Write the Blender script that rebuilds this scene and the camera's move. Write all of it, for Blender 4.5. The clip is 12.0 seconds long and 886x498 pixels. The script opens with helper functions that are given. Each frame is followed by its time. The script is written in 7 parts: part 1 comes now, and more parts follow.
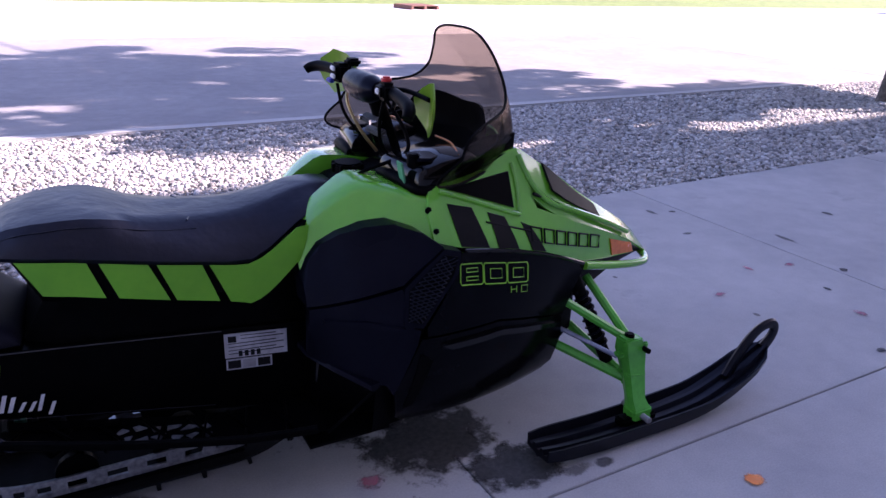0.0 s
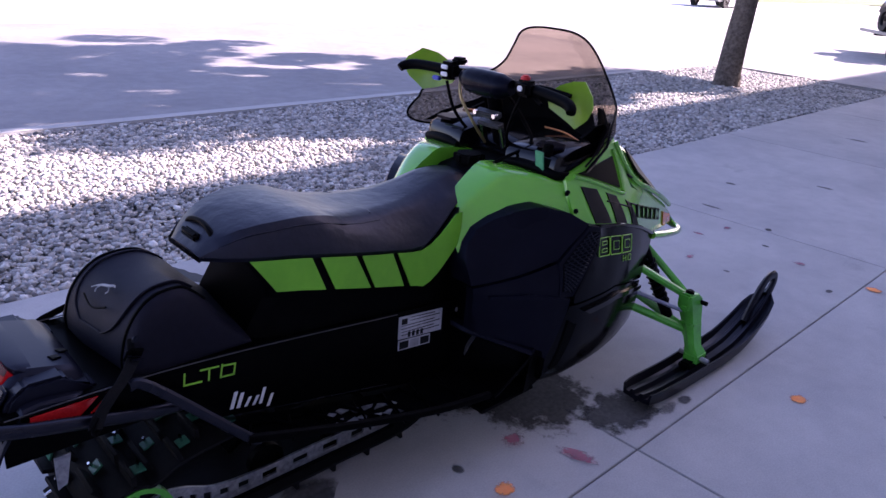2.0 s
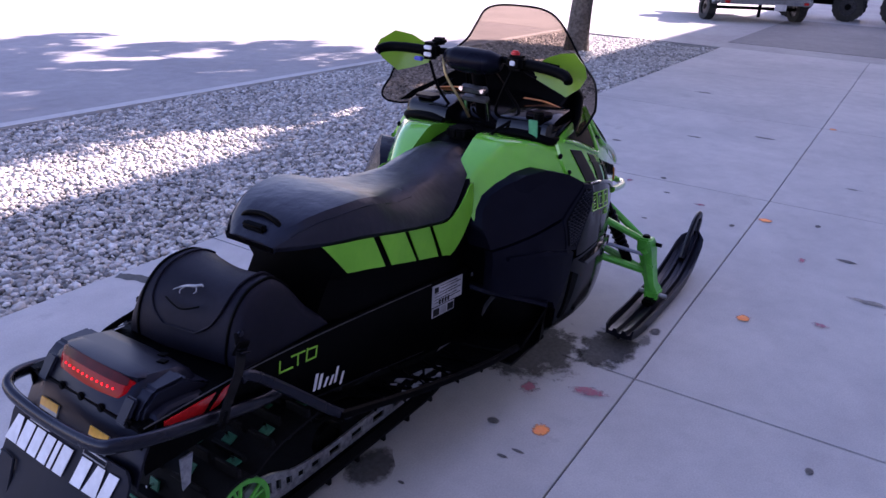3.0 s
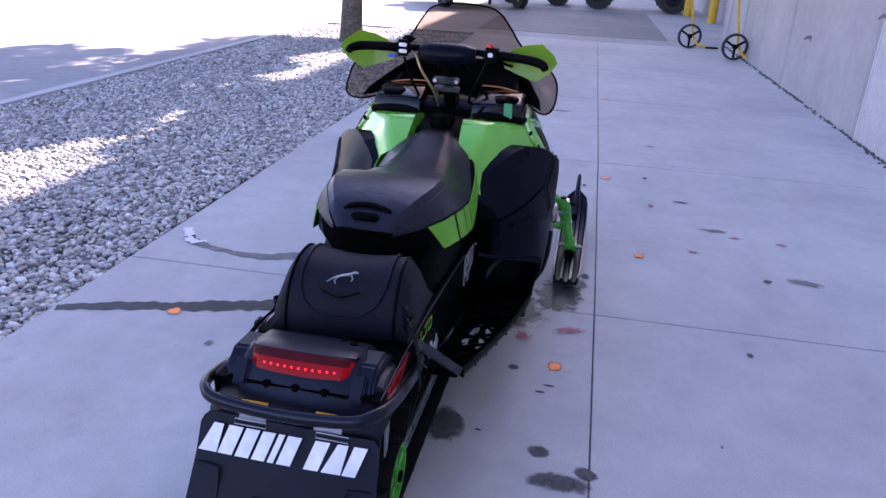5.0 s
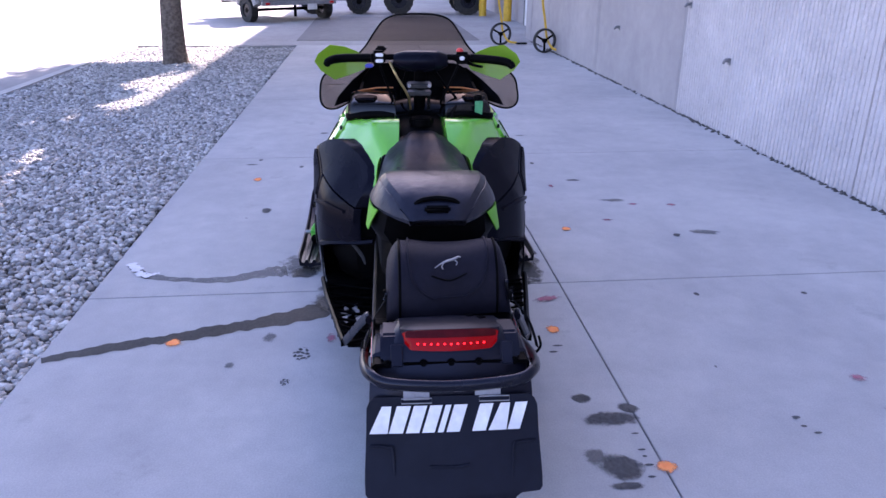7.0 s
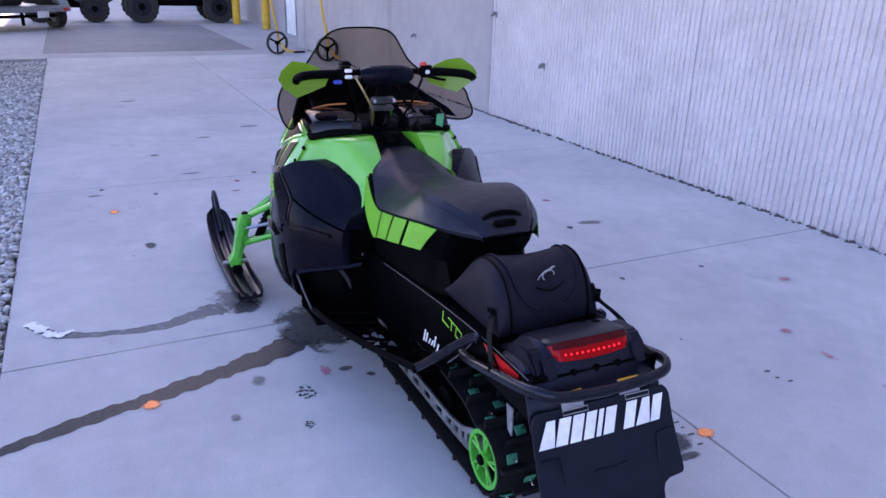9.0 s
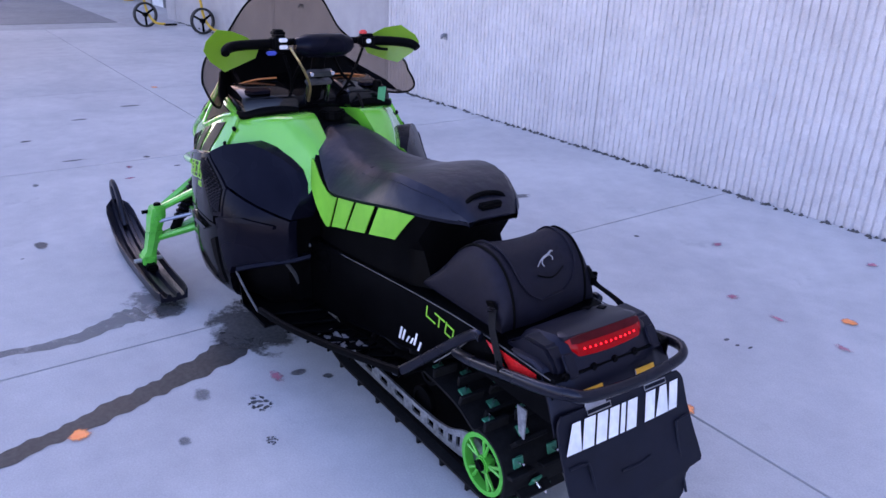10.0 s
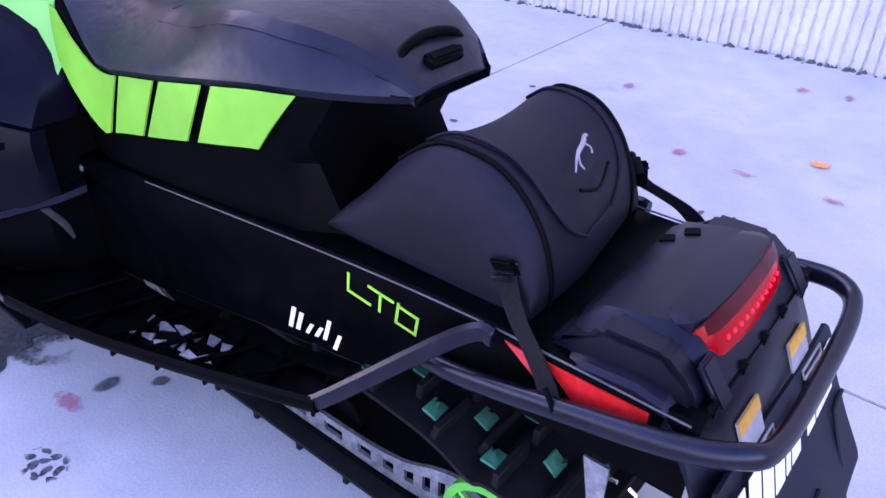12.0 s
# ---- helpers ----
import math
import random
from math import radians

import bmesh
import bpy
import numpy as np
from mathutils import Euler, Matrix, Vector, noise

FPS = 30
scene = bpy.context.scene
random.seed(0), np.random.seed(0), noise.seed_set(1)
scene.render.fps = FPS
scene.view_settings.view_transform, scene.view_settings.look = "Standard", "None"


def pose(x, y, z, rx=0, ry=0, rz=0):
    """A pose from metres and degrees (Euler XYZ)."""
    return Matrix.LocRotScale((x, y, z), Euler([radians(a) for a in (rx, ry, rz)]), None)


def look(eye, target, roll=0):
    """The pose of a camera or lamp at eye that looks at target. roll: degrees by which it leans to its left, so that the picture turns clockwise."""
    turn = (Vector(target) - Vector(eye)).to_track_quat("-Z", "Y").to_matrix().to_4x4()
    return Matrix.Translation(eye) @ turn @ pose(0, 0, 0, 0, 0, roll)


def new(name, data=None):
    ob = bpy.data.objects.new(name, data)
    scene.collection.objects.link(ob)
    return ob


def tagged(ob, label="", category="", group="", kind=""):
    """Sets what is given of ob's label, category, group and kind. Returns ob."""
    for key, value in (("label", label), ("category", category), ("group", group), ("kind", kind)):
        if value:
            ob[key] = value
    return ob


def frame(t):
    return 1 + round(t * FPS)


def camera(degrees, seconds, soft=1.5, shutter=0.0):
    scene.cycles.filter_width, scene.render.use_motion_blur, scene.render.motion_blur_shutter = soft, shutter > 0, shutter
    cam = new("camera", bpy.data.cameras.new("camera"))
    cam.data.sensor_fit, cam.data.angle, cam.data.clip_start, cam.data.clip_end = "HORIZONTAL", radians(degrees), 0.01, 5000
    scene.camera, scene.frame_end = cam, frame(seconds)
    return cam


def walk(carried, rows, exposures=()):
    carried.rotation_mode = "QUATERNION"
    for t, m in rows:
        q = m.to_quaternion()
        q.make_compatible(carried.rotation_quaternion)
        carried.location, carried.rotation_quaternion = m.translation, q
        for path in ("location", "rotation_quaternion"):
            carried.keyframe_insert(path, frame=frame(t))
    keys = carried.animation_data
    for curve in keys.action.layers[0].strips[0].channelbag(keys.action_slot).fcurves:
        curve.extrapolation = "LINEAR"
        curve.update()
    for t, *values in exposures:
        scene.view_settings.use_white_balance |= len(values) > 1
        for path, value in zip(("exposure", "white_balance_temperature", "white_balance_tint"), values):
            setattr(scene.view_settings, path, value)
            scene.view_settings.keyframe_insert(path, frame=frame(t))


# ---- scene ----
cam = camera(62.3, 12.0)
PATH = [
    (0, (0.042, -0.068, 1.467), (1.001, 1.525, 0.729), 2.6),
    (0.5, (-0.217, -0.034, 1.458), (0.792, 1.54, 0.749), 2.6),
    (1, (-0.44, 0.017, 1.473), (0.644, 1.523, 0.725), 3.5),
    (1.5, (-0.63, 0.184, 1.469), (0.577, 1.586, 0.709), 2.6),
    (2, (-0.859, 0.33, 1.485), (0.473, 1.623, 0.74), 4.4),
    (2.5, (-1.137, 0.467, 1.494), (0.325, 1.567, 0.685), 3.6),
    (3, (-1.311, 0.658, 1.485), (0.264, 1.616, 0.709), 2.8),
    (3.2, (-1.364, 0.729, 1.531), (0.237, 1.617, 0.724), 2.3),
    (4.8, (-1.872, 1.354, 1.478), (-0.061, 1.716, 0.708), 1.6),
    (5, (-1.918, 1.427, 1.495), (-0.097, 1.746, 0.73), 3.0),
    (5.5, (-2.118, 1.606, 1.505), (-0.283, 1.792, 0.732), 1.4),
    (6, (-2.21, 1.766, 1.504), (-0.369, 1.909, 0.736), 1.4),
    (6.5, (-2.193, 1.949, 1.499), (-0.341, 1.945, 0.744), -0.5),
    (7, (-2.194, 2.167, 1.493), (-0.341, 1.981, 0.763), 0.5),
    (7.2, (-2.205, 2.283, 1.495), (-0.375, 1.988, 0.743), 0.7),
    (8.8, (-1.951, 3.036, 1.507), (-0.26, 2.244, 0.791), 0.8),
    (9, (-1.915, 3.099, 1.504), (-0.239, 2.264, 0.801), 1.6),
    (9.5, (-1.764, 3.182, 1.479), (-0.157, 2.211, 0.788), 2.4),
    (10, (-1.575, 3.238, 1.452), (-0.086, 2.137, 0.694), 2.2),
    (10.5, (-1.38, 3.349, 1.404), (-0.02, 2.109, 0.622), 2.4),
    (11, (-1.147, 3.25, 1.353), (0.141, 2.015, 0.449), 0.2),
    (11.5, (-0.937, 3.012, 1.266), (0.155, 1.666, 0.268), 0.9),
    (12, (-0.696, 2.78, 1.116), (0.32, 1.433, 0.042), 1.6),
]
# stops and white balance follow the clip's own exposure
EXPOSURES = [(0, 1.95, 6300, 45), (2, 2.0, 6300, 45), (3, 2.2, 6300, 45), (5, 2.53, 6300, 39), (9.5, 2.67, 6300, 38), (11, 3.05, 6300, 42), (12, 3.5, 6300, 51)]
walk(cam, [(t, look(eye, target, roll)) for t, eye, target, roll in PATH], EXPOSURES)

# ---- light and exposure ----
SUN_AZ = Vector((-0.957, 0.29, 0)).normalized()      # the way the light travels over the ground
SUN_EL = radians(30)
world = bpy.data.worlds.new("world")
scene.world = world
world.use_nodes = True
wn = world.node_tree.nodes
sky = wn.new("ShaderNodeTexSky")
sky.sky_type, sky.sun_disc = "NISHITA", False
sky.sun_elevation = SUN_EL
sky.sun_rotation = math.atan2(-SUN_AZ.x, -SUN_AZ.y)
sky.air_density, sky.dust_density, sky.ozone_density = 1.0, 1.0, 2.0
world.node_tree.links.new(sky.outputs[0], wn["Background"].inputs[0])
wn["Background"].inputs[1].default_value = 0.10
sun = new("sun", bpy.data.lights.new("sun", "SUN"))
sun.data.energy, sun.data.angle, sun.data.color = 5.0, radians(0.5), (1.0, 0.93, 0.82)
sun_way = Vector((SUN_AZ.x * math.cos(SUN_EL), SUN_AZ.y * math.cos(SUN_EL), -math.sin(SUN_EL)))
sun.matrix_world = Matrix.Translation((20, -10, 20)) @ sun_way.to_track_quat("-Z", "Y").to_matrix().to_4x4()


# ---- materials ----
def material(name):
    m = bpy.data.materials.new(name)
    m.use_nodes = True
    return m, m.node_tree, m.node_tree.nodes["Principled BSDF"]


def ramp_node(nt, a, b, lo, hi):
    r = nt.nodes.new("ShaderNodeValToRGB")
    r.color_ramp.elements[0].position, r.color_ramp.elements[1].position = lo, hi
    r.color_ramp.elements[0].color, r.color_ramp.elements[1].color = (*a, 1), (*b, 1)
    return r


def noise_node(nt, scale, detail=4, rough=0.6, coord="Object"):
    tc = nt.nodes.new("ShaderNodeTexCoord")
    n = nt.nodes.new("ShaderNodeTexNoise")
    n.inputs["Scale"].default_value, n.inputs["Detail"].default_value, n.inputs["Roughness"].default_value = scale, detail, rough
    nt.links.new(tc.outputs[coord], n.inputs["Vector"])
    return n


def mix_node(nt, kind, fac, a, b):
    m = nt.nodes.new("ShaderNodeMix")
    m.data_type, m.blend_type = "RGBA", kind
    for socket, value in ((m.inputs["Factor"], fac), (m.inputs["A"], a), (m.inputs["B"], b)):
        if isinstance(value, bpy.types.NodeSocket):
            nt.links.new(value, socket)
        else:
            socket.default_value = value if not isinstance(value, tuple) else (*value, 1)
    return m.outputs["Result"]


def bump(nt, bsdf, height, strength, distance):
    b = nt.nodes.new("ShaderNodeBump")
    b.inputs["Strength"].default_value, b.inputs["Distance"].default_value = strength, distance
    nt.links.new(height, b.inputs["Height"])
    nt.links.new(b.outputs[0], bsdf.inputs["Normal"])


def simple(name, a, b, rough, scale=30.0, metal=0.0, bump_scale=0.0, bump_strength=0.2, bump_dist=0.001, coat=0.0, rough_var=0.12, spec=0.5, sheen=(1, 1, 1)):
    """A surface with colour and gloss that vary at a coarse and a fine scale."""
    m, nt, p = material(name)
    n = noise_node(nt, scale)
    n2 = noise_node(nt, scale * 0.13, 3)
    c = ramp_node(nt, a, b, 0.35, 0.65)
    nt.links.new(n.outputs["Fac"], c.inputs[0])
    wear = ramp_node(nt, (0.8, 0.8, 0.8), (1.15, 1.15, 1.15), 0.3, 0.7)
    nt.links.new(n2.outputs["Fac"], wear.inputs[0])
    nt.links.new(mix_node(nt, "MULTIPLY", 1.0, c.outputs[0], wear.outputs[0]), p.inputs["Base Color"])
    r = nt.nodes.new("ShaderNodeMapRange")
    r.inputs["To Min"].default_value, r.inputs["To Max"].default_value = max(0.03, rough - rough_var), rough + rough_var
    nt.links.new(n2.outputs["Fac"], r.inputs["Value"])
    nt.links.new(r.outputs[0], p.inputs["Roughness"])
    p.inputs["Metallic"].default_value = metal
    p.inputs["Coat Weight"].default_value = coat
    p.inputs["Coat Roughness"].default_value = 0.08
    p.inputs["Specular IOR Level"].default_value = spec
    p.inputs["Specular Tint"].default_value = (*sheen, 1)
    if bump_scale:
        bump(nt, p, noise_node(nt, bump_scale, 5).outputs["Fac"], bump_strength, bump_dist)
    return m


BLACK = simple("black_plastic", (0.0012, 0.0012, 0.0015), (0.002, 0.002, 0.0025), 0.5, 25, spec=0.035, bump_scale=900, bump_strength=0.15, bump_dist=0.0004)
SATIN = simple("satin_dark_plastic", (0.0025, 0.0025, 0.006), (0.0045, 0.0045, 0.009), 0.30, 12, spec=0.10, sheen=(0.72, 0.76, 1.0), bump_scale=700, bump_strength=0.12, bump_dist=0.0004)
COWL_BLACK = simple("moulded_black_plastic", (0.003, 0.003, 0.007), (0.005, 0.005, 0.010), 0.40, 12, spec=0.26, sheen=(0.72, 0.76, 1.0), bump_scale=700, bump_strength=0.12, bump_dist=0.0004)
GLOSS = simple("gloss_black_plastic", (0.0015, 0.0015, 0.002), (0.0025, 0.0025, 0.003), 0.12, 10, spec=0.08, sheen=(0.75, 0.8, 1.0), rough_var=0.05)
POLISHED = simple("polished_black_plastic", (0.003, 0.003, 0.0035), (0.005, 0.005, 0.006), 0.10, 20, spec=0.34, rough_var=0.03)
VINYL = simple("seat_vinyl", (0.004, 0.005, 0.010), (0.0065, 0.0075, 0.014), 0.38, 40, spec=0.34, sheen=(0.82, 0.82, 1.0), bump_scale=500, bump_strength=0.35, bump_dist=0.0006)
# soft wrinkles under the grain
vt = VINYL.node_tree
wr = vt.nodes.new("ShaderNodeBump")
wr.inputs["Strength"].default_value, wr.inputs["Distance"].default_value = 0.5, 0.012
vt.links.new(noise_node(vt, 11, 3, 0.5).outputs["Fac"], wr.inputs["Height"])
vt.links.new(wr.outputs[0], next(n for n in vt.nodes if n.bl_idname == "ShaderNodeBump" and n != wr).inputs["Normal"])
CLOTH = simple("bag_fabric", (0.0045, 0.0042, 0.008), (0.007, 0.0066, 0.012), 0.58, 60, bump_scale=1200, bump_strength=0.5, bump_dist=0.0008, spec=0.19, sheen=(0.82, 0.80, 1.0))
WEB = simple("strap_webbing", (0.006, 0.006, 0.007), (0.011, 0.011, 0.012), 0.9, 200, spec=0.12, bump_scale=1500, bump_strength=0.6, bump_dist=0.001)
GREEN = simple("lime_green_paint", (0.098, 0.45, 0.026), (0.114, 0.49, 0.031), 0.26, 8, coat=1.0, rough_var=0.05)
BAND = simple("lime_green_vinyl", (0.112, 0.42, 0.022), (0.132, 0.45, 0.026), 0.5, 30, spec=0.3, bump_scale=500, bump_strength=0.3, bump_dist=0.0005)
STEEL_GREEN = simple("green_powder_coat", (0.035, 0.36, 0.03), (0.05, 0.44, 0.04), 0.35, 40, coat=0.2)
ALU = simple("bare_aluminium", (0.24, 0.25, 0.27), (0.46, 0.47, 0.49), 0.42, 60, metal=0.85, bump_scale=300, bump_strength=0.2, bump_dist=0.0006)
CHROME = simple("bright_metal", (0.6, 0.6, 0.6), (0.75, 0.75, 0.75), 0.2, 60, metal=1.0)
FLAP_RUBBER = simple("smooth_flap_rubber", (0.004, 0.0045, 0.009), (0.006, 0.0068, 0.013), 0.6, 20, spec=0.25, sheen=(0.75, 0.8, 1.0), bump_scale=300, bump_strength=0.2, bump_dist=0.001)
RUBBER = simple("track_rubber", (0.004, 0.004, 0.005), (0.008, 0.008, 0.009), 0.75, 50, spec=0.15, bump_scale=250, bump_strength=0.5, bump_dist=0.002)
TUNNEL = simple("black_painted_tunnel", (0.001, 0.001, 0.0013), (0.002, 0.002, 0.0024), 0.3, 15, spec=0.022, rough_var=0.08)
BUMPER = simple("black_powder_coat", (0.003, 0.003, 0.006), (0.006, 0.006, 0.010), 0.28, 30, spec=0.34, sheen=(0.72, 0.78, 1.0), bump_scale=600, bump_strength=0.1, bump_dist=0.0004)
SKI = simple("ski_plastic", (0.003, 0.003, 0.006), (0.006, 0.006, 0.010), 0.33, 35, spec=0.22, sheen=(0.75, 0.8, 1.0), bump_scale=120, bump_strength=0.15, bump_dist=0.001)
WHITE = simple("white_decal", (0.72, 0.72, 0.74), (0.8, 0.8, 0.82), 0.45, 60)
GREY = simple("grey_print", (0.25, 0.25, 0.27), (0.32, 0.32, 0.34), 0.5, 60)
LABEL_GREY = simple("pale_label_foil", (0.34, 0.34, 0.37), (0.44, 0.44, 0.47), 0.4, 90)
LIME_INK = simple("lime_ink", (0.2, 0.55, 0.03), (0.24, 0.62, 0.04), 0.45, 60)
BLACK_INK = simple("black_ink", (0.008, 0.008, 0.009), (0.010, 0.010, 0.011), 0.5, 60, spec=0.1)
ORANGE = simple("amber_reflector", (0.75, 0.16, 0.015), (0.85, 0.2, 0.02), 0.25, 80, coat=0.5)
RED = simple("red_reflector", (0.5, 0.012, 0.012), (0.62, 0.02, 0.018), 0.22, 120, coat=0.5)
RED_BUTTON = simple("red_button", (0.6, 0.03, 0.03), (0.7, 0.045, 0.04), 0.4, 60)
AMBER_LABEL = simple("amber_label", (0.7, 0.33, 0.02), (0.78, 0.4, 0.03), 0.45, 80)
TEAL = simple("green_traction_plate", (0.015, 0.16, 0.09), (0.02, 0.22, 0.12), 0.4, 80)
TAG = simple("green_ribbon", (0.05, 0.3, 0.13), (0.07, 0.36, 0.17), 0.6, 80)
BLUE_METAL = simple("blue_grey_rod", (0.2, 0.22, 0.3), (0.3, 0.33, 0.42), 0.35, 80, metal=0.6)
YELLOW = simple("yellow_paint", (0.62, 0.36, 0.02), (0.72, 0.43, 0.03), 0.45, 14, bump_scale=60, bump_strength=0.1, bump_dist=0.001)
BRASS = simple("worn_brass", (0.4, 0.3, 0.14), (0.5, 0.38, 0.18), 0.4, 80, metal=0.8)


def lamp_glass():
    m, nt, p = material("red_lamp_lens")
    p.inputs["Base Color"].default_value = (0.06, 0.001, 0.002, 1)
    p.inputs["Roughness"].default_value = 0.12
    p.inputs["Specular IOR Level"].default_value = 0.12
    p.inputs["Emission Color"].default_value = (1, 0.005, 0.008, 1)
    p.inputs["Emission Strength"].default_value = 0.028
    return m


def led(name, colour, strength):
    m, nt, p = material(name)
    p.inputs["Base Color"].default_value = (*colour, 1)
    p.inputs["Emission Color"].default_value = (*colour, 1)
    p.inputs["Emission Strength"].default_value = strength
    return m


LENS_TOP = simple("clear_red_lens", (0.05, 0.0025, 0.004), (0.075, 0.004, 0.006), 0.25, 30, spec=0.10, rough_var=0.04)
LENS, LED = lamp_glass(), led("red_led", (1.0, 0.012, 0.010), 0.7)


def sheet_glass(name, tint, gloss=0.06):
    """A thin tinted sheet: light goes through, and the surface mirrors a little."""
    m = bpy.data.materials.new(name)
    m.use_nodes = True
    nt = m.node_tree
    nt.nodes.remove(nt.nodes["Principled BSDF"])
    clear, shine, fres, mixer = (nt.nodes.new("ShaderNode" + k) for k in ("BsdfTransparent", "BsdfGlossy", "Fresnel", "MixShader"))
    clear.inputs[0].default_value = (*tint, 1)
    shine.inputs["Roughness"].default_value = gloss
    fres.inputs[0].default_value = 1.18
    part_gloss = nt.nodes.new("ShaderNodeMath")
    part_gloss.operation = "MULTIPLY"
    part_gloss.inputs[1].default_value = 0.2
    nt.links.new(fres.outputs[0], part_gloss.inputs[0])
    nt.links.new(part_gloss.outputs[0], mixer.inputs[0])
    nt.links.new(clear.outputs[0], mixer.inputs[1])
    nt.links.new(shine.outputs[0], mixer.inputs[2])
    nt.links.new(mixer.outputs[0], nt.nodes["Material Output"].inputs[0])
    return m


SCREEN = sheet_glass("smoke_tinted_screen", (0.69, 0.62, 0.565))


def guard_material():
    m, nt, p = material("translucent_green_plastic")
    p.inputs["Base Color"].default_value = (0.2, 0.37, 0.03, 1)
    p.inputs["Roughness"].default_value = 0.3
    p.inputs["Coat Weight"].default_value = 0.3
    t = nt.nodes.new("ShaderNodeBsdfTranslucent")
    t.inputs[0].default_value = (0.38, 0.6, 0.06, 1)
    x = nt.nodes.new("ShaderNodeMixShader")
    x.inputs[0].default_value = 0.45
    nt.links.new(p.outputs[0], x.inputs[1])
    nt.links.new(t.outputs[0], x.inputs[2])
    nt.links.new(x.outputs[0], nt.nodes["Material Output"].inputs[0])
    return m


GUARD = guard_material()


def concrete_material(name, a, b, stain, coord="Object", grain=0.35):
    m, nt, p = material(name)
    coarse, mid, fine = noise_node(nt, 0.7, 5, 0.65, coord), noise_node(nt, 6, 6, 0.7, coord), noise_node(nt, 160, 3, 0.6, coord)
    c = ramp_node(nt, a, b, 0.3, 0.7)
    nt.links.new(mid.outputs["Fac"], c.inputs[0])
    big = ramp_node(nt, (0.86, 0.86, 0.87), (1.08, 1.08, 1.07), 0.35, 0.65)
    nt.links.new(coarse.outputs["Fac"], big.inputs[0])
    col = mix_node(nt, "MULTIPLY", 1.0, c.outputs[0], big.outputs[0])
    spots = noise_node(nt, 2.3, 7, 0.75, coord)
    mask = ramp_node(nt, (0, 0, 0), (1, 1, 1), 0.60, 0.74)
    nt.links.new(spots.outputs["Fac"], mask.inputs[0])
    col = mix_node(nt, "MIX", mask.outputs[0], col, stain)
    sand = ramp_node(nt, (0.9, 0.9, 0.9), (1.08, 1.08, 1.08), 0.3, 0.7)
    nt.links.new(fine.outputs["Fac"], sand.inputs[0])
    tone = nt.nodes.new("ShaderNodeObjectInfo")
    per = ramp_node(nt, (0.96, 0.96, 0.96), (1.03, 1.03, 1.03), 0.0, 1.0)
    nt.links.new(tone.outputs["Random"], per.inputs[0])
    col = mix_node(nt, "MULTIPLY", 1.0, col, sand.outputs[0])
    nt.links.new(mix_node(nt, "MULTIPLY", 1.0, col, per.outputs[0]), p.inputs["Base Color"])
    p.inputs["Roughness"].default_value = 0.82
    p.inputs["Specular IOR Level"].default_value = 0.3
    bump(nt, p, fine.outputs["Fac"], grain, 0.002)
    return m


CONCRETE = concrete_material("broom_finished_concrete", (0.40, 0.395, 0.39), (0.47, 0.465, 0.455), (0.33, 0.325, 0.32))
APRON = concrete_material("old_concrete", (0.29, 0.285, 0.28), (0.37, 0.365, 0.355), (0.24, 0.235, 0.23))
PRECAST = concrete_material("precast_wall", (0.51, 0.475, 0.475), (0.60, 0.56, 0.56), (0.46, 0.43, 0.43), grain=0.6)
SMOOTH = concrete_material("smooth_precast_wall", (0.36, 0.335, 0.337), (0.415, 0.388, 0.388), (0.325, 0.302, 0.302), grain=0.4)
ASPHALT = concrete_material("grey_driveway", (0.235, 0.23, 0.235), (0.30, 0.295, 0.30), (0.20, 0.198, 0.2), grain=0.7)
PATCH = concrete_material("dark_patch_concrete", (0.15, 0.145, 0.145), (0.20, 0.195, 0.195), (0.12, 0.118, 0.118))
LOT = concrete_material("sunlit_lot_concrete", (0.56, 0.555, 0.54), (0.64, 0.63, 0.615), (0.50, 0.495, 0.48))
DIRT = concrete_material("sandy_dirt", (0.12, 0.11, 0.10), (0.18, 0.165, 0.15), (0.09, 0.085, 0.08), grain=1.0)
GAP = simple("joint_grime", (0.05, 0.048, 0.045), (0.1, 0.095, 0.09), 0.9, 60)


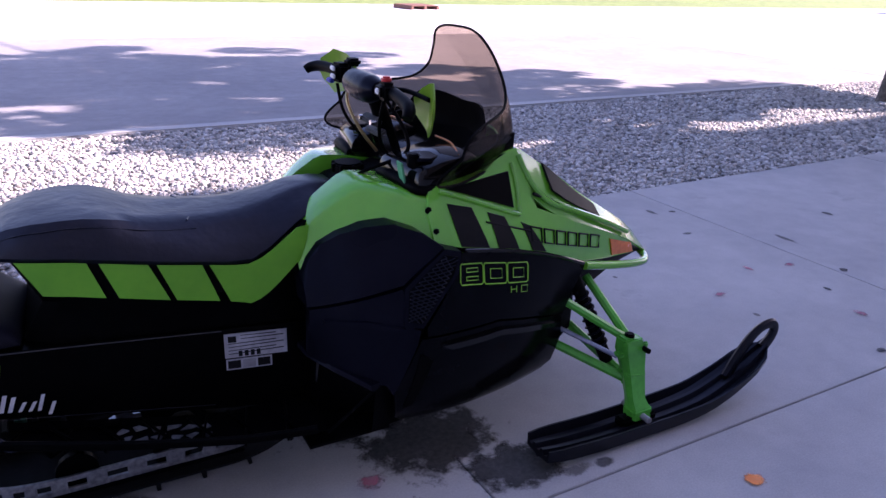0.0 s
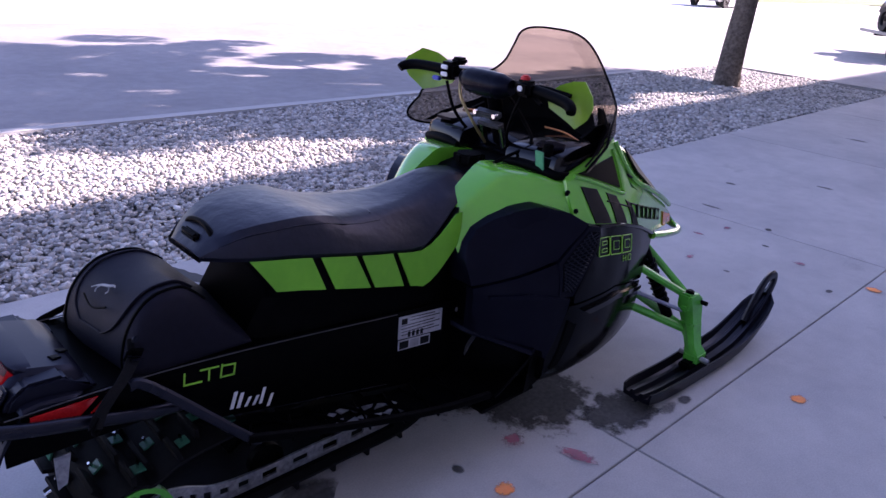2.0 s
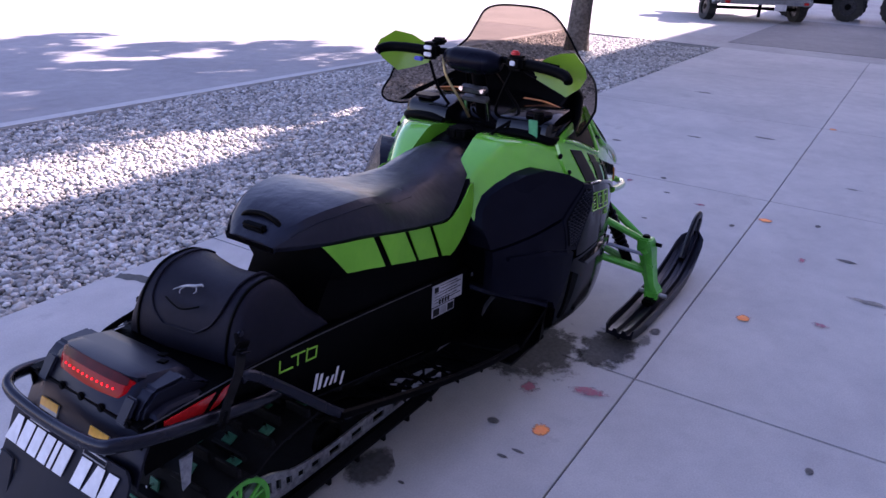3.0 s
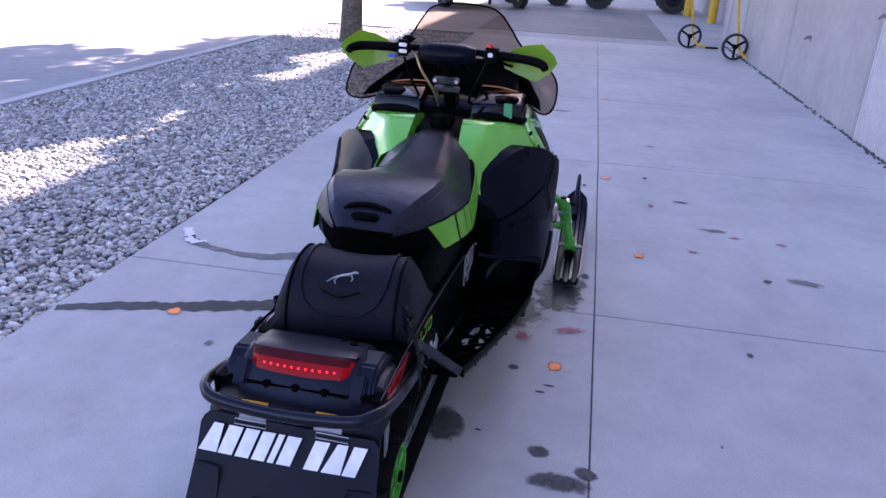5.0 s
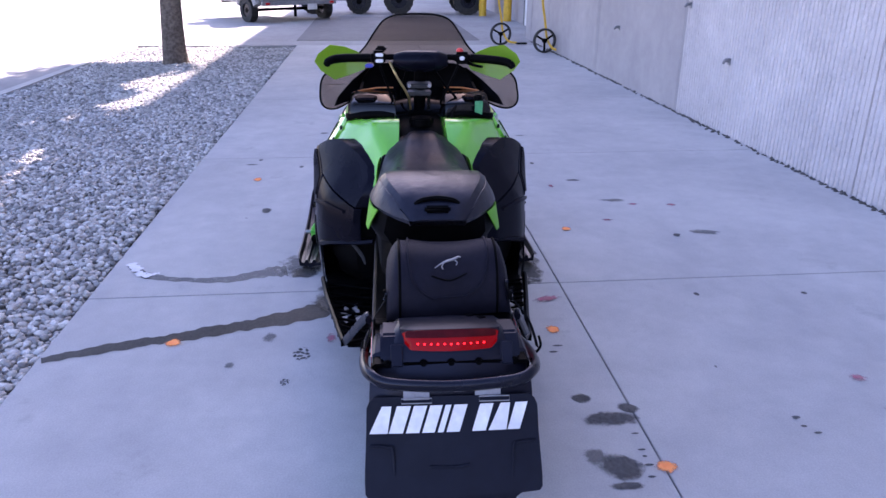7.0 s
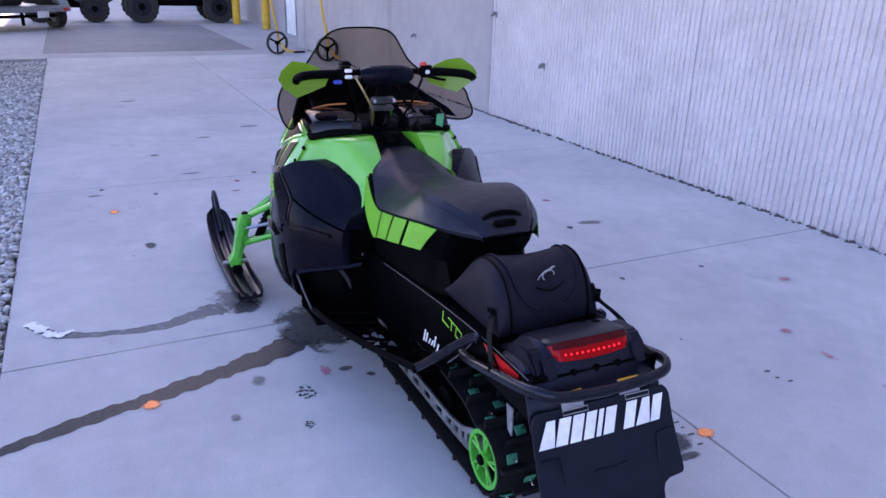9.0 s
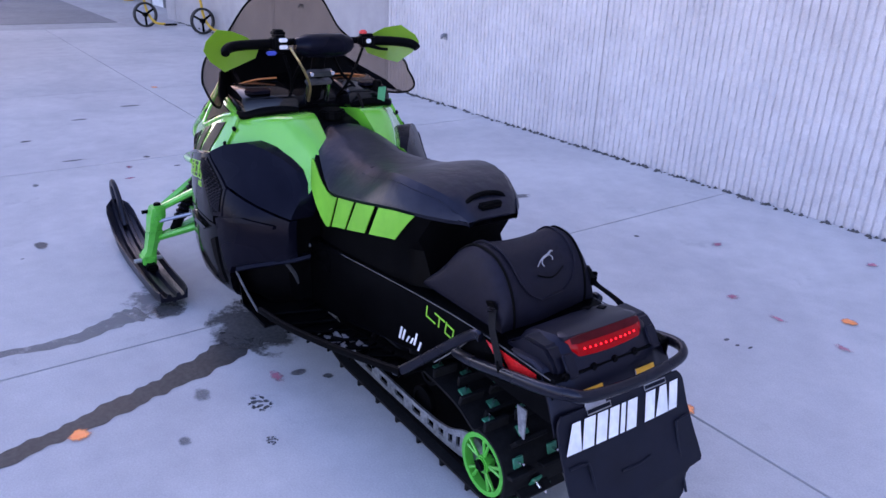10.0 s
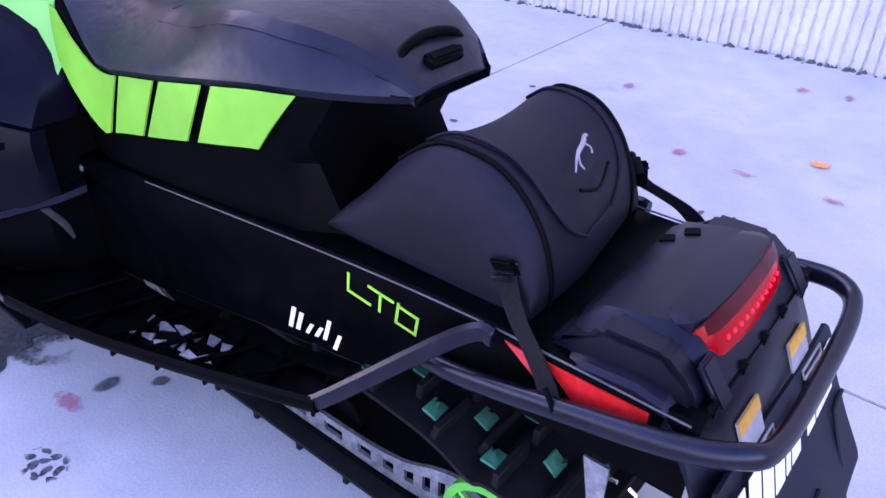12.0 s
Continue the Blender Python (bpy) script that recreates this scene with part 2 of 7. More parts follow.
def film_material(name, a, b, rough, scale, frayed=0.7, most=1.0, inner=0.45, radial=True):
    """A stain or paint film that frays out into bare concrete towards its edge."""
    m = simple(name, a, b, rough, 60, spec=0.08)
    nt = m.node_tree
    tc, sub, length = nt.nodes.new("ShaderNodeTexCoord"), nt.nodes.new("ShaderNodeVectorMath"), nt.nodes.new("ShaderNodeVectorMath")
    sub.operation, length.operation = "MULTIPLY_ADD", "LENGTH"
    sub.inputs[1].default_value, sub.inputs[2].default_value = (2, 2, 0), (-1, -1, 0)
    nt.links.new(tc.outputs["Generated"], sub.inputs[0])
    nt.links.new(sub.outputs[0], length.inputs[0])
    fray = nt.nodes.new("ShaderNodeMath")
    fray.operation, fray.use_clamp = "MULTIPLY_ADD", False
    nt.links.new(noise_node(nt, scale, 6, 0.7).outputs["Fac"], fray.inputs[0])
    fray.inputs[1].default_value = frayed * 2
    if radial:
        nt.links.new(length.outputs["Value"], fray.inputs[2])
    else:
        fray.inputs[2].default_value = 0.4
    mask = nt.nodes.new("ShaderNodeMapRange")
    mask.inputs["From Min"].default_value, mask.inputs["From Max"].default_value = inner + frayed, inner + frayed + 0.3
    mask.inputs["To Min"].default_value, mask.inputs["To Max"].default_value = most, 0.0
    nt.links.new(fray.outputs[0], mask.inputs["Value"])
    clear, mixer = nt.nodes.new("ShaderNodeBsdfTransparent"), nt.nodes.new("ShaderNodeMixShader")
    nt.links.new(mask.outputs[0], mixer.inputs[0])
    nt.links.new(clear.outputs[0], mixer.inputs[1])
    nt.links.new(nt.nodes["Principled BSDF"].outputs[0], mixer.inputs[2])
    nt.links.new(mixer.outputs[0], nt.nodes["Material Output"].inputs[0])
    return m


WET = film_material("wet_concrete", (0.05, 0.05, 0.051), (0.09, 0.088, 0.086), 0.35, 11, 0.8, 0.95, 0.45)
WET_RUN = film_material("wet_concrete_run", (0.035, 0.035, 0.035), (0.06, 0.059, 0.058), 0.4, 14, 0.5, 0.95, 0.55, radial=False)
DAMP = film_material("damp_concrete", (0.12, 0.12, 0.118), (0.17, 0.168, 0.165), 0.6, 16, 0.7, 0.6, 0.4)
DAMP_RUN = film_material("damp_concrete_run", (0.13, 0.13, 0.128), (0.18, 0.178, 0.175), 0.6, 14, 0.7, 0.6, 0.45, radial=False)
OIL = film_material("oil_stained_concrete", (0.06, 0.06, 0.063), (0.11, 0.11, 0.113), 0.6, 22, 0.45, 0.8, 0.55)
SPRAY_ORANGE = film_material("orange_spray_paint", (1.0, 0.31, 0.10), (1.0, 0.36, 0.14), 0.8, 60, 0.5, 1.0, 0.45)
SPRAY_RED = film_material("red_spray_paint", (0.46, 0.10, 0.17), (0.46, 0.16, 0.21), 0.85, 50, 0.7, 0.6, 0.35)
SPRAY_WHITE = film_material("white_spill", (0.78, 0.78, 0.79), (0.66, 0.66, 0.67), 0.7, 40, 0.5, 0.95, 0.55, radial=False)


def gravel_material():
    m, nt, p = material("river_gravel")
    g = nt.nodes.new("ShaderNodeNewGeometry")
    r = nt.nodes.new("ShaderNodeValToRGB")
    e = r.color_ramp.elements
    e[0].position, e[0].color = 0.0, (0.15, 0.145, 0.14, 1)
    e[1].position, e[1].color = 1.0, (0.70, 0.68, 0.65, 1)
    for pos, col in ((0.25, (0.31, 0.30, 0.29)), (0.5, (0.43, 0.415, 0.39)), (0.7, (0.50, 0.46, 0.42)), (0.85, (0.57, 0.555, 0.53))):
        e.new(pos).color = (*col, 1)
    nt.links.new(g.outputs["Random Per Island"], r.inputs[0])
    n = noise_node(nt, 70, 4)
    s = ramp_node(nt, (0.8, 0.8, 0.8), (1.15, 1.15, 1.15), 0.3, 0.7)
    nt.links.new(n.outputs["Fac"], s.inputs[0])
    nt.links.new(mix_node(nt, "MULTIPLY", 1.0, r.outputs[0], s.outputs[0]), p.inputs["Base Color"])
    p.inputs["Roughness"].default_value = 0.75
    bump(nt, p, noise_node(nt, 220, 3).outputs["Fac"], 0.4, 0.003)
    return m


GRAVEL = gravel_material()
BARK = simple("grey_brown_bark", (0.07, 0.055, 0.045), (0.17, 0.14, 0.115), 0.9, 22, bump_scale=45, bump_strength=1.0, bump_dist=0.012)
LEAF = simple("tree_leaf", (0.03, 0.08, 0.015), (0.06, 0.13, 0.025), 0.5, 1.5)
GRASS = simple("lawn_grass", (0.10, 0.17, 0.03), (0.2, 0.26, 0.07), 0.8, 3.0, bump_scale=40, bump_strength=0.8, bump_dist=0.02)
FOLD = simple("dull_dark_metal", (0.05, 0.05, 0.055), (0.10, 0.10, 0.105), 0.5, 20, metal=0.4)
STEEL = simple("dusty_grey_steel", (0.22, 0.22, 0.23), (0.34, 0.34, 0.35), 0.5, 20, metal=0.5)
DOOR_WHITE = simple("white_door_paint", (0.72, 0.72, 0.71), (0.8, 0.8, 0.79), 0.5, 6)
TYRE = simple("tyre_rubber", (0.014, 0.014, 0.014), (0.03, 0.029, 0.028), 0.8, 20, bump_scale=60, bump_strength=0.4, bump_dist=0.004)
CAR_DARK = simple("dark_vehicle_paint", (0.02, 0.022, 0.028), (0.03, 0.033, 0.04), 0.3, 5, coat=0.5)


# ---- building tools ----
def finish(bm, name, angle=38):
    bmesh.ops.recalc_face_normals(bm, faces=bm.faces)
    me = bpy.data.meshes.new(name)
    bm.to_mesh(me)
    bm.free()
    me.polygons.foreach_set("use_smooth", [True] * len(me.polygons))
    me.set_sharp_from_angle(angle=radians(angle))
    return me


def part(name, bm, mat, parent=None, label="", angle=38):
    """One bmesh as one mesh object, under a thing or a part."""
    me = finish(bm, name, angle)
    me.materials.append(mat)
    ob = new(name, me)
    ob.parent = parent
    if label:
        tagged(ob, label)
    return ob


def thing(name, m, label, category, group="", kind=""):
    ob = new(name)
    ob.empty_display_size = 0.1
    ob.matrix_world = m
    return tagged(ob, label, category, group, kind)


def curve(xs, ys, x):
    """A smooth line through a few given heights."""
    if x <= xs[0]:
        return ys[0]
    if x >= xs[-1]:
        return ys[-1]
    i = max(k for k in range(len(xs) - 1) if xs[k] <= x)
    def slope(k):
        if k <= 0 or k >= len(xs) - 1:
            return 0.0 if len(xs) < 3 else (ys[min(k + 1, len(xs) - 1)] - ys[max(k - 1, 0)]) / (xs[min(k + 1, len(xs) - 1)] - xs[max(k - 1, 0)])
        a, b = (ys[k] - ys[k - 1]) / (xs[k] - xs[k - 1]), (ys[k + 1] - ys[k]) / (xs[k + 1] - xs[k])
        return 0.0 if a * b <= 0 else 2 * a * b / (a + b)
    h = xs[i + 1] - xs[i]
    t = (x - xs[i]) / h
    return ((2 * t ** 3 - 3 * t ** 2 + 1) * ys[i] + (t ** 3 - 2 * t ** 2 + t) * h * slope(i)
            + (3 * t ** 2 - 2 * t ** 3) * ys[i + 1] + (t ** 3 - t ** 2) * h * slope(i + 1))


def glide(points, n=6, closed=False):
    """A rounded line through the given points (Catmull-Rom)."""
    p = [Vector(q) for q in points]
    k = len(p)
    out = []
    for i in range(k if closed else k - 1):
        a, b, c, d = (p[(i + j) % k] if closed else p[min(max(i + j, 0), k - 1)] for j in (-1, 0, 1, 2))
        for s in range(n):
            t = s / n
            out.append(0.5 * (2 * b + (c - a) * t + (2 * a - 5 * b + 4 * c - d) * t * t + (3 * b - a - 3 * c + d) * t ** 3))
    if not closed:
        out.append(p[-1])
    return out


def loft(rings, closed=True, cap=True, bm=None):
    bm = bm or bmesh.new()
    rows = [[bm.verts.new(v) for v in r] for r in rings]
    n = len(rows[0])
    for a, b in zip(rows, rows[1:]):
        for i in range(n if closed else n - 1):
            j = (i + 1) % n
            bm.faces.new((a[i], a[j], b[j], b[i]))
    if cap and closed:
        bm.faces.new(rows[0])
        bm.faces.new(rows[-1][::-1])
    return bm


def tube(points, r, seg=10, n=6, closed=False, flat=1.0, bm=None, smooth=True):
    """A round (or flattened) bar along a line."""
    line = glide(points, n, closed) if smooth else [Vector(p) for p in points]
    radii = r if isinstance(r, (list, tuple)) else [r]
    rings = []
    up = None
    k = len(line)
    for i, p in enumerate(line):
        d = (line[(i + 1) % k] - line[i - 1]) if closed else (line[min(i + 1, k - 1)] - line[max(i - 1, 0)])
        d.normalize()
        if up is None:
            up = Vector((0, 0, 1)) if abs(d.z) < 0.9 else Vector((0, 1, 0))
        side = d.cross(up).normalized()
        up = side.cross(d).normalized()
        t = i / max(1, k - 1) * (len(radii) - 1)
        lo = min(int(t), len(radii) - 1)
        rr = radii[lo] + (radii[min(lo + 1, len(radii) - 1)] - radii[lo]) * (t - lo)
        rings.append([p + side * (rr * flat * math.cos(a)) + up * (rr * math.sin(a)) for a in (2 * math.pi * s / seg for s in range(seg))])
    if closed:
        rings.append(rings[0])
        bm = loft(rings, cap=False, bm=bm)
        bmesh.ops.remove_doubles(bm, verts=bm.verts, dist=1e-6)
        return bm
    return loft(rings, bm=bm)


def prism(poly, axis, lo, hi, bm=None, bevel=0.0):
    """A flat outline with depth along x, y or z."""
    bm = bm or bmesh.new()
    put = {"x": lambda a, b, d: (d, a, b), "y": lambda a, b, d: (a, d, b), "z": lambda a, b, d: (a, b, d)}[axis]
    f = [bm.verts.new(put(a, b, lo)) for a, b in poly]
    g = [bm.verts.new(put(a, b, hi)) for a, b in poly]
    faces = [bm.faces.new(f), bm.faces.new(g[::-1])]
    n = len(f)
    for i in range(n):
        faces.append(bm.faces.new((f[i], g[i], g[(i + 1) % n], f[(i + 1) % n])))
    if bevel:
        edges = {e for fa in faces for e in fa.edges}
        bmesh.ops.bevel(bm, geom=list(edges), offset=bevel, segments=2, affect="EDGES")
    return bm


def rbox(c, size, bevel=0.005, rot=None, bm=None, seg=2):
    """A box with rounded edges."""
    own = bmesh.new()
    bmesh.ops.create_cube(own, size=1)
    for v in own.verts:
        v.co = Vector((v.co.x * size[0], v.co.y * size[1], v.co.z * size[2]))
    if bevel:
        bmesh.ops.bevel(own, geom=list(own.edges), offset=bevel, segments=seg, affect="EDGES")
    m = Matrix.Translation(c) @ (rot or Matrix.Identity(4))
    bmesh.ops.transform(own, matrix=m, verts=own.verts)
    if bm is None:
        return own
    return merge(bm, own)


def merge(bm, other):
    table = {v: bm.verts.new(v.co) for v in other.verts}
    for f in other.faces:
        bm.faces.new([table[v] for v in f.verts])
    other.free()
    return bm


def disc(c, r, depth, axis="y", seg=24, bm=None, bevel=0.0):
    own = bmesh.new()
    bmesh.ops.create_cone(own, cap_ends=True, segments=seg, radius1=r, radius2=r, depth=depth)
    if bevel:
        bmesh.ops.bevel(own, geom=[e for e in own.edges if abs(e.verts[0].co.z - e.verts[1].co.z) < 1e-6], offset=bevel, segments=2, affect="EDGES")
    turn = {"x": pose(0, 0, 0, 0, 90, 0), "y": pose(0, 0, 0, 90, 0, 0), "z": Matrix.Identity(4)}[axis]
    bmesh.ops.transform(own, matrix=Matrix.Translation(c) @ turn, verts=own.verts)
    return own if bm is None else merge(bm, own)


def ring(c, r_out, r_in, depth, axis="y", seg=32, bm=None):
    bm = bm or bmesh.new()
    rows = []
    for rr, d in ((r_in, -depth / 2), (r_out, -depth / 2), (r_out, depth / 2), (r_in, depth / 2)):
        row = []
        for s in range(seg):
            a = 2 * math.pi * s / seg
            u, v = rr * math.cos(a), rr * math.sin(a)
            q = {"x": (d, u, v), "y": (u, d, v), "z": (u, v, d)}[axis]
            row.append(bm.verts.new(Vector(c) + Vector(q)))
        rows.append(row)
    for k in range(4):
        for s in range(seg):
            t = (s + 1) % seg
            bm.faces.new((rows[k][s], rows[k][t], rows[(k + 1) % 4][t], rows[(k + 1) % 4][s]))
    return bm


def grid_cut(bm, step, axes=(0, 2)):
    for ax in axes:
        lo, hi = min(v.co[ax] for v in bm.verts), max(v.co[ax] for v in bm.verts)
        k = math.ceil(lo / step)
        while k * step < hi:
            no = Vector((0, 0, 0))
            no[ax] = 1
            bmesh.ops.bisect_plane(bm, geom=list(bm.verts) + list(bm.edges) + list(bm.faces), plane_co=no * (k * step), plane_no=no, dist=1e-5)
            k += 1


def thicken(bm, t):
    bmesh.ops.recalc_face_normals(bm, faces=bm.faces)
    bmesh.ops.solidify(bm, geom=list(bm.faces), thickness=t)
    return bm


def mirrored(bm):
    other = bm.copy()
    for v in other.verts:
        v.co.y = -v.co.y
    bmesh.ops.reverse_faces(other, faces=other.faces)
    return other


def shell(bm, way):
    """Depth for a thin sheet: a rim along the open edges and a back face, moved by way."""
    way = Vector(way)
    front = list(bm.faces)
    back = {v: bm.verts.new(v.co + way) for v in list(bm.verts)}
    rim = [e for e in bm.edges if len(e.link_faces) == 1]
    for e in rim:
        a, b = e.verts
        bm.faces.new((a, b, back[b], back[a]))
    for f in front:
        bm.faces.new([back[v] for v in reversed(f.verts)])
    return bm


# ---- ground, pavement, wall ----
WALL_Y, EDGE_Y, DRIVE_Y = -1.13, 3.52, 6.42


def sheet(x0, x1, y0, y1, z, step=None):
    bm = bmesh.new()
    nx, ny = (1, 1) if step is None else (max(1, round((x1 - x0) / step)), max(1, round((y1 - y0) / step)))
    rows = [[bm.verts.new((x0 + (x1 - x0) * i / nx, y0 + (y1 - y0) * j / ny, z)) for i in range(nx + 1)] for j in range(ny + 1)]
    for a, b in zip(rows, rows[1:]):
        for i in range(nx):
            bm.faces.new((a[i], a[i + 1], b[i + 1], b[i]))
    return bm


ground = part("ground", sheet(-400, 400, -400, 400, -0.09), DIRT)
tagged(ground, "bare sandy ground under paving and lawn", "ground", kind="structure")


def block(x0, x1, y0, y1, z0, z1, bevel=0.006):
    return rbox(((x0 + x1) / 2, (y0 + y1) / 2, (z0 + z1) / 2), (x1 - x0, y1 - y0, z1 - z0), bevel)


pavement = thing("pavement", Matrix.Identity(4), "light grey broom-finished concrete walkway in large jointed slabs", "pavement", kind="structure")
part("joint_bed", block(-7.02, 12.3, WALL_Y, EDGE_Y - 0.02, -0.085, -0.014, 0), GAP, pavement)
CUTS_X = (-7.0, -4.275, -1.6, 1.1, 3.735, 6.45, 9.13, 12.3)


def joint_y(x):
    """The long joint runs a hair askew to the wall."""
    return 1.2625 - 0.010 * x if x < 3 else 1.2325


def joint_x(cut, y):
    return cut - 0.006 * y if -7 < cut < 12 else cut


def slab(x0, x1, row):
    g = 0.0028
    ends = [(joint_x(x0, WALL_Y) + g, joint_x(x1, WALL_Y) - g, WALL_Y, WALL_Y), (joint_x(x0, 1.25) + g, joint_x(x1, 1.25) - g, joint_y(x0) - g, joint_y(x1) - g)]
    if row:
        ends = [(joint_x(x0, 1.25) + g, joint_x(x1, 1.25) - g, joint_y(x0) + g, joint_y(x1) + g), (joint_x(x0, EDGE_Y) + g, joint_x(x1, EDGE_Y) - g, EDGE_Y, EDGE_Y)]
    (a, b, c, d), (e, f, h, i) = ends
    return prism([(a, c), (b, d), (f, i), (e, h)], "z", -0.08, 0.0, bevel=0.0025)


for row in (0, 1):
    for x0, x1 in zip(CUTS_X, CUTS_X[1:]):
        part("slab", slab(x0, x1, row), CONCRETE, pavement)

apron = part("apron", block(12.303, 60, -14, 13.6, -0.085, -0.002, 0), APRON)
tagged(apron, "older grey concrete yard slab beyond the walkway", "apron", kind="structure")
dark_patch = part("asphalt_patch", block(13.2, 20.1, -0.1, 3.6, -0.002, 0.004, 0), PATCH)
tagged(dark_patch, "darker rectangular patch in the concrete yard", "patch", kind="structure")
driveway = part("driveway", block(-40, 12.3, DRIVE_Y + 0.15, 13.6, -0.085, -0.004, 0), ASPHALT)
tagged(driveway, "smooth grey driveway dappled by tree shade", "driveway", kind="structure")
kerb = part("kerb", block(-40, 12.3, DRIVE_Y, DRIVE_Y + 0.15, -0.085, 0.012, 0.012), CONCRETE)
tagged(kerb, "flush concrete kerb between gravel and driveway", "kerb", kind="structure")
lot = part("parking_lot", block(-60, 70, 13.6, 22.5, -0.085, -0.01, 0), LOT)
tagged(lot, "pale sunlit concrete lot beyond the driveway", "lot", kind="structure")
lawn = part("lawn", sheet(-90, 120, 22.5, 90, -0.012), GRASS)
tagged(lawn, "far yellow-green lawn in full sun", "lawn", kind="stuff")

gravel_bed = part("gravel_bed", block(-8, 12.3, EDGE_Y, DRIVE_Y, -0.085, -0.03, 0), DIRT)
tagged(gravel_bed, "dark earth bed under the gravel strip", "bed", kind="structure")


def gravel(name, x0, x1, y0, y1, pitch, size, seed, z):
    """Loose rounded stones, too many to count, as one mesh."""
    rng = np.random.default_rng(seed)
    ico = bmesh.new()
    bmesh.ops.create_icosphere(ico, subdivisions=1, radius=1)
    base = np.array([v.co for v in ico.verts])
    tris = np.array([[v.index for v in f.verts] for f in ico.faces])
    ico.free()
    gx, gy = np.meshgrid(np.arange(x0 + pitch / 2, x1, pitch), np.arange(y0 + pitch / 2, y1, pitch * 0.87))
    gx[1::2] += pitch / 2
    c = np.stack([gx.ravel(), gy.ravel()], 1)
    c += rng.uniform(-0.38, 0.38, c.shape) * pitch
    # the bed ends in a rounded tongue at its far end
    c = c[(c[:, 0] < 12.1 - 0.35 * ((c[:, 1] - 4.9) / 1.5) ** 2 - 0.15 * np.sin(c[:, 1] * 5))]
    c = c[(c[:, 1] > y0 + 0.012) & (c[:, 1] < y1 - 0.012)]
    n = len(c)
    s = size * rng.uniform(0.6, 1.5, (n, 1)) ** 1.2 * np.stack([rng.uniform(0.8, 1.35, n), rng.uniform(0.7, 1.05, n), rng.uniform(0.5, 0.8, n)], 1)
    a = rng.uniform(0, 2 * np.pi, n)
    tilt = rng.normal(0, 0.3, n)
    lump = 1 + rng.normal(0, 0.13, (n, len(base)))
    v = base[None] * lump[..., None] * s[:, None, :]
    x = v[..., 0] * np.cos(tilt)[:, None] - v[..., 2] * np.sin(tilt)[:, None]
    zz = v[..., 0] * np.sin(tilt)[:, None] + v[..., 2] * np.cos(tilt)[:, None]
    X = x * np.cos(a)[:, None] - v[..., 1] * np.sin(a)[:, None] + c[:, :1]
    Y = x * np.sin(a)[:, None] + v[..., 1] * np.cos(a)[:, None] + c[:, 1:]
    Z = zz + z + rng.uniform(-0.006, 0.010, (n, 1)) + 0.012 * np.sin(c[:, :1] * 2.1) * np.sin(c[:, 1:] * 3.0)
    co = np.stack([X, Y, Z], -1).reshape(-1, 3)
    f = (tris[None] + (np.arange(n) * len(base))[:, None, None]).reshape(-1, 3)
    me = bpy.data.meshes.new(name)
    me.vertices.add(len(co))
    me.vertices.foreach_set("co", co.ravel())
    me.loops.add(f.size)
    me.loops.foreach_set("vertex_index", f.ravel())
    me.polygons.add(len(f))
    me.polygons.foreach_set("loop_start", np.arange(len(f)) * 3)
    me.polygons.foreach_set("use_smooth", np.ones(len(f), dtype=bool))
    me.update(calc_edges=True)
    me.materials.append(GRAVEL)
    return new(name, me)


stones = gravel("gravel", -0.6, 6.5, EDGE_Y, DRIVE_Y, 0.0275, 0.0163, 3, -0.014)
tagged(stones, "grey and tan river gravel strip between walkway and driveway", "gravel", kind="stuff")
far_stones = gravel("gravel", 6.5, 12.3, EDGE_Y, DRIVE_Y, 0.036, 0.0212, 5, -0.014)
tagged(far_stones, "grey and tan river gravel round the tree", "gravel", kind="stuff")
near_stones = gravel("gravel", -8.0, -0.6, EDGE_Y, DRIVE_Y, 0.055, 0.031, 7, -0.016)
tagged(near_stones, "grey and tan river gravel strip along the walkway", "gravel", kind="stuff")

# fluted precast wall in panels
PITCH, RIB = 0.0535, 0.012


def fluted_panel(x0, x1, seed, ribbed=True):
    """A precast panel with broken vertical ribs and smooth margins."""
    rng = random.Random(seed)
    bm = bmesh.new()
    back = WALL_Y - 0.16
    face = WALL_Y - (RIB if ribbed else 0.001)
    merge(bm, block(x0, x1, back, face, -0.08, 11.5, 0))
    merge(bm, block(x0, x0 + 0.05, face, WALL_Y, -0.05, 11.4, 0.004))
    merge(bm, block(x1 - 0.05, x1, face, WALL_Y, -0.05, 11.4, 0.004))
    if not ribbed:
        return bm
    n = int((x1 - x0 - 0.11) / PITCH)
    for i in range(n):
        cx = x0 + 0.055 + (i + 0.5) * (x1 - x0 - 0.11) / n
        z = -0.05
        zs = []
        while z < 2.3:
            zs.append(z)
            z += rng.uniform(0.010, 0.024)
        zs += [2.3, 11.4]
        rows = []
        for zz in zs:
            d = rng.uniform(0.72, 1.0) * RIB
            w = rng.uniform(0.27, 0.42) * PITCH
            o = rng.uniform(-0.0012, 0.0012)
            rows.append([bm.verts.new(q) for q in ((cx - 0.46 * PITCH, face - 0.002, zz), (cx - w + o, face + d, zz), (cx + w * rng.uniform(0.93, 1.06) + o, face + d * rng.uniform(0.85, 1.1), zz), (cx + 0.46 * PITCH, face - 0.002, zz))])
        for a, b in zip(rows, rows[1:]):
            for k in range(3):
                bm.faces.new((a[k], a[k + 1], b[k + 1], b[k]))
    return bm


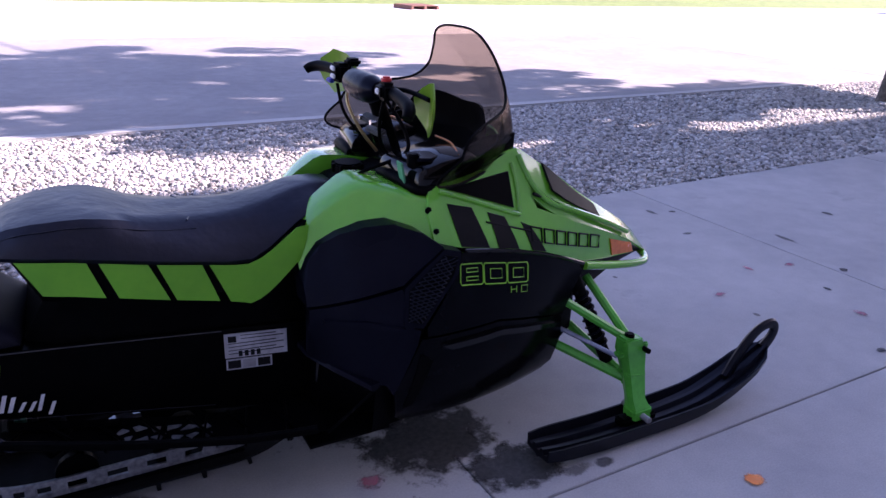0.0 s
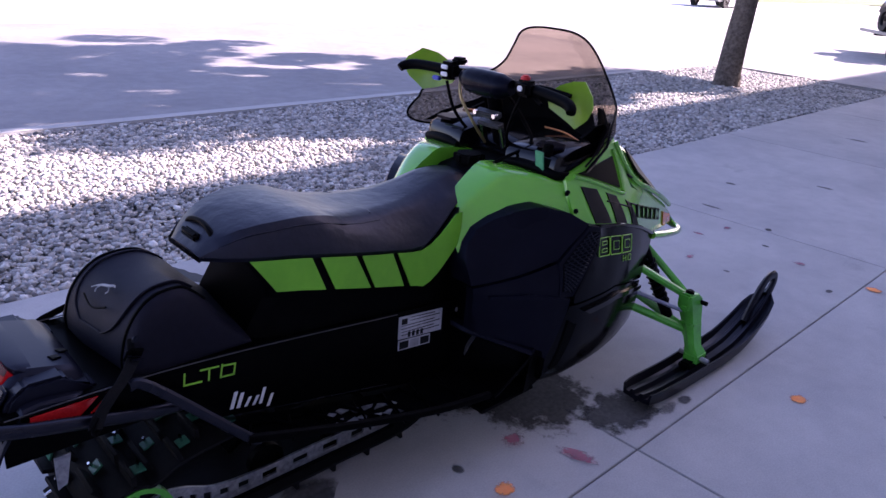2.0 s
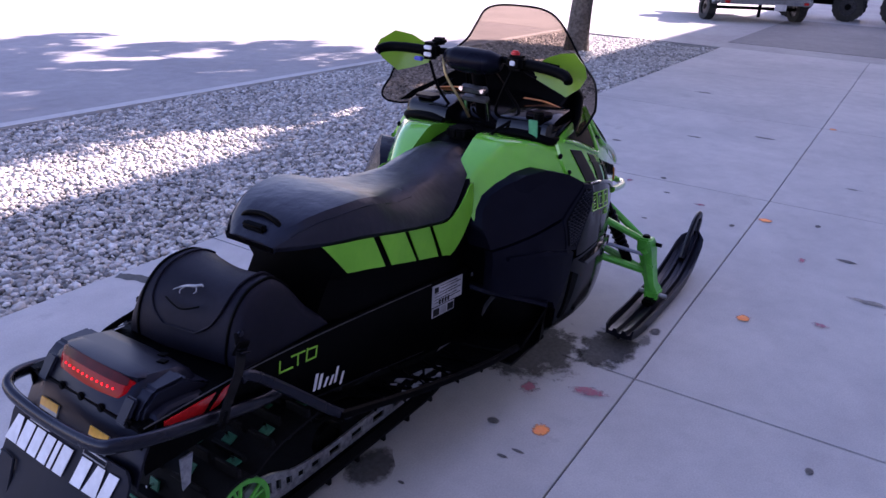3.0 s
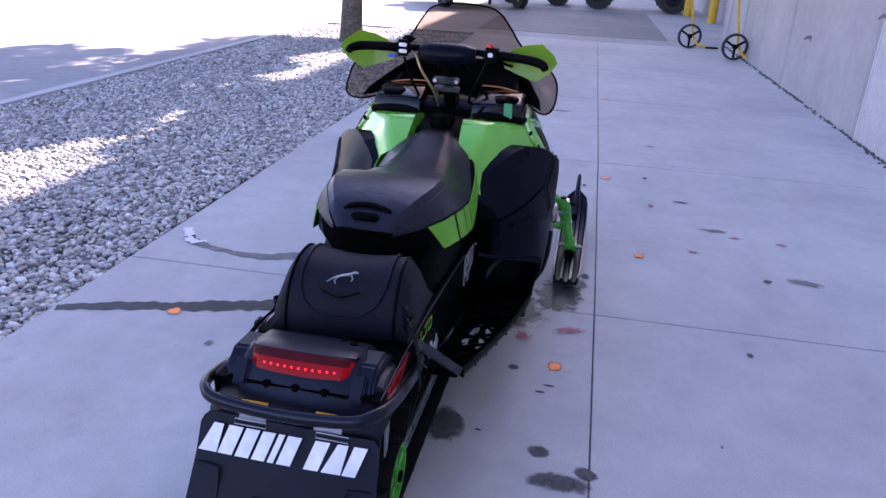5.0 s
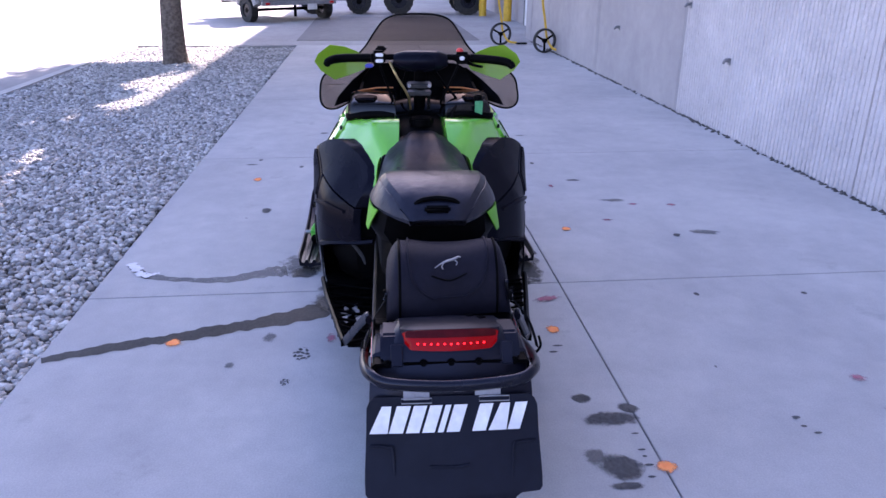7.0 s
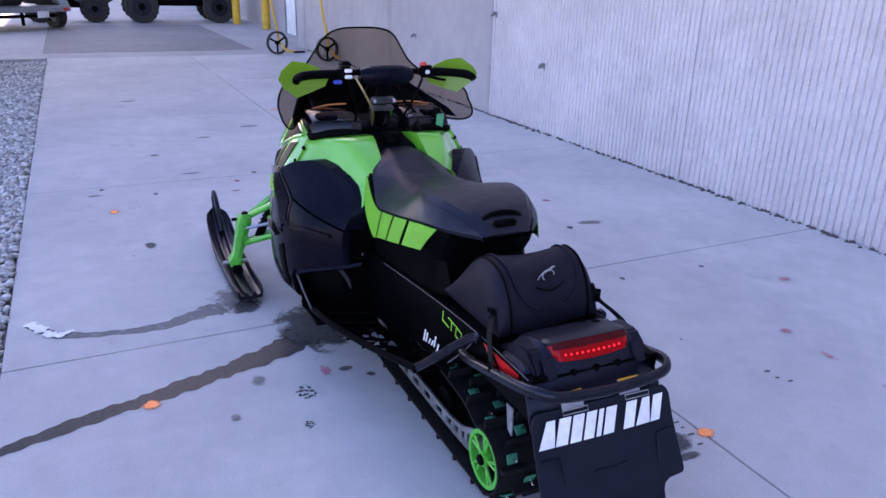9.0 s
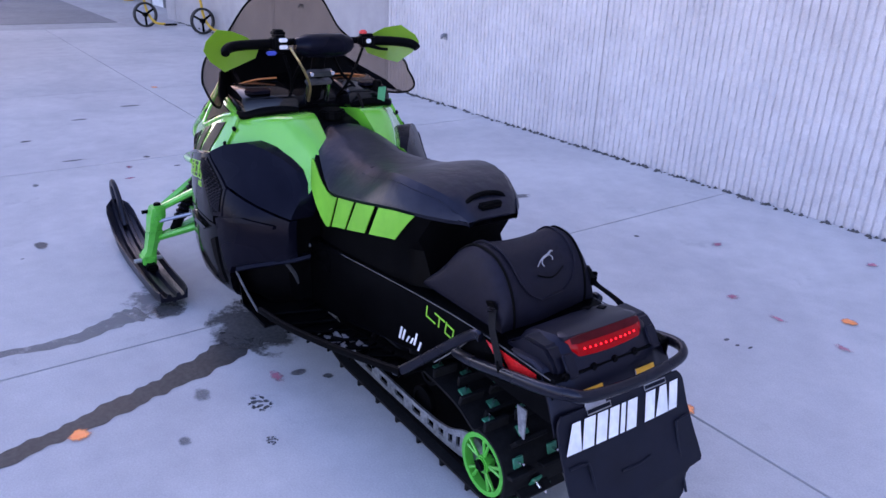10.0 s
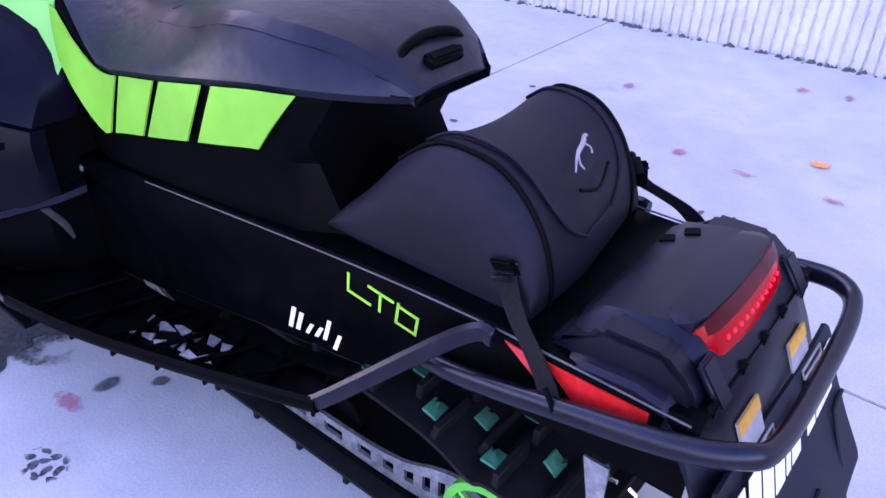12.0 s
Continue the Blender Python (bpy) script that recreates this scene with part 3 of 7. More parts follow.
wall = thing("wall_south", Matrix.Identity(4), "pale fluted precast concrete building wall with smooth panel joints", "wall", kind="structure")
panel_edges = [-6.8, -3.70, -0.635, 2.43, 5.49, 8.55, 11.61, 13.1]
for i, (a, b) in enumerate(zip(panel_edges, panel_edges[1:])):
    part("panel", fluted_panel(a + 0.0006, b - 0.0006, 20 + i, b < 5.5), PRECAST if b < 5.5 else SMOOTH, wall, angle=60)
back_wall = part("wall_west", block(-60, -6.8, WALL_Y - 0.16, WALL_Y, -0.08, 11.5, 0), PRECAST)
tagged(back_wall, "plain precast wall of the same building", "wall", kind="structure")
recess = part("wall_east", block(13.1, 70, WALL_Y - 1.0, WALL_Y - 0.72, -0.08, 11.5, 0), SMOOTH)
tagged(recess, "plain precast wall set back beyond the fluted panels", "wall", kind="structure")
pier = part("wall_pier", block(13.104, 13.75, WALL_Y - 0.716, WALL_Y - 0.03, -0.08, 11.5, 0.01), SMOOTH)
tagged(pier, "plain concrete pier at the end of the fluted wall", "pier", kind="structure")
# unseen overhang, added so the set-back wall shades as far as the front one
shade_edge = part("roof", block(13.1, 70, WALL_Y - 0.716, WALL_Y, 9.0, 11.5, 0), SMOOTH)
tagged(shade_edge, "unseen concrete parapet added over the recessed wall to cast its shade", "parapet", kind="structure")


# ---- the snowmobile ----
SLED = pose(0, 1.971, 0, 0, 0, -1.1)
sled = thing("snowmobile", SLED, "lime green and black snowmobile parked on the concrete walkway", "snowmobile")

BX = (0.60, 0.66, 0.72, 0.80, 0.90, 1.0, 1.1, 1.25, 1.4, 1.5, 1.6, 1.8, 1.95)
BW = (0.21, 0.275, 0.345, 0.42, 0.458, 0.472, 0.47, 0.447, 0.405, 0.37, 0.335, 0.265, 0.20)
PZ = (0.10, 0.15, 0.25, 0.35, 0.5, 0.6, 0.7, 0.8, 0.9, 0.95)
PP = (0.45, 0.72, 0.97, 1.0, 0.985, 0.96, 0.915, 0.80, 0.67, 0.60)


def half_width(x, z):
    f = min(1.0, max(0.0, (z - 0.52) / 0.22))
    f = f * f * (3 - 2 * f)
    return curve(BX, BW, x) * curve(PZ, PP, z) - f * curve((0.6, 0.66, 0.75, 0.85, 0.95, 1.0, 1.06), (0.085, 0.10, 0.112, 0.094, 0.045, 0.02, 0.0), x)


def nose_x(x):
    """The nose is drawn out forward."""
    return x + 0.045 * max(0.0, (x - 1.55) / 0.4) ** 1.3


def flare(x, z):
    """How far the knee and vent panels stand out beyond the green shroud towards their top."""
    def ease(t):
        t = min(1.0, max(0.0, t))
        return t * t * (3 - 2 * t)
    return 0.03 * ease((z - 0.50) / 0.22) * ease((x - 0.70) / 0.2) * ease((1.11 - x) / 0.09)


def panel(name, poly, mat, off=0.0, thick=0.012, step=0.035, label="", round_n=0, flared=False):
    """A body panel with the outline poly (x, z), bent onto the body's side; one for each side."""
    obs = []
    for side in (-1, 1):
        bm = bmesh.new()
        pts = [(p.x, p.z) for p in glide([(a, 0, b) for a, b in poly], round_n, True)] if round_n else poly
        bm.faces.new([bm.verts.new((x, 0, z)) for x, z in pts])
        bmesh.ops.triangulate(bm, faces=bm.faces)
        grid_cut(bm, step)
        for v in bm.verts:
            out = flare(v.co.x, v.co.z) if flared else 0.0
            v.co.y = half_width(v.co.x, v.co.z) + off + out
            v.co.z += 0.35 * out
            v.co.x = nose_x(v.co.x)
        inner = {v: bm.verts.new((v.co.x, v.co.y - thick, v.co.z)) for v in list(bm.verts)}
        rim = [e for e in bm.edges if len(e.link_faces) == 1]
        for e in rim:
            a, b = e.verts
            bm.faces.new((a, b, inner[b], inner[a]))
        if side < 0:
            for v in bm.verts:
                v.co.y = -v.co.y
        bmesh.ops.delete(bm, geom=[v for v in bm.verts if not v.link_faces], context="VERTS")
        obs.append(part(name, bm, mat, sled, label, angle=40))
    return obs


def both(name, maker, mat, label="", angle=38):
    """The same part on the left and, mirrored, on the right."""
    bm = maker()
    other = mirrored(bm)
    return part(name, bm, mat, sled, label, angle), part(name, other, mat, sled, label, angle)


# inner body behind the panels
rings = []
for x, zt, zb in ((0.70, 0.72, 0.20), (0.80, 0.78, 0.15), (0.95, 0.80, 0.11), (1.1, 0.80, 0.10), (1.25, 0.78, 0.10), (1.4, 0.72, 0.13), (1.5, 0.66, 0.19), (1.6, 0.58, 0.30)):
    r = []
    for k in range(9):
        z = zb + (zt - zb) * k / 8
        r.append(Vector((x, -(half_width(x, z) - 0.035), z)))
    rings.append(r + [Vector((v.x, -v.y, v.z)) for v in reversed(r)])
part("inner_body", loft(rings), BLACK, sled)

# green shroud and hood sides
panel("hood_side", [(1.0, 0.735), (1.07, 0.722), (1.16, 0.706), (1.28, 0.68), (1.40, 0.642), (1.607, 0.556), (1.70, 0.535), (1.88, 0.505), (1.875, 0.53), (1.837, 0.566),
      (1.723, 0.625), (1.60, 0.68), (1.484, 0.731), (1.38, 0.775), (1.335, 0.80), (1.345, 0.944), (1.294, 0.937), (1.15, 0.905), (1.012, 0.864), (1.0, 0.80)], GREEN, 0.0, 0.012)
panel("side_window", [(1.06, 0.868), (1.12, 0.85), (1.282, 0.793), (1.290, 0.888), (1.2, 0.882)], BLACK, 0.005, 0.006, label="dark triangular panel framed in green")
for poly in ([(1.055, 0.832), (1.13, 0.815), (1.165, 0.708), (1.072, 0.725)], [(1.182, 0.796), (1.24, 0.776), (1.278, 0.682), (1.20, 0.70)], [(1.30, 0.752), (1.335, 0.735), (1.40, 0.644), (1.337, 0.664)]):
    panel("black_stripe", poly, BLACK_INK, 0.0035, 0.004)
panel("dash_side", [(1.02, 0.862), (1.15, 0.90), (1.29, 0.932), (1.345, 0.938), (1.35, 0.985), (1.25, 0.985), (1.12, 0.945), (1.03, 0.90)], BLACK, -0.014, 0.012, label="black moulding between dash and windshield")
panel("amber_reflector", [(1.735, 0.598), (1.862, 0.548), (1.880, 0.508), (1.752, 0.535)], ORANGE, 0.005, 0.006, label="orange side reflector")

def body_line(pts, r, off):
    """A raised moulding along the body's side."""
    return lambda: tube([(nose_x(x), half_width(x, z) + off, z) for x, z in pts], r, 8, n=4)


both("window_frame", body_line([(1.04, 0.862), (1.12, 0.838), (1.28, 0.778), (1.302, 0.786), (1.312, 0.85), (1.312, 0.908)], 0.0075, 0.003), GREEN, "raised green frame of the side panel")
both("hood_ridge", body_line([(1.345, 0.925), (1.375, 0.845), (1.44, 0.782), (1.56, 0.732), (1.70, 0.668), (1.83, 0.598)], 0.010, 0.001), GREEN, "raised crease along the hood")
both("nacelle_lip", body_line([(1.075, 0.7165), (1.2, 0.6965), (1.40, 0.6375), (1.59, 0.5565)], 0.0065, 0.012), POLISHED, "polished black lip under the hood")

# the pods that roll over from the sides to the console
def pod():
    rows = []
    for x in np.linspace(0.675, 1.06, 16):
        zb = curve((0.63, 0.69, 0.727, 0.774, 0.832, 0.897, 0.959, 1.007, 1.06), (0.59, 0.655, 0.703, 0.737, 0.76, 0.771, 0.755, 0.72, 0.712), x)
        zt = curve((0.63, 0.689, 0.725, 0.789, 0.859, 0.915, 0.977, 1.06), (0.665, 0.744, 0.79, 0.842, 0.878, 0.873, 0.862, 0.85), x)
        yi = curve((0.66, 0.75, 0.85, 1.06), (0.105, 0.10, 0.095, 0.09), x)
        row = []
        for k in range(7):
            z = zb + (zt - 0.03 - zb) * k / 6
            row.append((x, half_width(x, z) - 0.012, z))
        ye = row[-1][1]
        row.append((x, ye - 0.010, zt - 0.016))
        row.append((x, ye - 0.03, zt - 0.006))
        for k in range(1, 6):
            row.append((x, ye - 0.03 + (yi - ye + 0.03) * k / 5, zt + 0.002 * math.sin(k / 5 * 3) - 0.006 * (1 - k / 5)))
        row.append((x, yi - 0.004, zt - 0.03))
        row.append((x, yi - 0.004, zt - 0.12))
        rows.append([Vector(q) for q in row])
    return loft(rows, closed=False)


both("side_pod", pod, GREEN, "glossy lime green side pod", 50)
for x, z in ((1.004, 0.815), (1.012, 0.762)):
    def bolt(x=x, z=z):
        return disc((x, half_width(x, z) - 0.004, z), 0.010, 0.012, "y", 12, bevel=0.003)
    both("panel_bolt", bolt, BLACK)

# knee panels, vents, nacelle
panel("knee_panel", [(0.668, 0.556), (0.672, 0.63), (0.695, 0.672), (0.727, 0.712), (0.774, 0.745), (0.832, 0.768), (0.897, 0.779), (0.959, 0.762), (1.003, 0.731), (0.893, 0.634), (0.79, 0.603)], SATIN, 0.014, 0.085, flared=True)
panel("vent_frame", [(1.004, 0.726), (1.05, 0.719), (1.036, 0.663), (0.934, 0.522), (0.881, 0.533), (0.894, 0.624)], SATIN, 0.014, 0.085, flared=True)
panel("vent_recess", [(1.0, 0.712), (1.036, 0.706), (1.022, 0.662), (0.93, 0.536), (0.892, 0.545), (0.905, 0.62)], BLACK, 0.0155, 0.004, flared=True)


def vent_mesh():
    """A lattice of thin slanted bars across the vent."""
    left, right = [(0.893, 0.546), (0.906, 0.62), (1.0, 0.711)], [(0.929, 0.537), (0.985, 0.612), (1.035, 0.704)]
    def at(line, v):
        k = min(int(v * 2), 1)
        a, b, t = line[k], line[k + 1], v * 2 - k
        return a[0] + (b[0] - a[0]) * t, a[1] + (b[1] - a[1]) * t
    bm = bmesh.new()
    for k in range(17):
        for way in (0.16, -0.16):
            v0 = k / 16
            pts = []
            for i in range(5):
                u = i / 4
                v = v0 + way * u
                if 0 <= v <= 1:
                    a, b = at(left, v), at(right, v)
                    x, z = a[0] + (b[0] - a[0]) * u, a[1] + (b[1] - a[1]) * u
                    pts.append((x, half_width(x, z) + 0.018 + flare(x, z), z + 0.35 * flare(x, z)))
            if len(pts) > 1:
                tube(pts, 0.0019, 5, smooth=False, bm=bm)
    return bm


both("vent_grille", vent_mesh, BUMPER, "fine lattice of the side vent")
panel("lower_knee_panel", [(0.672, 0.548), (0.79, 0.594), (0.89, 0.622), (0.878, 0.53), (0.93, 0.514), (0.92, 0.47), (0.855, 0.318), (0.84, 0.35), (0.69, 0.398), (0.668, 0.41)], SATIN, 0.010, 0.03, flared=True)
panel("knee_seam_lip", [(0.70, 0.532), (0.79, 0.548), (0.885, 0.528), (0.885, 0.515), (0.78, 0.533), (0.70, 0.52)], SATIN, 0.022, 0.02)
panel("nacelle_panel", [(1.056, 0.714), (1.2, 0.693), (1.40, 0.634), (1.607, 0.55), (1.551, 0.504), (1.494, 0.41), (1.34, 0.455), (1.19, 0.492), (0.95, 0.492), (0.95, 0.52), (1.042, 0.663)], GLOSS, 0.008, 0.02, flared=True)
panel("lower_side_panel", [(0.935, 0.484), (1.19, 0.484), (1.34, 0.447), (1.492, 0.402), (1.50, 0.33), (1.47, 0.24), (1.38, 0.18), (1.2, 0.13), (1.05, 0.12), (0.95, 0.15), (0.87, 0.23), (0.86, 0.325)], GLOSS, 0.006, 0.03)
panel("nacelle_ridge", [(0.99, 0.462), (1.2, 0.462), (1.36, 0.425), (1.48, 0.39), (1.48, 0.378), (1.35, 0.41), (1.19, 0.446), (1.02, 0.444)], POLISHED, 0.020, 0.02)
panel("nacelle_air_slot", [(0.93, 0.44), (0.965, 0.42), (0.91, 0.28), (0.885, 0.27)], BLACK, 0.012, 0.01)


def toe_guard():
    return tube([(0.80, 0.446, 0.346), (0.735, 0.436, 0.29), (0.672, 0.421, 0.232)], 0.0045, 8)


# same edge in two tones: pale on the lit left, black on the shaded right
part("toe_guard", toe_guard(), FOLD, sled, "left edge of the foot well, toned paler for its brighter side")
part("toe_guard", mirrored(toe_guard()), BLACK, sled)


def foot_well_lip():
    """The folded edge over the foot well."""
    rows = []
    for x, y, z in ((0.668, 0.215, 0.404), (0.675, 0.27, 0.398), (0.72, 0.35, 0.384), (0.765, 0.41, 0.368), (0.80, 0.448, 0.352)):
        rows.append([Vector((x - 0.008, y, z + 0.012)), Vector((x - 0.012, y + 0.004, z)), Vector((x - 0.004, y, z - 0.008)), Vector((x + 0.02, y - 0.01, z - 0.006)), Vector((x + 0.02, y - 0.01, z + 0.012))])
    return loft(rows)


both("foot_well_lip", foot_well_lip, SATIN)


def foot_well_strut():
    return tube([(0.690, 0.300, 0.392), (0.700, 0.262, 0.33), (0.705, 0.245, 0.28)], 0.008, 8, flat=0.5)


both("foot_well_strut", foot_well_strut, FOLD)


def toe_cup():
    """The closed foot well behind the side panel."""
    bm = bmesh.new()
    a = [bm.verts.new(q) for q in ((0.685, 0.20, 0.40), (0.69, 0.27, 0.392), (0.81, 0.435, 0.348), (0.80, 0.43, 0.20), (0.69, 0.41, 0.20), (0.685, 0.20, 0.20))]
    b = [bm.verts.new((q)) for q in ((1.05, 0.20, 0.33), (1.05, 0.27, 0.33), (1.05, 0.36, 0.30), (1.05, 0.36, 0.18), (1.05, 0.33, 0.18), (1.05, 0.20, 0.18))]
    bm.faces.new(b)
    for i in range(6):
        bm.faces.new((a[i], a[(i + 1) % 6], b[(i + 1) % 6], b[i]))
    return bm


both("toe_cup", toe_cup, BLACK)


def well_bolt():
    return disc((0.742, 0.203, 0.335), 0.010, 0.012, "y", 12, bevel=0.003)


both("foot_well_bolt", well_bolt, ALU, "bright bolt in the foot well")

# hood top and nose
def screen_drop(y):
    return 1.05 * y ** 2 + 4.8 * y ** 4


rows = []
for x in np.linspace(1.345, 1.97, 14):
    zt = curve((1.30, 1.36, 1.445, 1.544, 1.649, 1.82, 1.92, 1.97), (0.955, 0.945, 0.895, 0.83, 0.757, 0.645, 0.57, 0.50), x)
    zs = curve((1.30, 1.335, 1.345, 1.42, 1.484, 1.723, 1.84, 1.97), (0.935, 0.93, 0.90, 0.79, 0.731, 0.625, 0.566, 0.48), x)
    ws = half_width(x, zs)
    half = [(x, ws, zs), (x, ws * 0.93, zs + 0.35 * (zt - zs)), (x, 0.62 * ws + 0.03, zt - 0.006), (x, 0.10, zt), (x, 0.06, zt + 0.012), (x, 0.0, zt + 0.016)]
    fade = max(0.0, 1 - (x - 1.345) / 0.2) ** 2
    half = [(max(a + fade * (0.05 - 0.8 * screen_drop(b)), min(a, 1.33)), b, c) for a, b, c in half]
    half = [(nose_x(a), b, c) for a, b, c in half]
    rows.append([Vector(q) for q in half] + [Vector((a, -b, c)) for a, b, c in reversed(half[:-1])])
part("hood", thicken(loft(rows, closed=False), 0.006), GREEN, sled, "glossy lime green hood", 30)


def hood_vent():
    rows = []
    for x in np.linspace(1.46, 1.69, 5):
        zt = curve((1.30, 1.36, 1.445, 1.544, 1.649, 1.82, 1.92, 1.97), (0.955, 0.945, 0.895, 0.83, 0.757, 0.645, 0.57, 0.50), x)
        zs = curve((1.30, 1.335, 1.345, 1.42, 1.484, 1.723, 1.84, 1.97), (0.935, 0.93, 0.90, 0.79, 0.731, 0.625, 0.566, 0.48), x)
        ws = half_width(x, zs)
        t = (x - 1.46) / 0.23
        a, b = Vector((x, 0.62 * ws + 0.03, zt - 0.006)), Vector((x, ws * 0.93, zs + 0.35 * (zt - zs)))
        a.x = b.x = nose_x(x)
        rows.append([a.lerp(b, 0.1 + 0.3 * t) + Vector((0, 0, 0.012)), a.lerp(b, 0.9) + Vector((0, 0.008, 0.008))])
    return thicken(loft(rows, closed=False), 0.006)


both("headlight_insert", hood_vent, BLACK_INK, "dark glossy headlight inset")


def nose_under():
    rows = []
    for x, zt, zb in ((1.45, 0.60, 0.30), (1.55, 0.575, 0.36), (1.7, 0.535, 0.40), (1.85, 0.51, 0.45), (1.96, 0.485, 0.46)):
        w = half_width(x, zt) - 0.012
        x = nose_x(x)
        rows.append([Vector(q) for q in ((x, -w, zt), (x, -w * 0.8, zb), (x, w * 0.8, zb), (x, w, zt))])
    return loft(rows)


part("nose_underside", nose_under(), BLACK, sled)
part("front_bumper", tube([(1.603, -0.335, 0.545), (1.768, -0.31, 0.51), (1.915, -0.275, 0.483), (1.989, -0.22, 0.47275), (2.041, -0.1, 0.4755), (2.052, 0, 0.477), (2.041, 0.1, 0.4755), (1.989, 0.22, 0.47275), (1.915, 0.275, 0.483), (1.768, 0.31, 0.51), (1.603, 0.335, 0.545)], 0.015, 10), GREEN, sled, "lime green tubular front bumper")

# console and dash
rows = []
for x, z, w in ((0.80, 0.80, 0.085), (0.86, 0.835, 0.10), (0.92, 0.845, 0.105), (1.0, 0.855, 0.105), (1.06, 0.88, 0.105)):
    rows.append([Vector(q) for q in ((x, -w, z - 0.1), (x, -w, z - 0.01), (x, -w * 0.7, z), (x, 0, z + 0.004), (x, w * 0.7, z), (x, w, z - 0.01), (x, w, z - 0.1))])
part("console", loft(rows), BLACK, sled)
cap = part("fuel_cap", disc((0.905, 0.0, 0.86), 0.046, 0.035, "z", 24, bevel=0.006), BLACK, sled)
for k in range(8):
    a = k * math.pi / 4
    part("cap_ridge", rbox((0.905 + 0.046 * math.cos(a), 0.046 * math.sin(a), 0.862), (0.012, 0.012, 0.026), 0.002), BLACK, cap)
rows = []
for x, z, w in ((1.015, 0.872, 0.30), (1.035, 0.895, 0.315), (1.10, 0.915, 0.315), (1.20, 0.93, 0.305), (1.33, 0.95, 0.26)):
    rows.append([Vector(q) for q in ((x, -w, z - 0.06), (x, -w, z - 0.01), (x, -w * 0.85, z), (x, -0.11, z - 0.004), (x, 0, z + 0.006), (x, 0.11, z - 0.004), (x, w * 0.85, z), (x, w, z - 0.01), (x, w, z - 0.06))])
part("dash", loft(rows), GLOSS, sled)


def dash_trim():
    return tube([(1.145, 0.115, 0.964), (1.15, 0.2, 0.961), (1.125, 0.29, 0.948)], 0.003, 8)


both("dash_trim", dash_trim, simple("orange_trim", (0.5, 0.16, 0.04), (0.6, 0.22, 0.07), 0.4, 50))


def dash_pod():
    """A tall glossy moulding beside the steering post."""
    rows = []
    for y, k in ((0.105, 0.0), (0.108, 0.8), (0.118, 1.0), (0.2, 1.0), (0.285, 0.97), (0.302, 0.75), (0.308, 0.0)):
        back = 0.958 + 0.16 * (y - 0.1)
        sec = [(back + 0.02, 0.862), (back, 0.875), (back + 0.004, 0.905), (back + 0.014, 0.921), (back + 0.03, 0.928), (1.07, 0.944), (1.15, 0.958), (1.19, 0.945), (1.19, 0.862)]
        rows.append([Vector((1.07 + (a - 1.07) * (0.94 + 0.06 * k), y, 0.87 + (b - 0.87) * (0.55 + 0.45 * k))) for a, b in sec])
    return loft(rows)


both("dash_pod", dash_pod, POLISHED, "glossy black dash moulding", 50)


def dash_cushion():
    return tube([(0.958, 0.112, 0.872), (0.966, 0.17, 0.876), (0.978, 0.24, 0.872), (0.995, 0.30, 0.862), (1.04, 0.318, 0.860)], [0.012, 0.017, 0.018, 0.016, 0.012], 10)


both("dash_cushion", dash_cushion, BLACK, "matt black rubber edge under the dash")


def gauge_panel():
    return prism([(1.0, 0.20), (1.0, 0.27), (1.04, 0.285), (1.075, 0.265), (1.075, 0.21), (1.04, 0.185)], "z", 0.934, 0.9445, bevel=0.002)


both("gauge_cover", gauge_panel, SATIN)
part("key_switch", disc((1.0, -0.252, 0.935), 0.018, 0.04, "z", 16, bevel=0.004), BLACK, sled)
part("key_ribbon", rbox((0.966, -0.252, 0.893), (0.006, 0.034, 0.085), 0.002, pose(0, 0, 0, 0, -12, 0)), TAG, sled, "green ribbon hanging from the ignition key")

# windshield
SX = (0.85, 0.95, 1.0, 1.09, 1.2, 1.27)
SC = (1.42, 1.42, 1.415, 1.39, 1.335, 1.283)


def screen_x(y, z):
    """The screen's sheet: it wraps back to the sides, and its wings tuck in at their foot."""
    return curve(SX, SC, z) - screen_drop(y) - 1.5 * max(0.0, 0.98 - z) * min(1.0, (y / 0.4) ** 2)


def screen_sheet(outline, off=0.0, t=0.004, step=0.03):
    bm = bmesh.new()
    pts = glide([(0, a, b) for a, b in outline], 4, True)
    bm.faces.new([bm.verts.new(p) for p in pts])
    bmesh.ops.triangulate(bm, faces=bm.faces)
    grid_cut(bm, step, (1, 2))
    for v in bm.verts:
        v.co.x = screen_x(v.co.y, v.co.z) - off
    return shell(bm, (-t, 0, 0))


HALF = [(0.0, 1.272), (0.09, 1.268), (0.15, 1.245), (0.195, 1.19), (0.24, 1.125), (0.30, 1.075), (0.385, 1.05), (0.425, 1.01), (0.43, 0.945), (0.41, 0.905), (0.36, 0.885), (0.28, 0.90), (0.15, 0.92)]
OUTLINE = HALF + [(0.0, 0.95)] + [(-a, b) for a, b in reversed(HALF[1:])]
screen = part("windshield", screen_sheet(OUTLINE), SCREEN, sled, "smoke-tinted clear windshield with black edging")
edge = [Vector((screen_x(p.y, p.z), p.y, p.z)) for p in glide([(0, a, b) for a, b in OUTLINE], 4, True)]
part("edge_trim", tube(edge, 0.0042, 6, closed=True, smooth=False), BLACK, screen, "black rubber edging")
COWL = [(0.0, 1.045), (0.12, 1.055), (0.19, 1.05), (0.235, 1.015), (0.262, 0.96), (0.262, 0.88), (0.15, 0.87), (0.0, 0.87)]
COWL = COWL + [(-a, b) for a, b in reversed(COWL[1:-1])]
part("screen_cowl", screen_sheet(COWL, 0.095, 0.006), BLACK, sled, "black cowl behind the lower windshield")


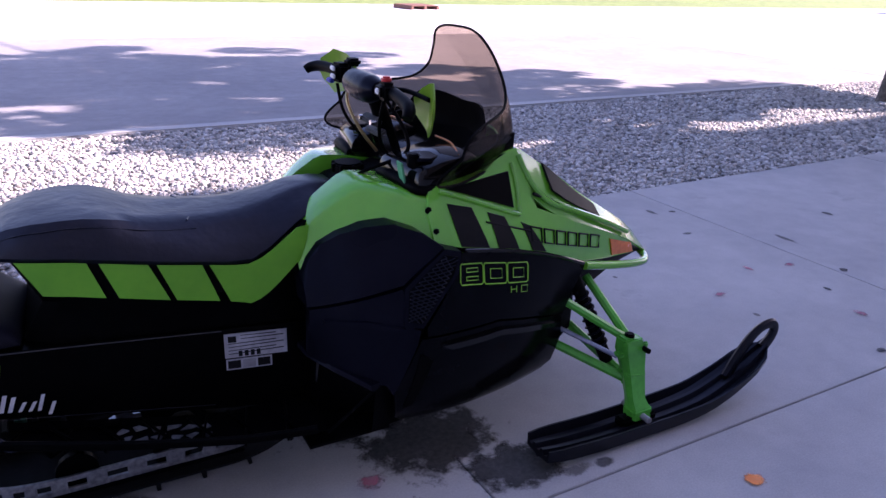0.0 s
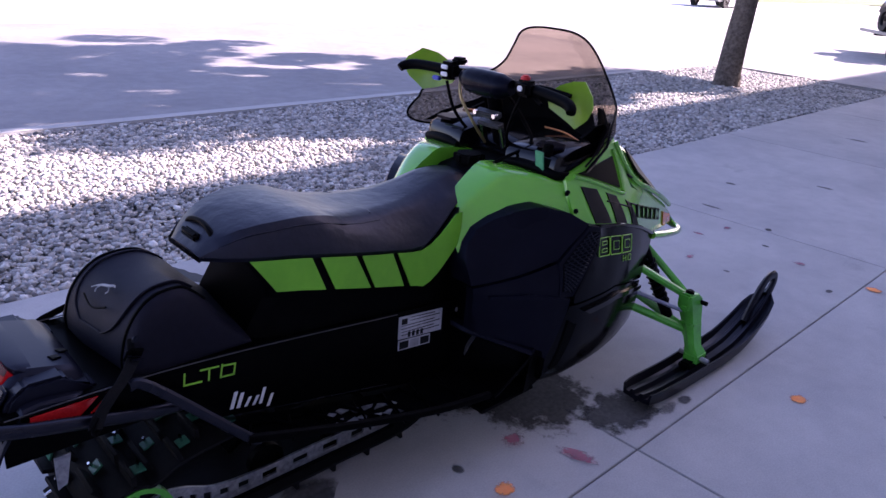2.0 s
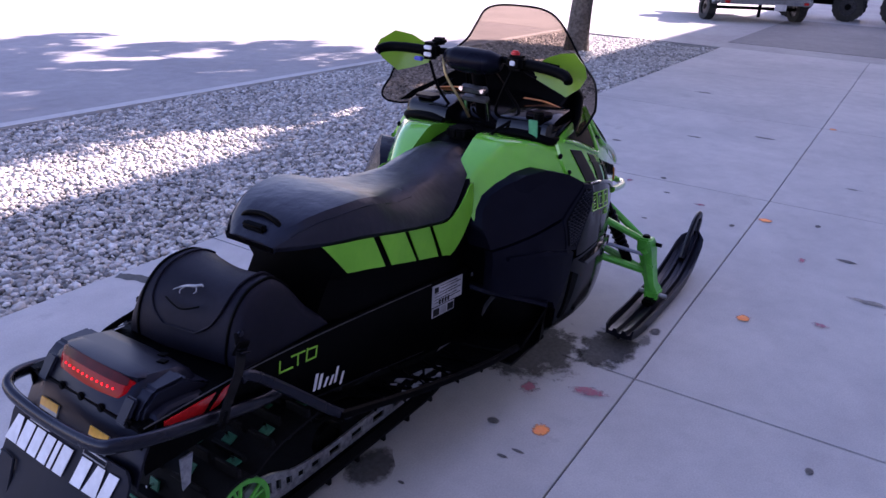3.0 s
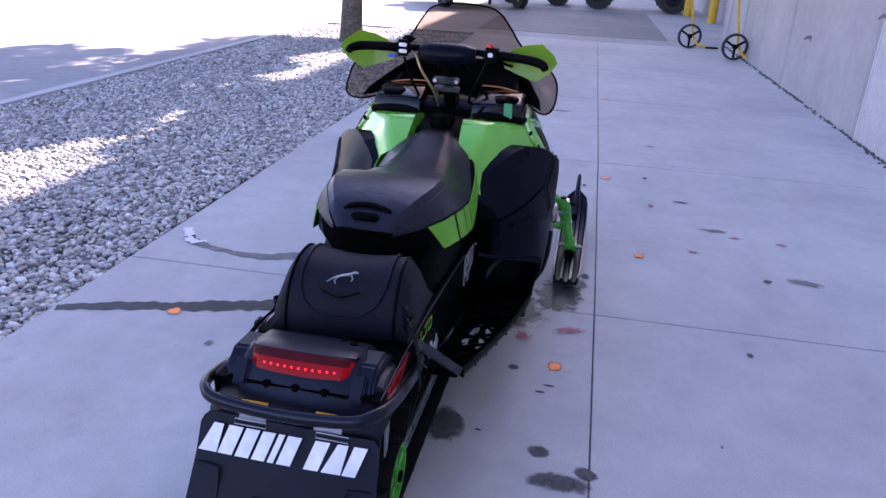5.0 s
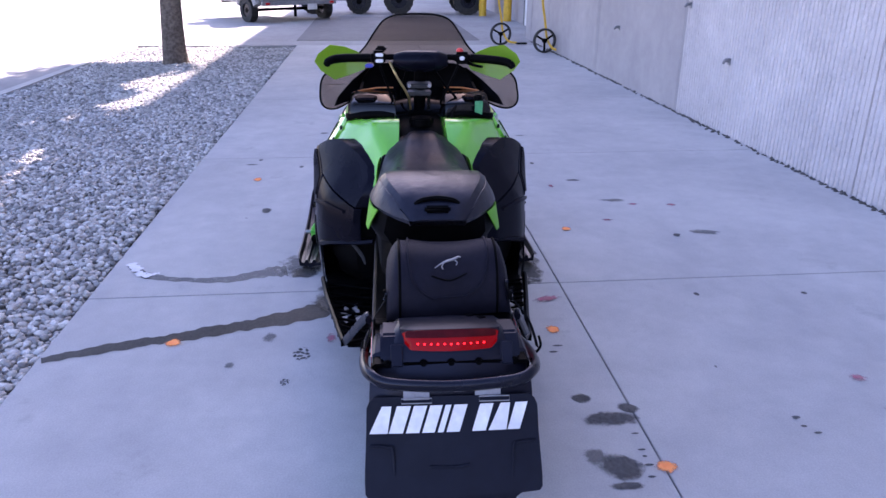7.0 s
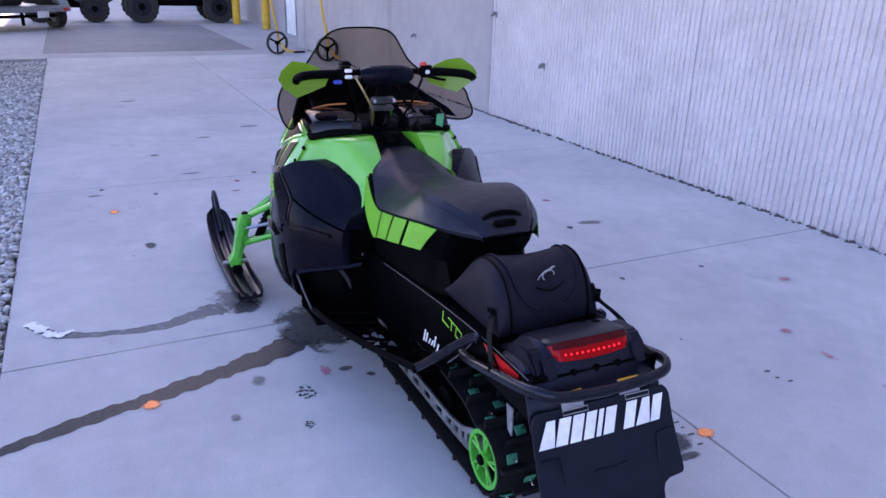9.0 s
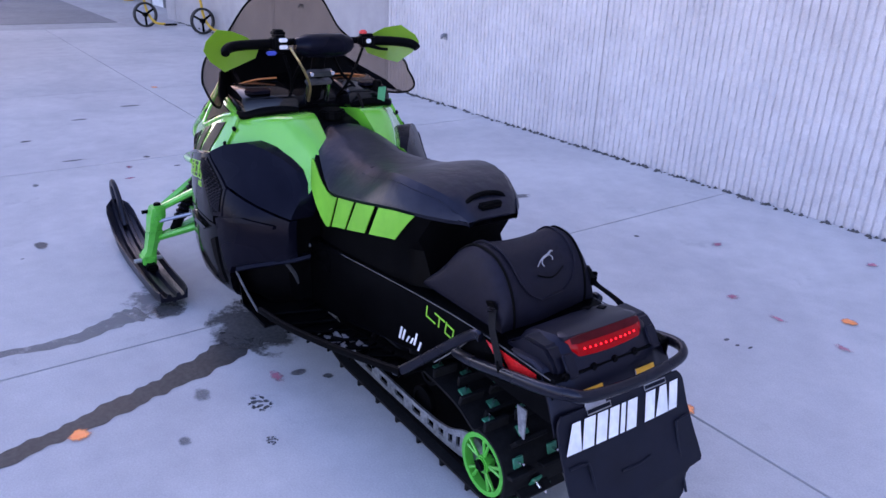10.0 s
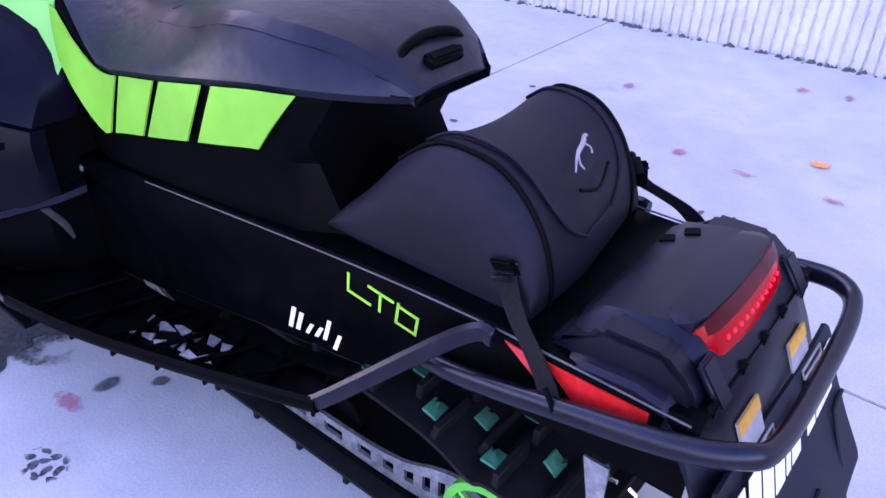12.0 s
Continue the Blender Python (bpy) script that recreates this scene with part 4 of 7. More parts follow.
def cowl_cheek():
    rows = []
    for z, w0, w1 in ((0.90, 0.19, 0.375), (0.93, 0.2, 0.362), (0.98, 0.2, 0.305), (1.03, 0.19, 0.235)):
        rows.append([Vector((screen_x(w, z) - 0.03, w, z)) for w in np.linspace(w0, w1, 6)])
    return thicken(loft(rows, closed=False), 0.006)


both("cowl_cheek", cowl_cheek, BLACK)

# steering
bars = part("handlebar", tube([(0.94, 0.36, 1.112), (0.955, 0.29, 1.117), (0.967, 0.2, 1.117), (0.985, 0.1, 1.118), (0.985, 0, 1.118), (0.975, -0.1, 1.118), (0.958, -0.2, 1.115), (0.945, -0.29, 1.111), (0.932, -0.35, 1.104)], 0.0125, 10), BLACK, sled)
part("bar_pad", tube([(0.965, 0.112, 1.108), (0.958, 0.06, 1.104), (0.955, 0, 1.103), (0.954, -0.06, 1.104), (0.957, -0.112, 1.108)], [0.024, 0.041, 0.044, 0.044, 0.041, 0.024], 18), SATIN, bars, "black padded handlebar centre")
part("grip", tube([(0.965, 0.21, 1.116), (0.957, 0.29, 1.117), (0.945, 0.352, 1.114), (0.926, 0.381, 1.106), (0.912, 0.388, 1.096)], [0.018, 0.0175, 0.018, 0.0165, 0.014], 12), BLACK, bars, "black rubber grip with hooked end")
part("grip", tube([(0.957, -0.21, 1.115), (0.945, -0.29, 1.111), (0.932, -0.35, 1.104), (0.92, -0.377, 1.094), (0.911, -0.384, 1.083)], [0.018, 0.0175, 0.018, 0.0165, 0.014], 12), BLACK, bars, "black rubber grip with hooked end")
sw = part("switch_block", rbox((0.955, 0.178, 1.118), (0.055, 0.06, 0.06), 0.012, pose(0, 0, 0, 0, 0, 8), seg=3), BLACK, bars)
for y, z in ((0.172, 1.132), (0.172, 1.108)):
    part("switch_button", rbox((0.926, y, z), (0.008, 0.032, 0.014), 0.003), WHITE, sw, "pale rocker switch")
part("switch_lever", rbox((0.935, 0.215, 1.088), (0.02, 0.035, 0.014), 0.004), simple("blue_switch", (0.03, 0.05, 0.35), (0.05, 0.08, 0.45), 0.4, 60), sw, "blue thumb switch")
kill = part("throttle_block", rbox((0.95, -0.175, 1.118), (0.05, 0.07, 0.05), 0.012, pose(0, 0, 0, 0, 0, -8), seg=3), BLACK, bars)
part("kill_button", disc((0.955, -0.165, 1.147), 0.015, 0.018, "z", 16, bevel=0.005), RED_BUTTON, kill, "red engine stop button")
part("start_button", rbox((0.924, -0.172, 1.118), (0.008, 0.02, 0.016), 0.003), WHITE, kill, "pale starter button")
part("brake_lever", tube([(0.985, 0.17, 1.115), (1.01, 0.2, 1.112), (1.005, 0.28, 1.105), (0.985, 0.35, 1.098)], [0.010, 0.008, 0.006, 0.005], 8), ALU, bars)
part("reservoir", rbox((0.99, 0.165, 1.15), (0.045, 0.045, 0.025), 0.008, seg=3), BLACK, bars)
part("throttle_lever", tube([(0.965, -0.20, 1.095), (0.945, -0.235, 1.085), (0.93, -0.26, 1.083)], [0.008, 0.006, 0.005], 8), BLACK, bars)
post = part("steering_post", tube([(0.985, 0, 1.10), (1.02, 0, 1.0), (1.07, 0, 0.86)], 0.026, 12), BLACK, sled)
part("clamp_plate", rbox((0.985, 0.005, 1.0), (0.03, 0.105, 0.022), 0.005, pose(0, 0, 0, 0, -25, 0)), FOLD, post, "worn metal steering clamp")
part("clamp_plate", rbox((1.0, 0.005, 0.965), (0.03, 0.105, 0.018), 0.005, pose(0, 0, 0, 0, -25, 0)), FOLD, post, "worn metal steering clamp")
for y in (-0.038, 0.048):
    part("clamp_bolt", disc((0.972, y, 1.0), 0.008, 0.02, "x", 10), CHROME, post)
    part("riser_leg", rbox((1.02, y, 0.92), (0.02, 0.014, 0.11), 0.003, pose(0, 0, 0, 0, -20, 0)), CHROME, post)


def guard(s):
    """A hand guard shell in front of a grip."""
    out = [(0.20, 1.10), (0.25, 1.135), (0.30, 1.155), (0.36, 1.165), (0.41, 1.13), (0.425, 1.10), (0.40, 1.06), (0.345, 1.02), (0.29, 1.035), (0.22, 1.06)]
    bm = bmesh.new()
    bm.faces.new([bm.verts.new((0, s * a, b)) for a, b in out])
    bmesh.ops.triangulate(bm, faces=bm.faces)
    grid_cut(bm, 0.025, (1, 2))
    for v in bm.verts:
        y = abs(v.co.y)
        v.co.x = 1.035 - 0.55 * max(0, y - 0.29) ** 1.6 * 8 * 0.35 - 0.9 * (v.co.z - 1.11) ** 2 * 2 - (0.012 if s < 0 else 0)
        if s > 0:
            v.co.y += 0.018
    return shell(bm, (0.004, 0, 0))


for s in (1, -1):
    part("wind_guard", guard(s), GUARD, sled, "translucent lime green wind guard")
part("guard_arm", tube([(0.96, -0.15, 1.115), (1.0, -0.2, 1.12), (1.02, -0.3, 1.11)], 0.007, 8), BLACK, sled)
part("guard_arm", tube([(0.975, 0.15, 1.115), (1.01, 0.2, 1.12), (1.025, 0.32, 1.11)], 0.007, 8), BLACK, sled)
for pts, r, mat in (([(0.965, 0.13, 1.10), (0.945, 0.10, 1.04), (0.97, 0.055, 0.96), (1.02, 0.04, 0.89)], 0.005, BRASS),
                    ([(0.95, -0.16, 1.09), (0.955, -0.12, 1.0), (0.985, -0.09, 0.93), (1.05, -0.10, 0.90)], 0.0055, BLACK),
                    ([(0.94, 0.17, 1.085), (0.95, 0.14, 1.0), (1.0, 0.12, 0.93), (1.06, 0.14, 0.915)], 0.0055, BLACK),
                    ([(1.0, 0.05, 1.08), (1.05, 0.07, 1.0), (1.10, 0.08, 0.93)], 0.006, BLACK),
                    ([(1.0, -0.05, 1.08), (1.04, -0.11, 0.99), (1.02, -0.16, 0.93), (0.9, -0.13, 0.88), (0.82, -0.11, 0.83)], 0.006, BLACK)):
    part("control_cable", tube(pts, r, 8), mat, sled)

# seat: cover, green band, base
def side_width(x, wc):
    """Half the width of the seat's side, which stays full towards the front."""
    return wc if x < 0.53 else max(wc, curve((0.53, 0.62, 0.68, 0.72, 0.78), (0.195, 0.192, 0.182, 0.172, 0.12), x))


def seat_ring(x, k):
    """Section of the seat at x: k = 0 cover, 1 base."""
    x = x - 0.032 if x < 0.3 else x - 0.032 * max(0.0, (0.6 - x) / 0.3)
    top = curve((-0.13, -0.09, 0.0, 0.10, 0.17, 0.25, 0.36, 0.5, 0.63, 0.75, 0.82, 0.87), (0.765, 0.805, 0.838, 0.846, 0.838, 0.812, 0.796, 0.79, 0.806, 0.836, 0.838, 0.81), x)
    wt = curve((-0.13, -0.05, 0.08, 0.16, 0.25, 0.4, 0.55, 0.7, 0.87), (0.085, 0.128, 0.168, 0.17, 0.145, 0.125, 0.105, 0.085, 0.06), x)
    zc = curve((-0.13, 0.024, 0.144, 0.282, 0.413, 0.53, 0.60, 0.68, 0.80, 0.87), (0.752, 0.758, 0.742, 0.716, 0.695, 0.677, 0.70, 0.75, 0.79, 0.785), x)
    wc = curve((-0.13, -0.08, -0.02, 0.05, 0.2, 0.4, 0.53, 0.68, 0.8, 0.87), (0.088, 0.135, 0.175, 0.203, 0.212, 0.208, 0.195, 0.16, 0.11, 0.08), x)
    return top, wt, zc, wc


rows = []
for x in (-0.100, -0.093, -0.076, -0.055, -0.01, 0.04, 0.10, 0.15, 0.19, 0.23, 0.28, 0.34, 0.41, 0.48, 0.55, 0.60, 0.64, 0.68, 0.72, 0.76, 0.80, 0.835, 0.86):
    top, wt, zc, wc = seat_ring(x, 0)
    mid = zc + 0.62 * (top - zc)
    half = [(wc - 0.006, zc - 0.004), (wc, zc + 0.008), (wc - 0.18 * (wc - wt), zc + 0.3 * (top - zc)), (wt + 0.35 * (wc - wt), mid), (wt + 0.1 * (wc - wt), top - 0.02), (wt - 0.014, top - 0.004), (wt * 0.55, top), (0.0, top - 0.004 * math.sin(max(0, min(1, (x - 0.2) / 0.4)) * math.pi))]
    rows.append([Vector((x, a, b)) for a, b in half] + [Vector((x, -a, b)) for a, b in reversed(half[:-1])])
part("seat_cover", loft(rows), VINYL, sled, "dark grey vinyl seat cover", 32)
rows = []
for x in (-0.012, 0.012, 0.05, 0.15, 0.28, 0.41, 0.53, 0.62, 0.70, 0.78):
    top, wt, zc, wc = seat_ring(x, 1)
    zb = 0.555 - 0.13 * (x + 0.1) - (0.02 if x > 0 else 0)
    zb = max(zb, 0.45)
    wc = side_width(x, wc)
    wb = min(wc, 0.20) - 0.02
    fade = max(0.0, (0.15 - x) / 0.162)
    half = [(-0.004, wc - 0.008, zc), (0.045, wc + 0.004, zc - 0.08), (0.050, wc - 0.02, zc - 0.12), (-0.005, wb, zb)]
    side = [Vector((x + d * fade, a, b)) for d, a, b in half]
    rows.append(side + [Vector((p.x, -p.y, p.z)) for p in reversed(side)])
part("seat_base", loft(rows), BLACK, sled, "black seat base")


def band(x0t, x1t, x0b, x1b):
    """One green patch along the seat's side."""
    def maker():
        bm = bmesh.new()
        grid = []
        for i in range(9):
            t = i / 8
            row = []
            for j in range(4):
                u = j / 3
                x = (x0t + (x1t - x0t) * t) * (1 - u) + (x0b + (x1b - x0b) * t) * u
                top, wt, zc, wc = seat_ring(x, 1)
                zc = curve((-0.13, 0.024, 0.144, 0.282, 0.413, 0.53, 0.68), (0.78, 0.762, 0.742, 0.716, 0.695, 0.675, 0.757), x) if x > 0.53 else zc
                row.append(Vector((x, side_width(x, wc) + 0.001 + 0.014 * u, zc - 0.002 - u * curve((0, 0.5, 0.53, 0.7), (0.078, 0.102, 0.11, 0.09), x))))
            grid.append(row)
        return thicken(loft(grid, closed=False, bm=bm), 0.003)
    return maker


PATCHES = ((-0.008, 0.144, 0.042, 0.177), (0.170, 0.282, 0.206, 0.325), (0.302, 0.413, 0.341, 0.45), (0.432, 0.715, 0.479, 0.70))
for q in PATCHES:
    part("green_band", mirrored(band(*q)()), BAND, sled, "lime green patch on the seat side")
    # the left row sits a little further forward
    part("green_band", band(*(x + 0.036 * max(0.0, min(1.0, (0.72 - x) / 0.3)) for x in q))(), BAND, sled, "lime green patch on the seat side")

for s in (1, -1):
    ridge = []
    for x in np.linspace(0.42, -0.06, 9):
        top, wt, zc, wc = seat_ring(x, 0)
        ridge.append((x, s * (wt + 0.10 * (wc - wt) + 0.0005), top - 0.0205))
    part("seat_seam", tube(ridge, 0.0014, 6), VINYL, sled, "stitched seam along the seat")
    cross = []
    for u in np.linspace(0, 1, 7):
        x = 0.40 + 0.05 * u
        top, wt, zc, wc = seat_ring(x, 0)
        cross.append((x, s * (wt - 0.014) * (1 - u), top - 0.003 - 0.002 * u))
    part("seat_seam", tube(cross, 0.0022, 6), VINYL, sled)
part("seat_handle", tube([(-0.054, 0.072, 0.793), (-0.054, 0.050, 0.811), (-0.050, 0.0, 0.818), (-0.054, -0.050, 0.811), (-0.054, -0.072, 0.793)], 0.0075, 10), BLACK, sled, "moulded grab handle at the back of the seat")
part("seat_latch", rbox((-0.078, 0.0, 0.790), (0.022, 0.08, 0.024), 0.007, pose(0, 0, 0, 0, -35, 0), seg=3), BLACK, sled)

# tunnel
TX = (-0.60, -0.30, 0.0, 0.45, 0.72, 0.95)
TT = (0.556, 0.555, 0.535, 0.49, 0.46, 0.42)
TB = (0.44, 0.40, 0.345, 0.24, 0.20, 0.18)
rows = []
for x in np.linspace(-0.59, 0.95, 14):
    zt, zb = curve(TX, TT, x), curve(TX, TB, x)
    if x < -0.2:
        zb = zt - 0.115
    rows.append([Vector(q) for q in ((x, -0.197, zb), (x, -0.2, zt - 0.008), (x, -0.192, zt), (x, 0.192, zt), (x, 0.2, zt - 0.008), (x, 0.197, zb), (x, 0.193, zb), (x, 0.193, zt - 0.01), (x, -0.193, zt - 0.01), (x, -0.193, zb))])
part("tunnel", loft(rows), TUNNEL, sled, "gloss black tunnel")
for s in (1, -1):
    # the highlight on the tunnel's fold, drawn as a thin paler bar
    part("fold_highlight", tube([(-0.58, s * 0.199, 0.553), (-0.3, s * 0.2, 0.554), (0.0, s * 0.2, 0.534), (0.45, s * 0.2, 0.489)], 0.0016, 6), FOLD, sled, "thin pale line drawn as the highlight on the tunnel's fold")


# running boards with open cleats
def board_rail(s):
    return tube([(0.64, s * 0.425, 0.255), (0.45, s * 0.395, 0.262), (0.2, s * 0.35, 0.295), (0.0, s * 0.318, 0.335), (-0.10, s * 0.30, 0.355)], 0.013, 8, flat=0.8)


for s in (1, -1):
    part("running_board_rail", board_rail(s), TUNNEL, sled)
    bm = prism([(0.72, 0.20), (0.45, 0.215), (-0.08, 0.345), (-0.08, 0.35), (0.45, 0.222), (0.72, 0.207)], "y", s * 0.2, s * 0.235)
    part("running_board_ledge", bm, TUNNEL, sled)
    for k in range(13):
        x = -0.05 + k * 0.055
        z = curve((-0.1, 0.0, 0.2, 0.45, 0.64), (0.352, 0.332, 0.29, 0.252, 0.24), x)
        yo = curve((-0.1, 0.0, 0.2, 0.45, 0.64), (0.30, 0.318, 0.35, 0.395, 0.425), x)
        dx = 0.05 * (1 if k % 2 else -1)
        part("traction_cleat", tube([(x, s * 0.225, z - 0.004), (x + dx, s * yo, z + 0.002)], 0.006, 6, smooth=False, flat=0.6), TUNNEL, sled)
    rng = random.Random(17)
    for k in range(12):
        x = 0.17 + (k // 2) * 0.04
        z = curve((-0.1, 0.0, 0.2, 0.45, 0.64), (0.352, 0.332, 0.29, 0.252, 0.24), x)
        y = (0.25 if k % 2 else 0.292) + 0.08 * x + rng.uniform(-0.006, 0.006)
        a = rng.uniform(0, 6.28)
        tri = [(x + 0.024 * rng.uniform(0.6, 1.1) * math.cos(a + q), s * y + 0.014 * rng.uniform(0.6, 1.1) * math.sin(a + q)) for q in (0, 1.9, 2.6, 4.4)]
        part("bare_tooth", prism(tri, "z", z - 0.006, z - 0.003), ALU, sled)
    tread = [[Vector((x, s * 0.215, zz - 0.012)), Vector((x, s * (yy - 0.012), zz - 0.010))] for x, yy, zz in ((0.68, 0.425, 0.245), (0.45, 0.395, 0.252), (0.2, 0.35, 0.287), (0.0, 0.318, 0.329), (-0.10, 0.30, 0.349))]
    part("running_board_tread", thicken(loft(tread, closed=False), 0.004), TUNNEL, sled, "black running board")
    part("foot_plate", prism([(0.62, s * 0.2), (0.62, s * 0.42), (0.86, s * 0.42), (0.86, s * 0.2)], "z", 0.19, 0.20), BLACK, sled)
    part("board_brace", tube([(-0.335, s * 0.212, 0.55), (-0.29, s * 0.222, 0.535), (-0.10, s * 0.295, 0.36), (-0.06, s * 0.30, 0.345)], 0.014, 8, flat=0.7), BUMPER, sled)

# rear cowl, lights, bumper, flap
rows = []
for x, z, w in ((-0.402, 0.560, 0.192), (-0.408, 0.585, 0.194), (-0.425, 0.600, 0.195), (-0.455, 0.607, 0.196), (-0.51, 0.619, 0.197), (-0.545, 0.607, 0.199), (-0.566, 0.583, 0.202), (-0.588, 0.553, 0.206), (-0.604, 0.52, 0.208), (-0.619, 0.486, 0.208)):
    zs = min(z - 0.045, 0.568)
    half = [(w, min(0.53, zs - 0.02)), (w, zs - 0.006), (w - 0.006, zs), (w - 0.035, zs + 0.006), (0.142, z - 0.012), (0.128, z - 0.001), (0.0, z + 0.003)]
    rows.append([Vector((x, a, b)) for a, b in half] + [Vector((x, -a, b)) for a, b in reversed(half[:-1])])
part("rear_cowl", loft(rows), COWL_BLACK, sled, "satin black moulded rear cowl", 30)


# raised black discs stand in for the shade inside round recesses
for y in (-0.16, -0.07, 0.0, 0.07, 0.16):
    part("cowl_recess_disc", disc((-0.588, y, 0.553), 0.011, 0.010, "x", 12, bevel=0.003), BLACK, sled)


def lens_loft(section, ends):
    """A lamp lens: one section drawn across, narrowing to its ends."""
    rows = []
    for y, k in ends:
        cx, cz = section[0]
        rows.append([Vector((cx + (x - cx) * k, y, cz + (z - cz) * (0.35 + 0.65 * k))) for x, z in section])
    return loft(rows)


ENDS = ((0.122, 0.2), (0.116, 0.65), (0.098, 0.9), (0.05, 1.02), (0.0, 1.06), (-0.05, 1.02), (-0.100, 0.9), (-0.119, 0.65), (-0.125, 0.2))
light = part("tail_light", lens_loft([(-0.535, 0.601), (-0.560, 0.574), (-0.574, 0.579), (-0.5635, 0.602), (-0.549, 0.6235)], ENDS), LENS, sled, "red tail light with lit diodes", 50)
part("lens_top", lens_loft([(-0.535, 0.601), (-0.5605, 0.6085), (-0.5612, 0.6096), (-0.5500, 0.6255), (-0.5465, 0.6255)], [(y * 0.98, k) for y, k in ENDS]), LENS_TOP, light, "dark red upper edge of the lamp lens", 40)
part("lamp_housing", lens_loft([(-0.505, 0.60), (-0.557, 0.569), (-0.562, 0.573), (-0.553, 0.604), (-0.5475, 0.6265), (-0.53, 0.6265), (-0.500, 0.6205)], [(y * 1.06, k) for y, k in ENDS]), COWL_BLACK, light, "black lamp housing")
for n in range(11):
    y = -0.085 + n * 0.0168
    k = float(np.interp(y, [q[0] for q in reversed(ENDS)], [q[1] for q in reversed(ENDS)]))
    part("diode", rbox((-0.535 - 0.0328 * k, y, 0.601 - 0.006 * (0.35 + 0.65 * k)), (0.003, 0.0055, 0.005), 0.0012, pose(0, 0, 0, 0, 24, 0)), LED, light)
for s in (1, -1):
    part("cowl_pad", rbox((-0.577, s * 0.140 - 0.003, 0.570), (0.010, 0.036, 0.062), 0.0048, pose(0, 0, 0, 0, 36, 0), seg=3), COWL_BLACK, sled)
    part("cowl_shoulder", prism([(-0.385, 0.549), (-0.398, 0.566), (-0.438, 0.574), (-0.452, 0.604), (-0.528, 0.606), (-0.562, 0.580), (-0.578, 0.549)], "y", s * 0.112, s * 0.178, bevel=0.007), COWL_BLACK, sled)
for x, y, z in ((-0.447, -0.092, 0.6065), (-0.424, -0.062, 0.6015)):
    part("cowl_slot", rbox((x, y, z), (0.022, 0.020, 0.004), 0.0015, pose(0, 0, 0, 0, 12, 20)), BLACK, sled, "small dark slot moulded in the cowl")
part("rear_bumper", tube([(-0.22, 0.205, 0.452), (-0.30, 0.215, 0.468), (-0.45, 0.222, 0.508), (-0.57, 0.219, 0.536), (-0.632, 0.198, 0.546), (-0.657, 0.15, 0.538), (-0.661, 0, 0.529), (-0.657, -0.15, 0.538), (-0.632, -0.198, 0.546), (-0.57, -0.219, 0.536), (-0.45, -0.222, 0.508), (-0.30, -0.215, 0.468), (-0.22, -0.205, 0.452)], 0.0160, 12, n=8, flat=0.75), BUMPER, sled, "black tubular rear bumper", 50)
for s in (1, -1):
    for poly in ([(-0.345, 0.546), (-0.378, 0.543), (-0.42, 0.508), (-0.396, 0.51)], [(-0.40, 0.545), (-0.535, 0.545), (-0.535, 0.512), (-0.445, 0.507)]):
        part("side_reflector", prism(poly, "y", s * 0.2005, s * 0.203), RED, sled, "red side reflector strip")


def flap_x(y, z):
    """The flap hangs inside the bumper and swings out behind it further down."""
    return float(np.interp(-z, (-0.52, -0.465, -0.40, -0.33, -0.263, -0.17), (-0.607, -0.632, -0.659, -0.697, -0.737, -0.750))) - 0.004 * math.cos(y * 7.0)


flap_rows = []
for z, w in ((0.480, 0.196), (0.470, 0.208), (0.455, 0.215), (0.43, 0.216), (0.395, 0.217), (0.36, 0.219), (0.325, 0.221), (0.295, 0.222), (0.272, 0.221), (0.264, 0.214), (0.261, 0.168), (0.250, 0.154), (0.22, 0.149), (0.20, 0.146), (0.188, 0.132)):
    flap_rows.append([Vector((flap_x(y, z) + 0.003 * math.sin(11 * y + 14 * z), y, z)) for y in np.linspace(w, -w, 17)])
flap = part("snow_flap", thicken(loft(flap_rows, closed=False), 0.006), FLAP_RUBBER, sled, "black rubber snow flap with white lettering shapes")


for pts in ([(0.208, 0.374), (0.165, 0.372), (0.150, 0.355), (0.146, 0.205)], [(-0.208, 0.374), (-0.165, 0.372), (-0.150, 0.355), (-0.146, 0.205)], [(0.06, 0.328), (0.0, 0.326), (-0.04, 0.330)]):
    part("flap_ridge", tube([(flap_x(a, b) - 0.005, a, b) for a, b in pts], 0.0035, 6), FLAP_RUBBER, flap)

# the maker's name as plain slanted shapes
y = 0.198
for spec in ((0.045, 0.024), (0.035, 0.035), (0.033, 0.033), (0.031, 0.031), (0.0145, 0.0145), (0.033, 0.033), None, (0.034, 0.034), (0.045, 0.024), (0.031, 0.031)):
    if spec is None:
        y -= 0.024
        continue
    w = max(spec)
    rows = []
    for k in range(5):
        t = k / 4
        zz = 0.402 + 0.062 * t
        half = (spec[0] + (spec[1] - spec[0]) * t) / 2
        mid = y - w / 2 - (zz - 0.433) * 0.35
        rows.append([Vector((flap_x(yy, zz) - 0.0075, yy, zz)) for yy in (mid + half, mid, mid - half)])
    part("white_letter_shape", thicken(loft(rows, closed=False), 0.001), WHITE, flap, "white painted letter shape")
    y -= w + (0.003 if spec[0] > spec[1] else 0.0075)
for yy in (0.09, -0.105):
    q = [(flap_x(yy, z) - 0.007, yy + d, z) for d, z in ((0.038, 0.4695), (-0.038, 0.469), (-0.038, 0.480), (0.038, 0.4805))]
    part("flap_clip", tube(q, 0.0016, 6, closed=True, smooth=False), STEEL, flap, "pale outline of a flap retainer")
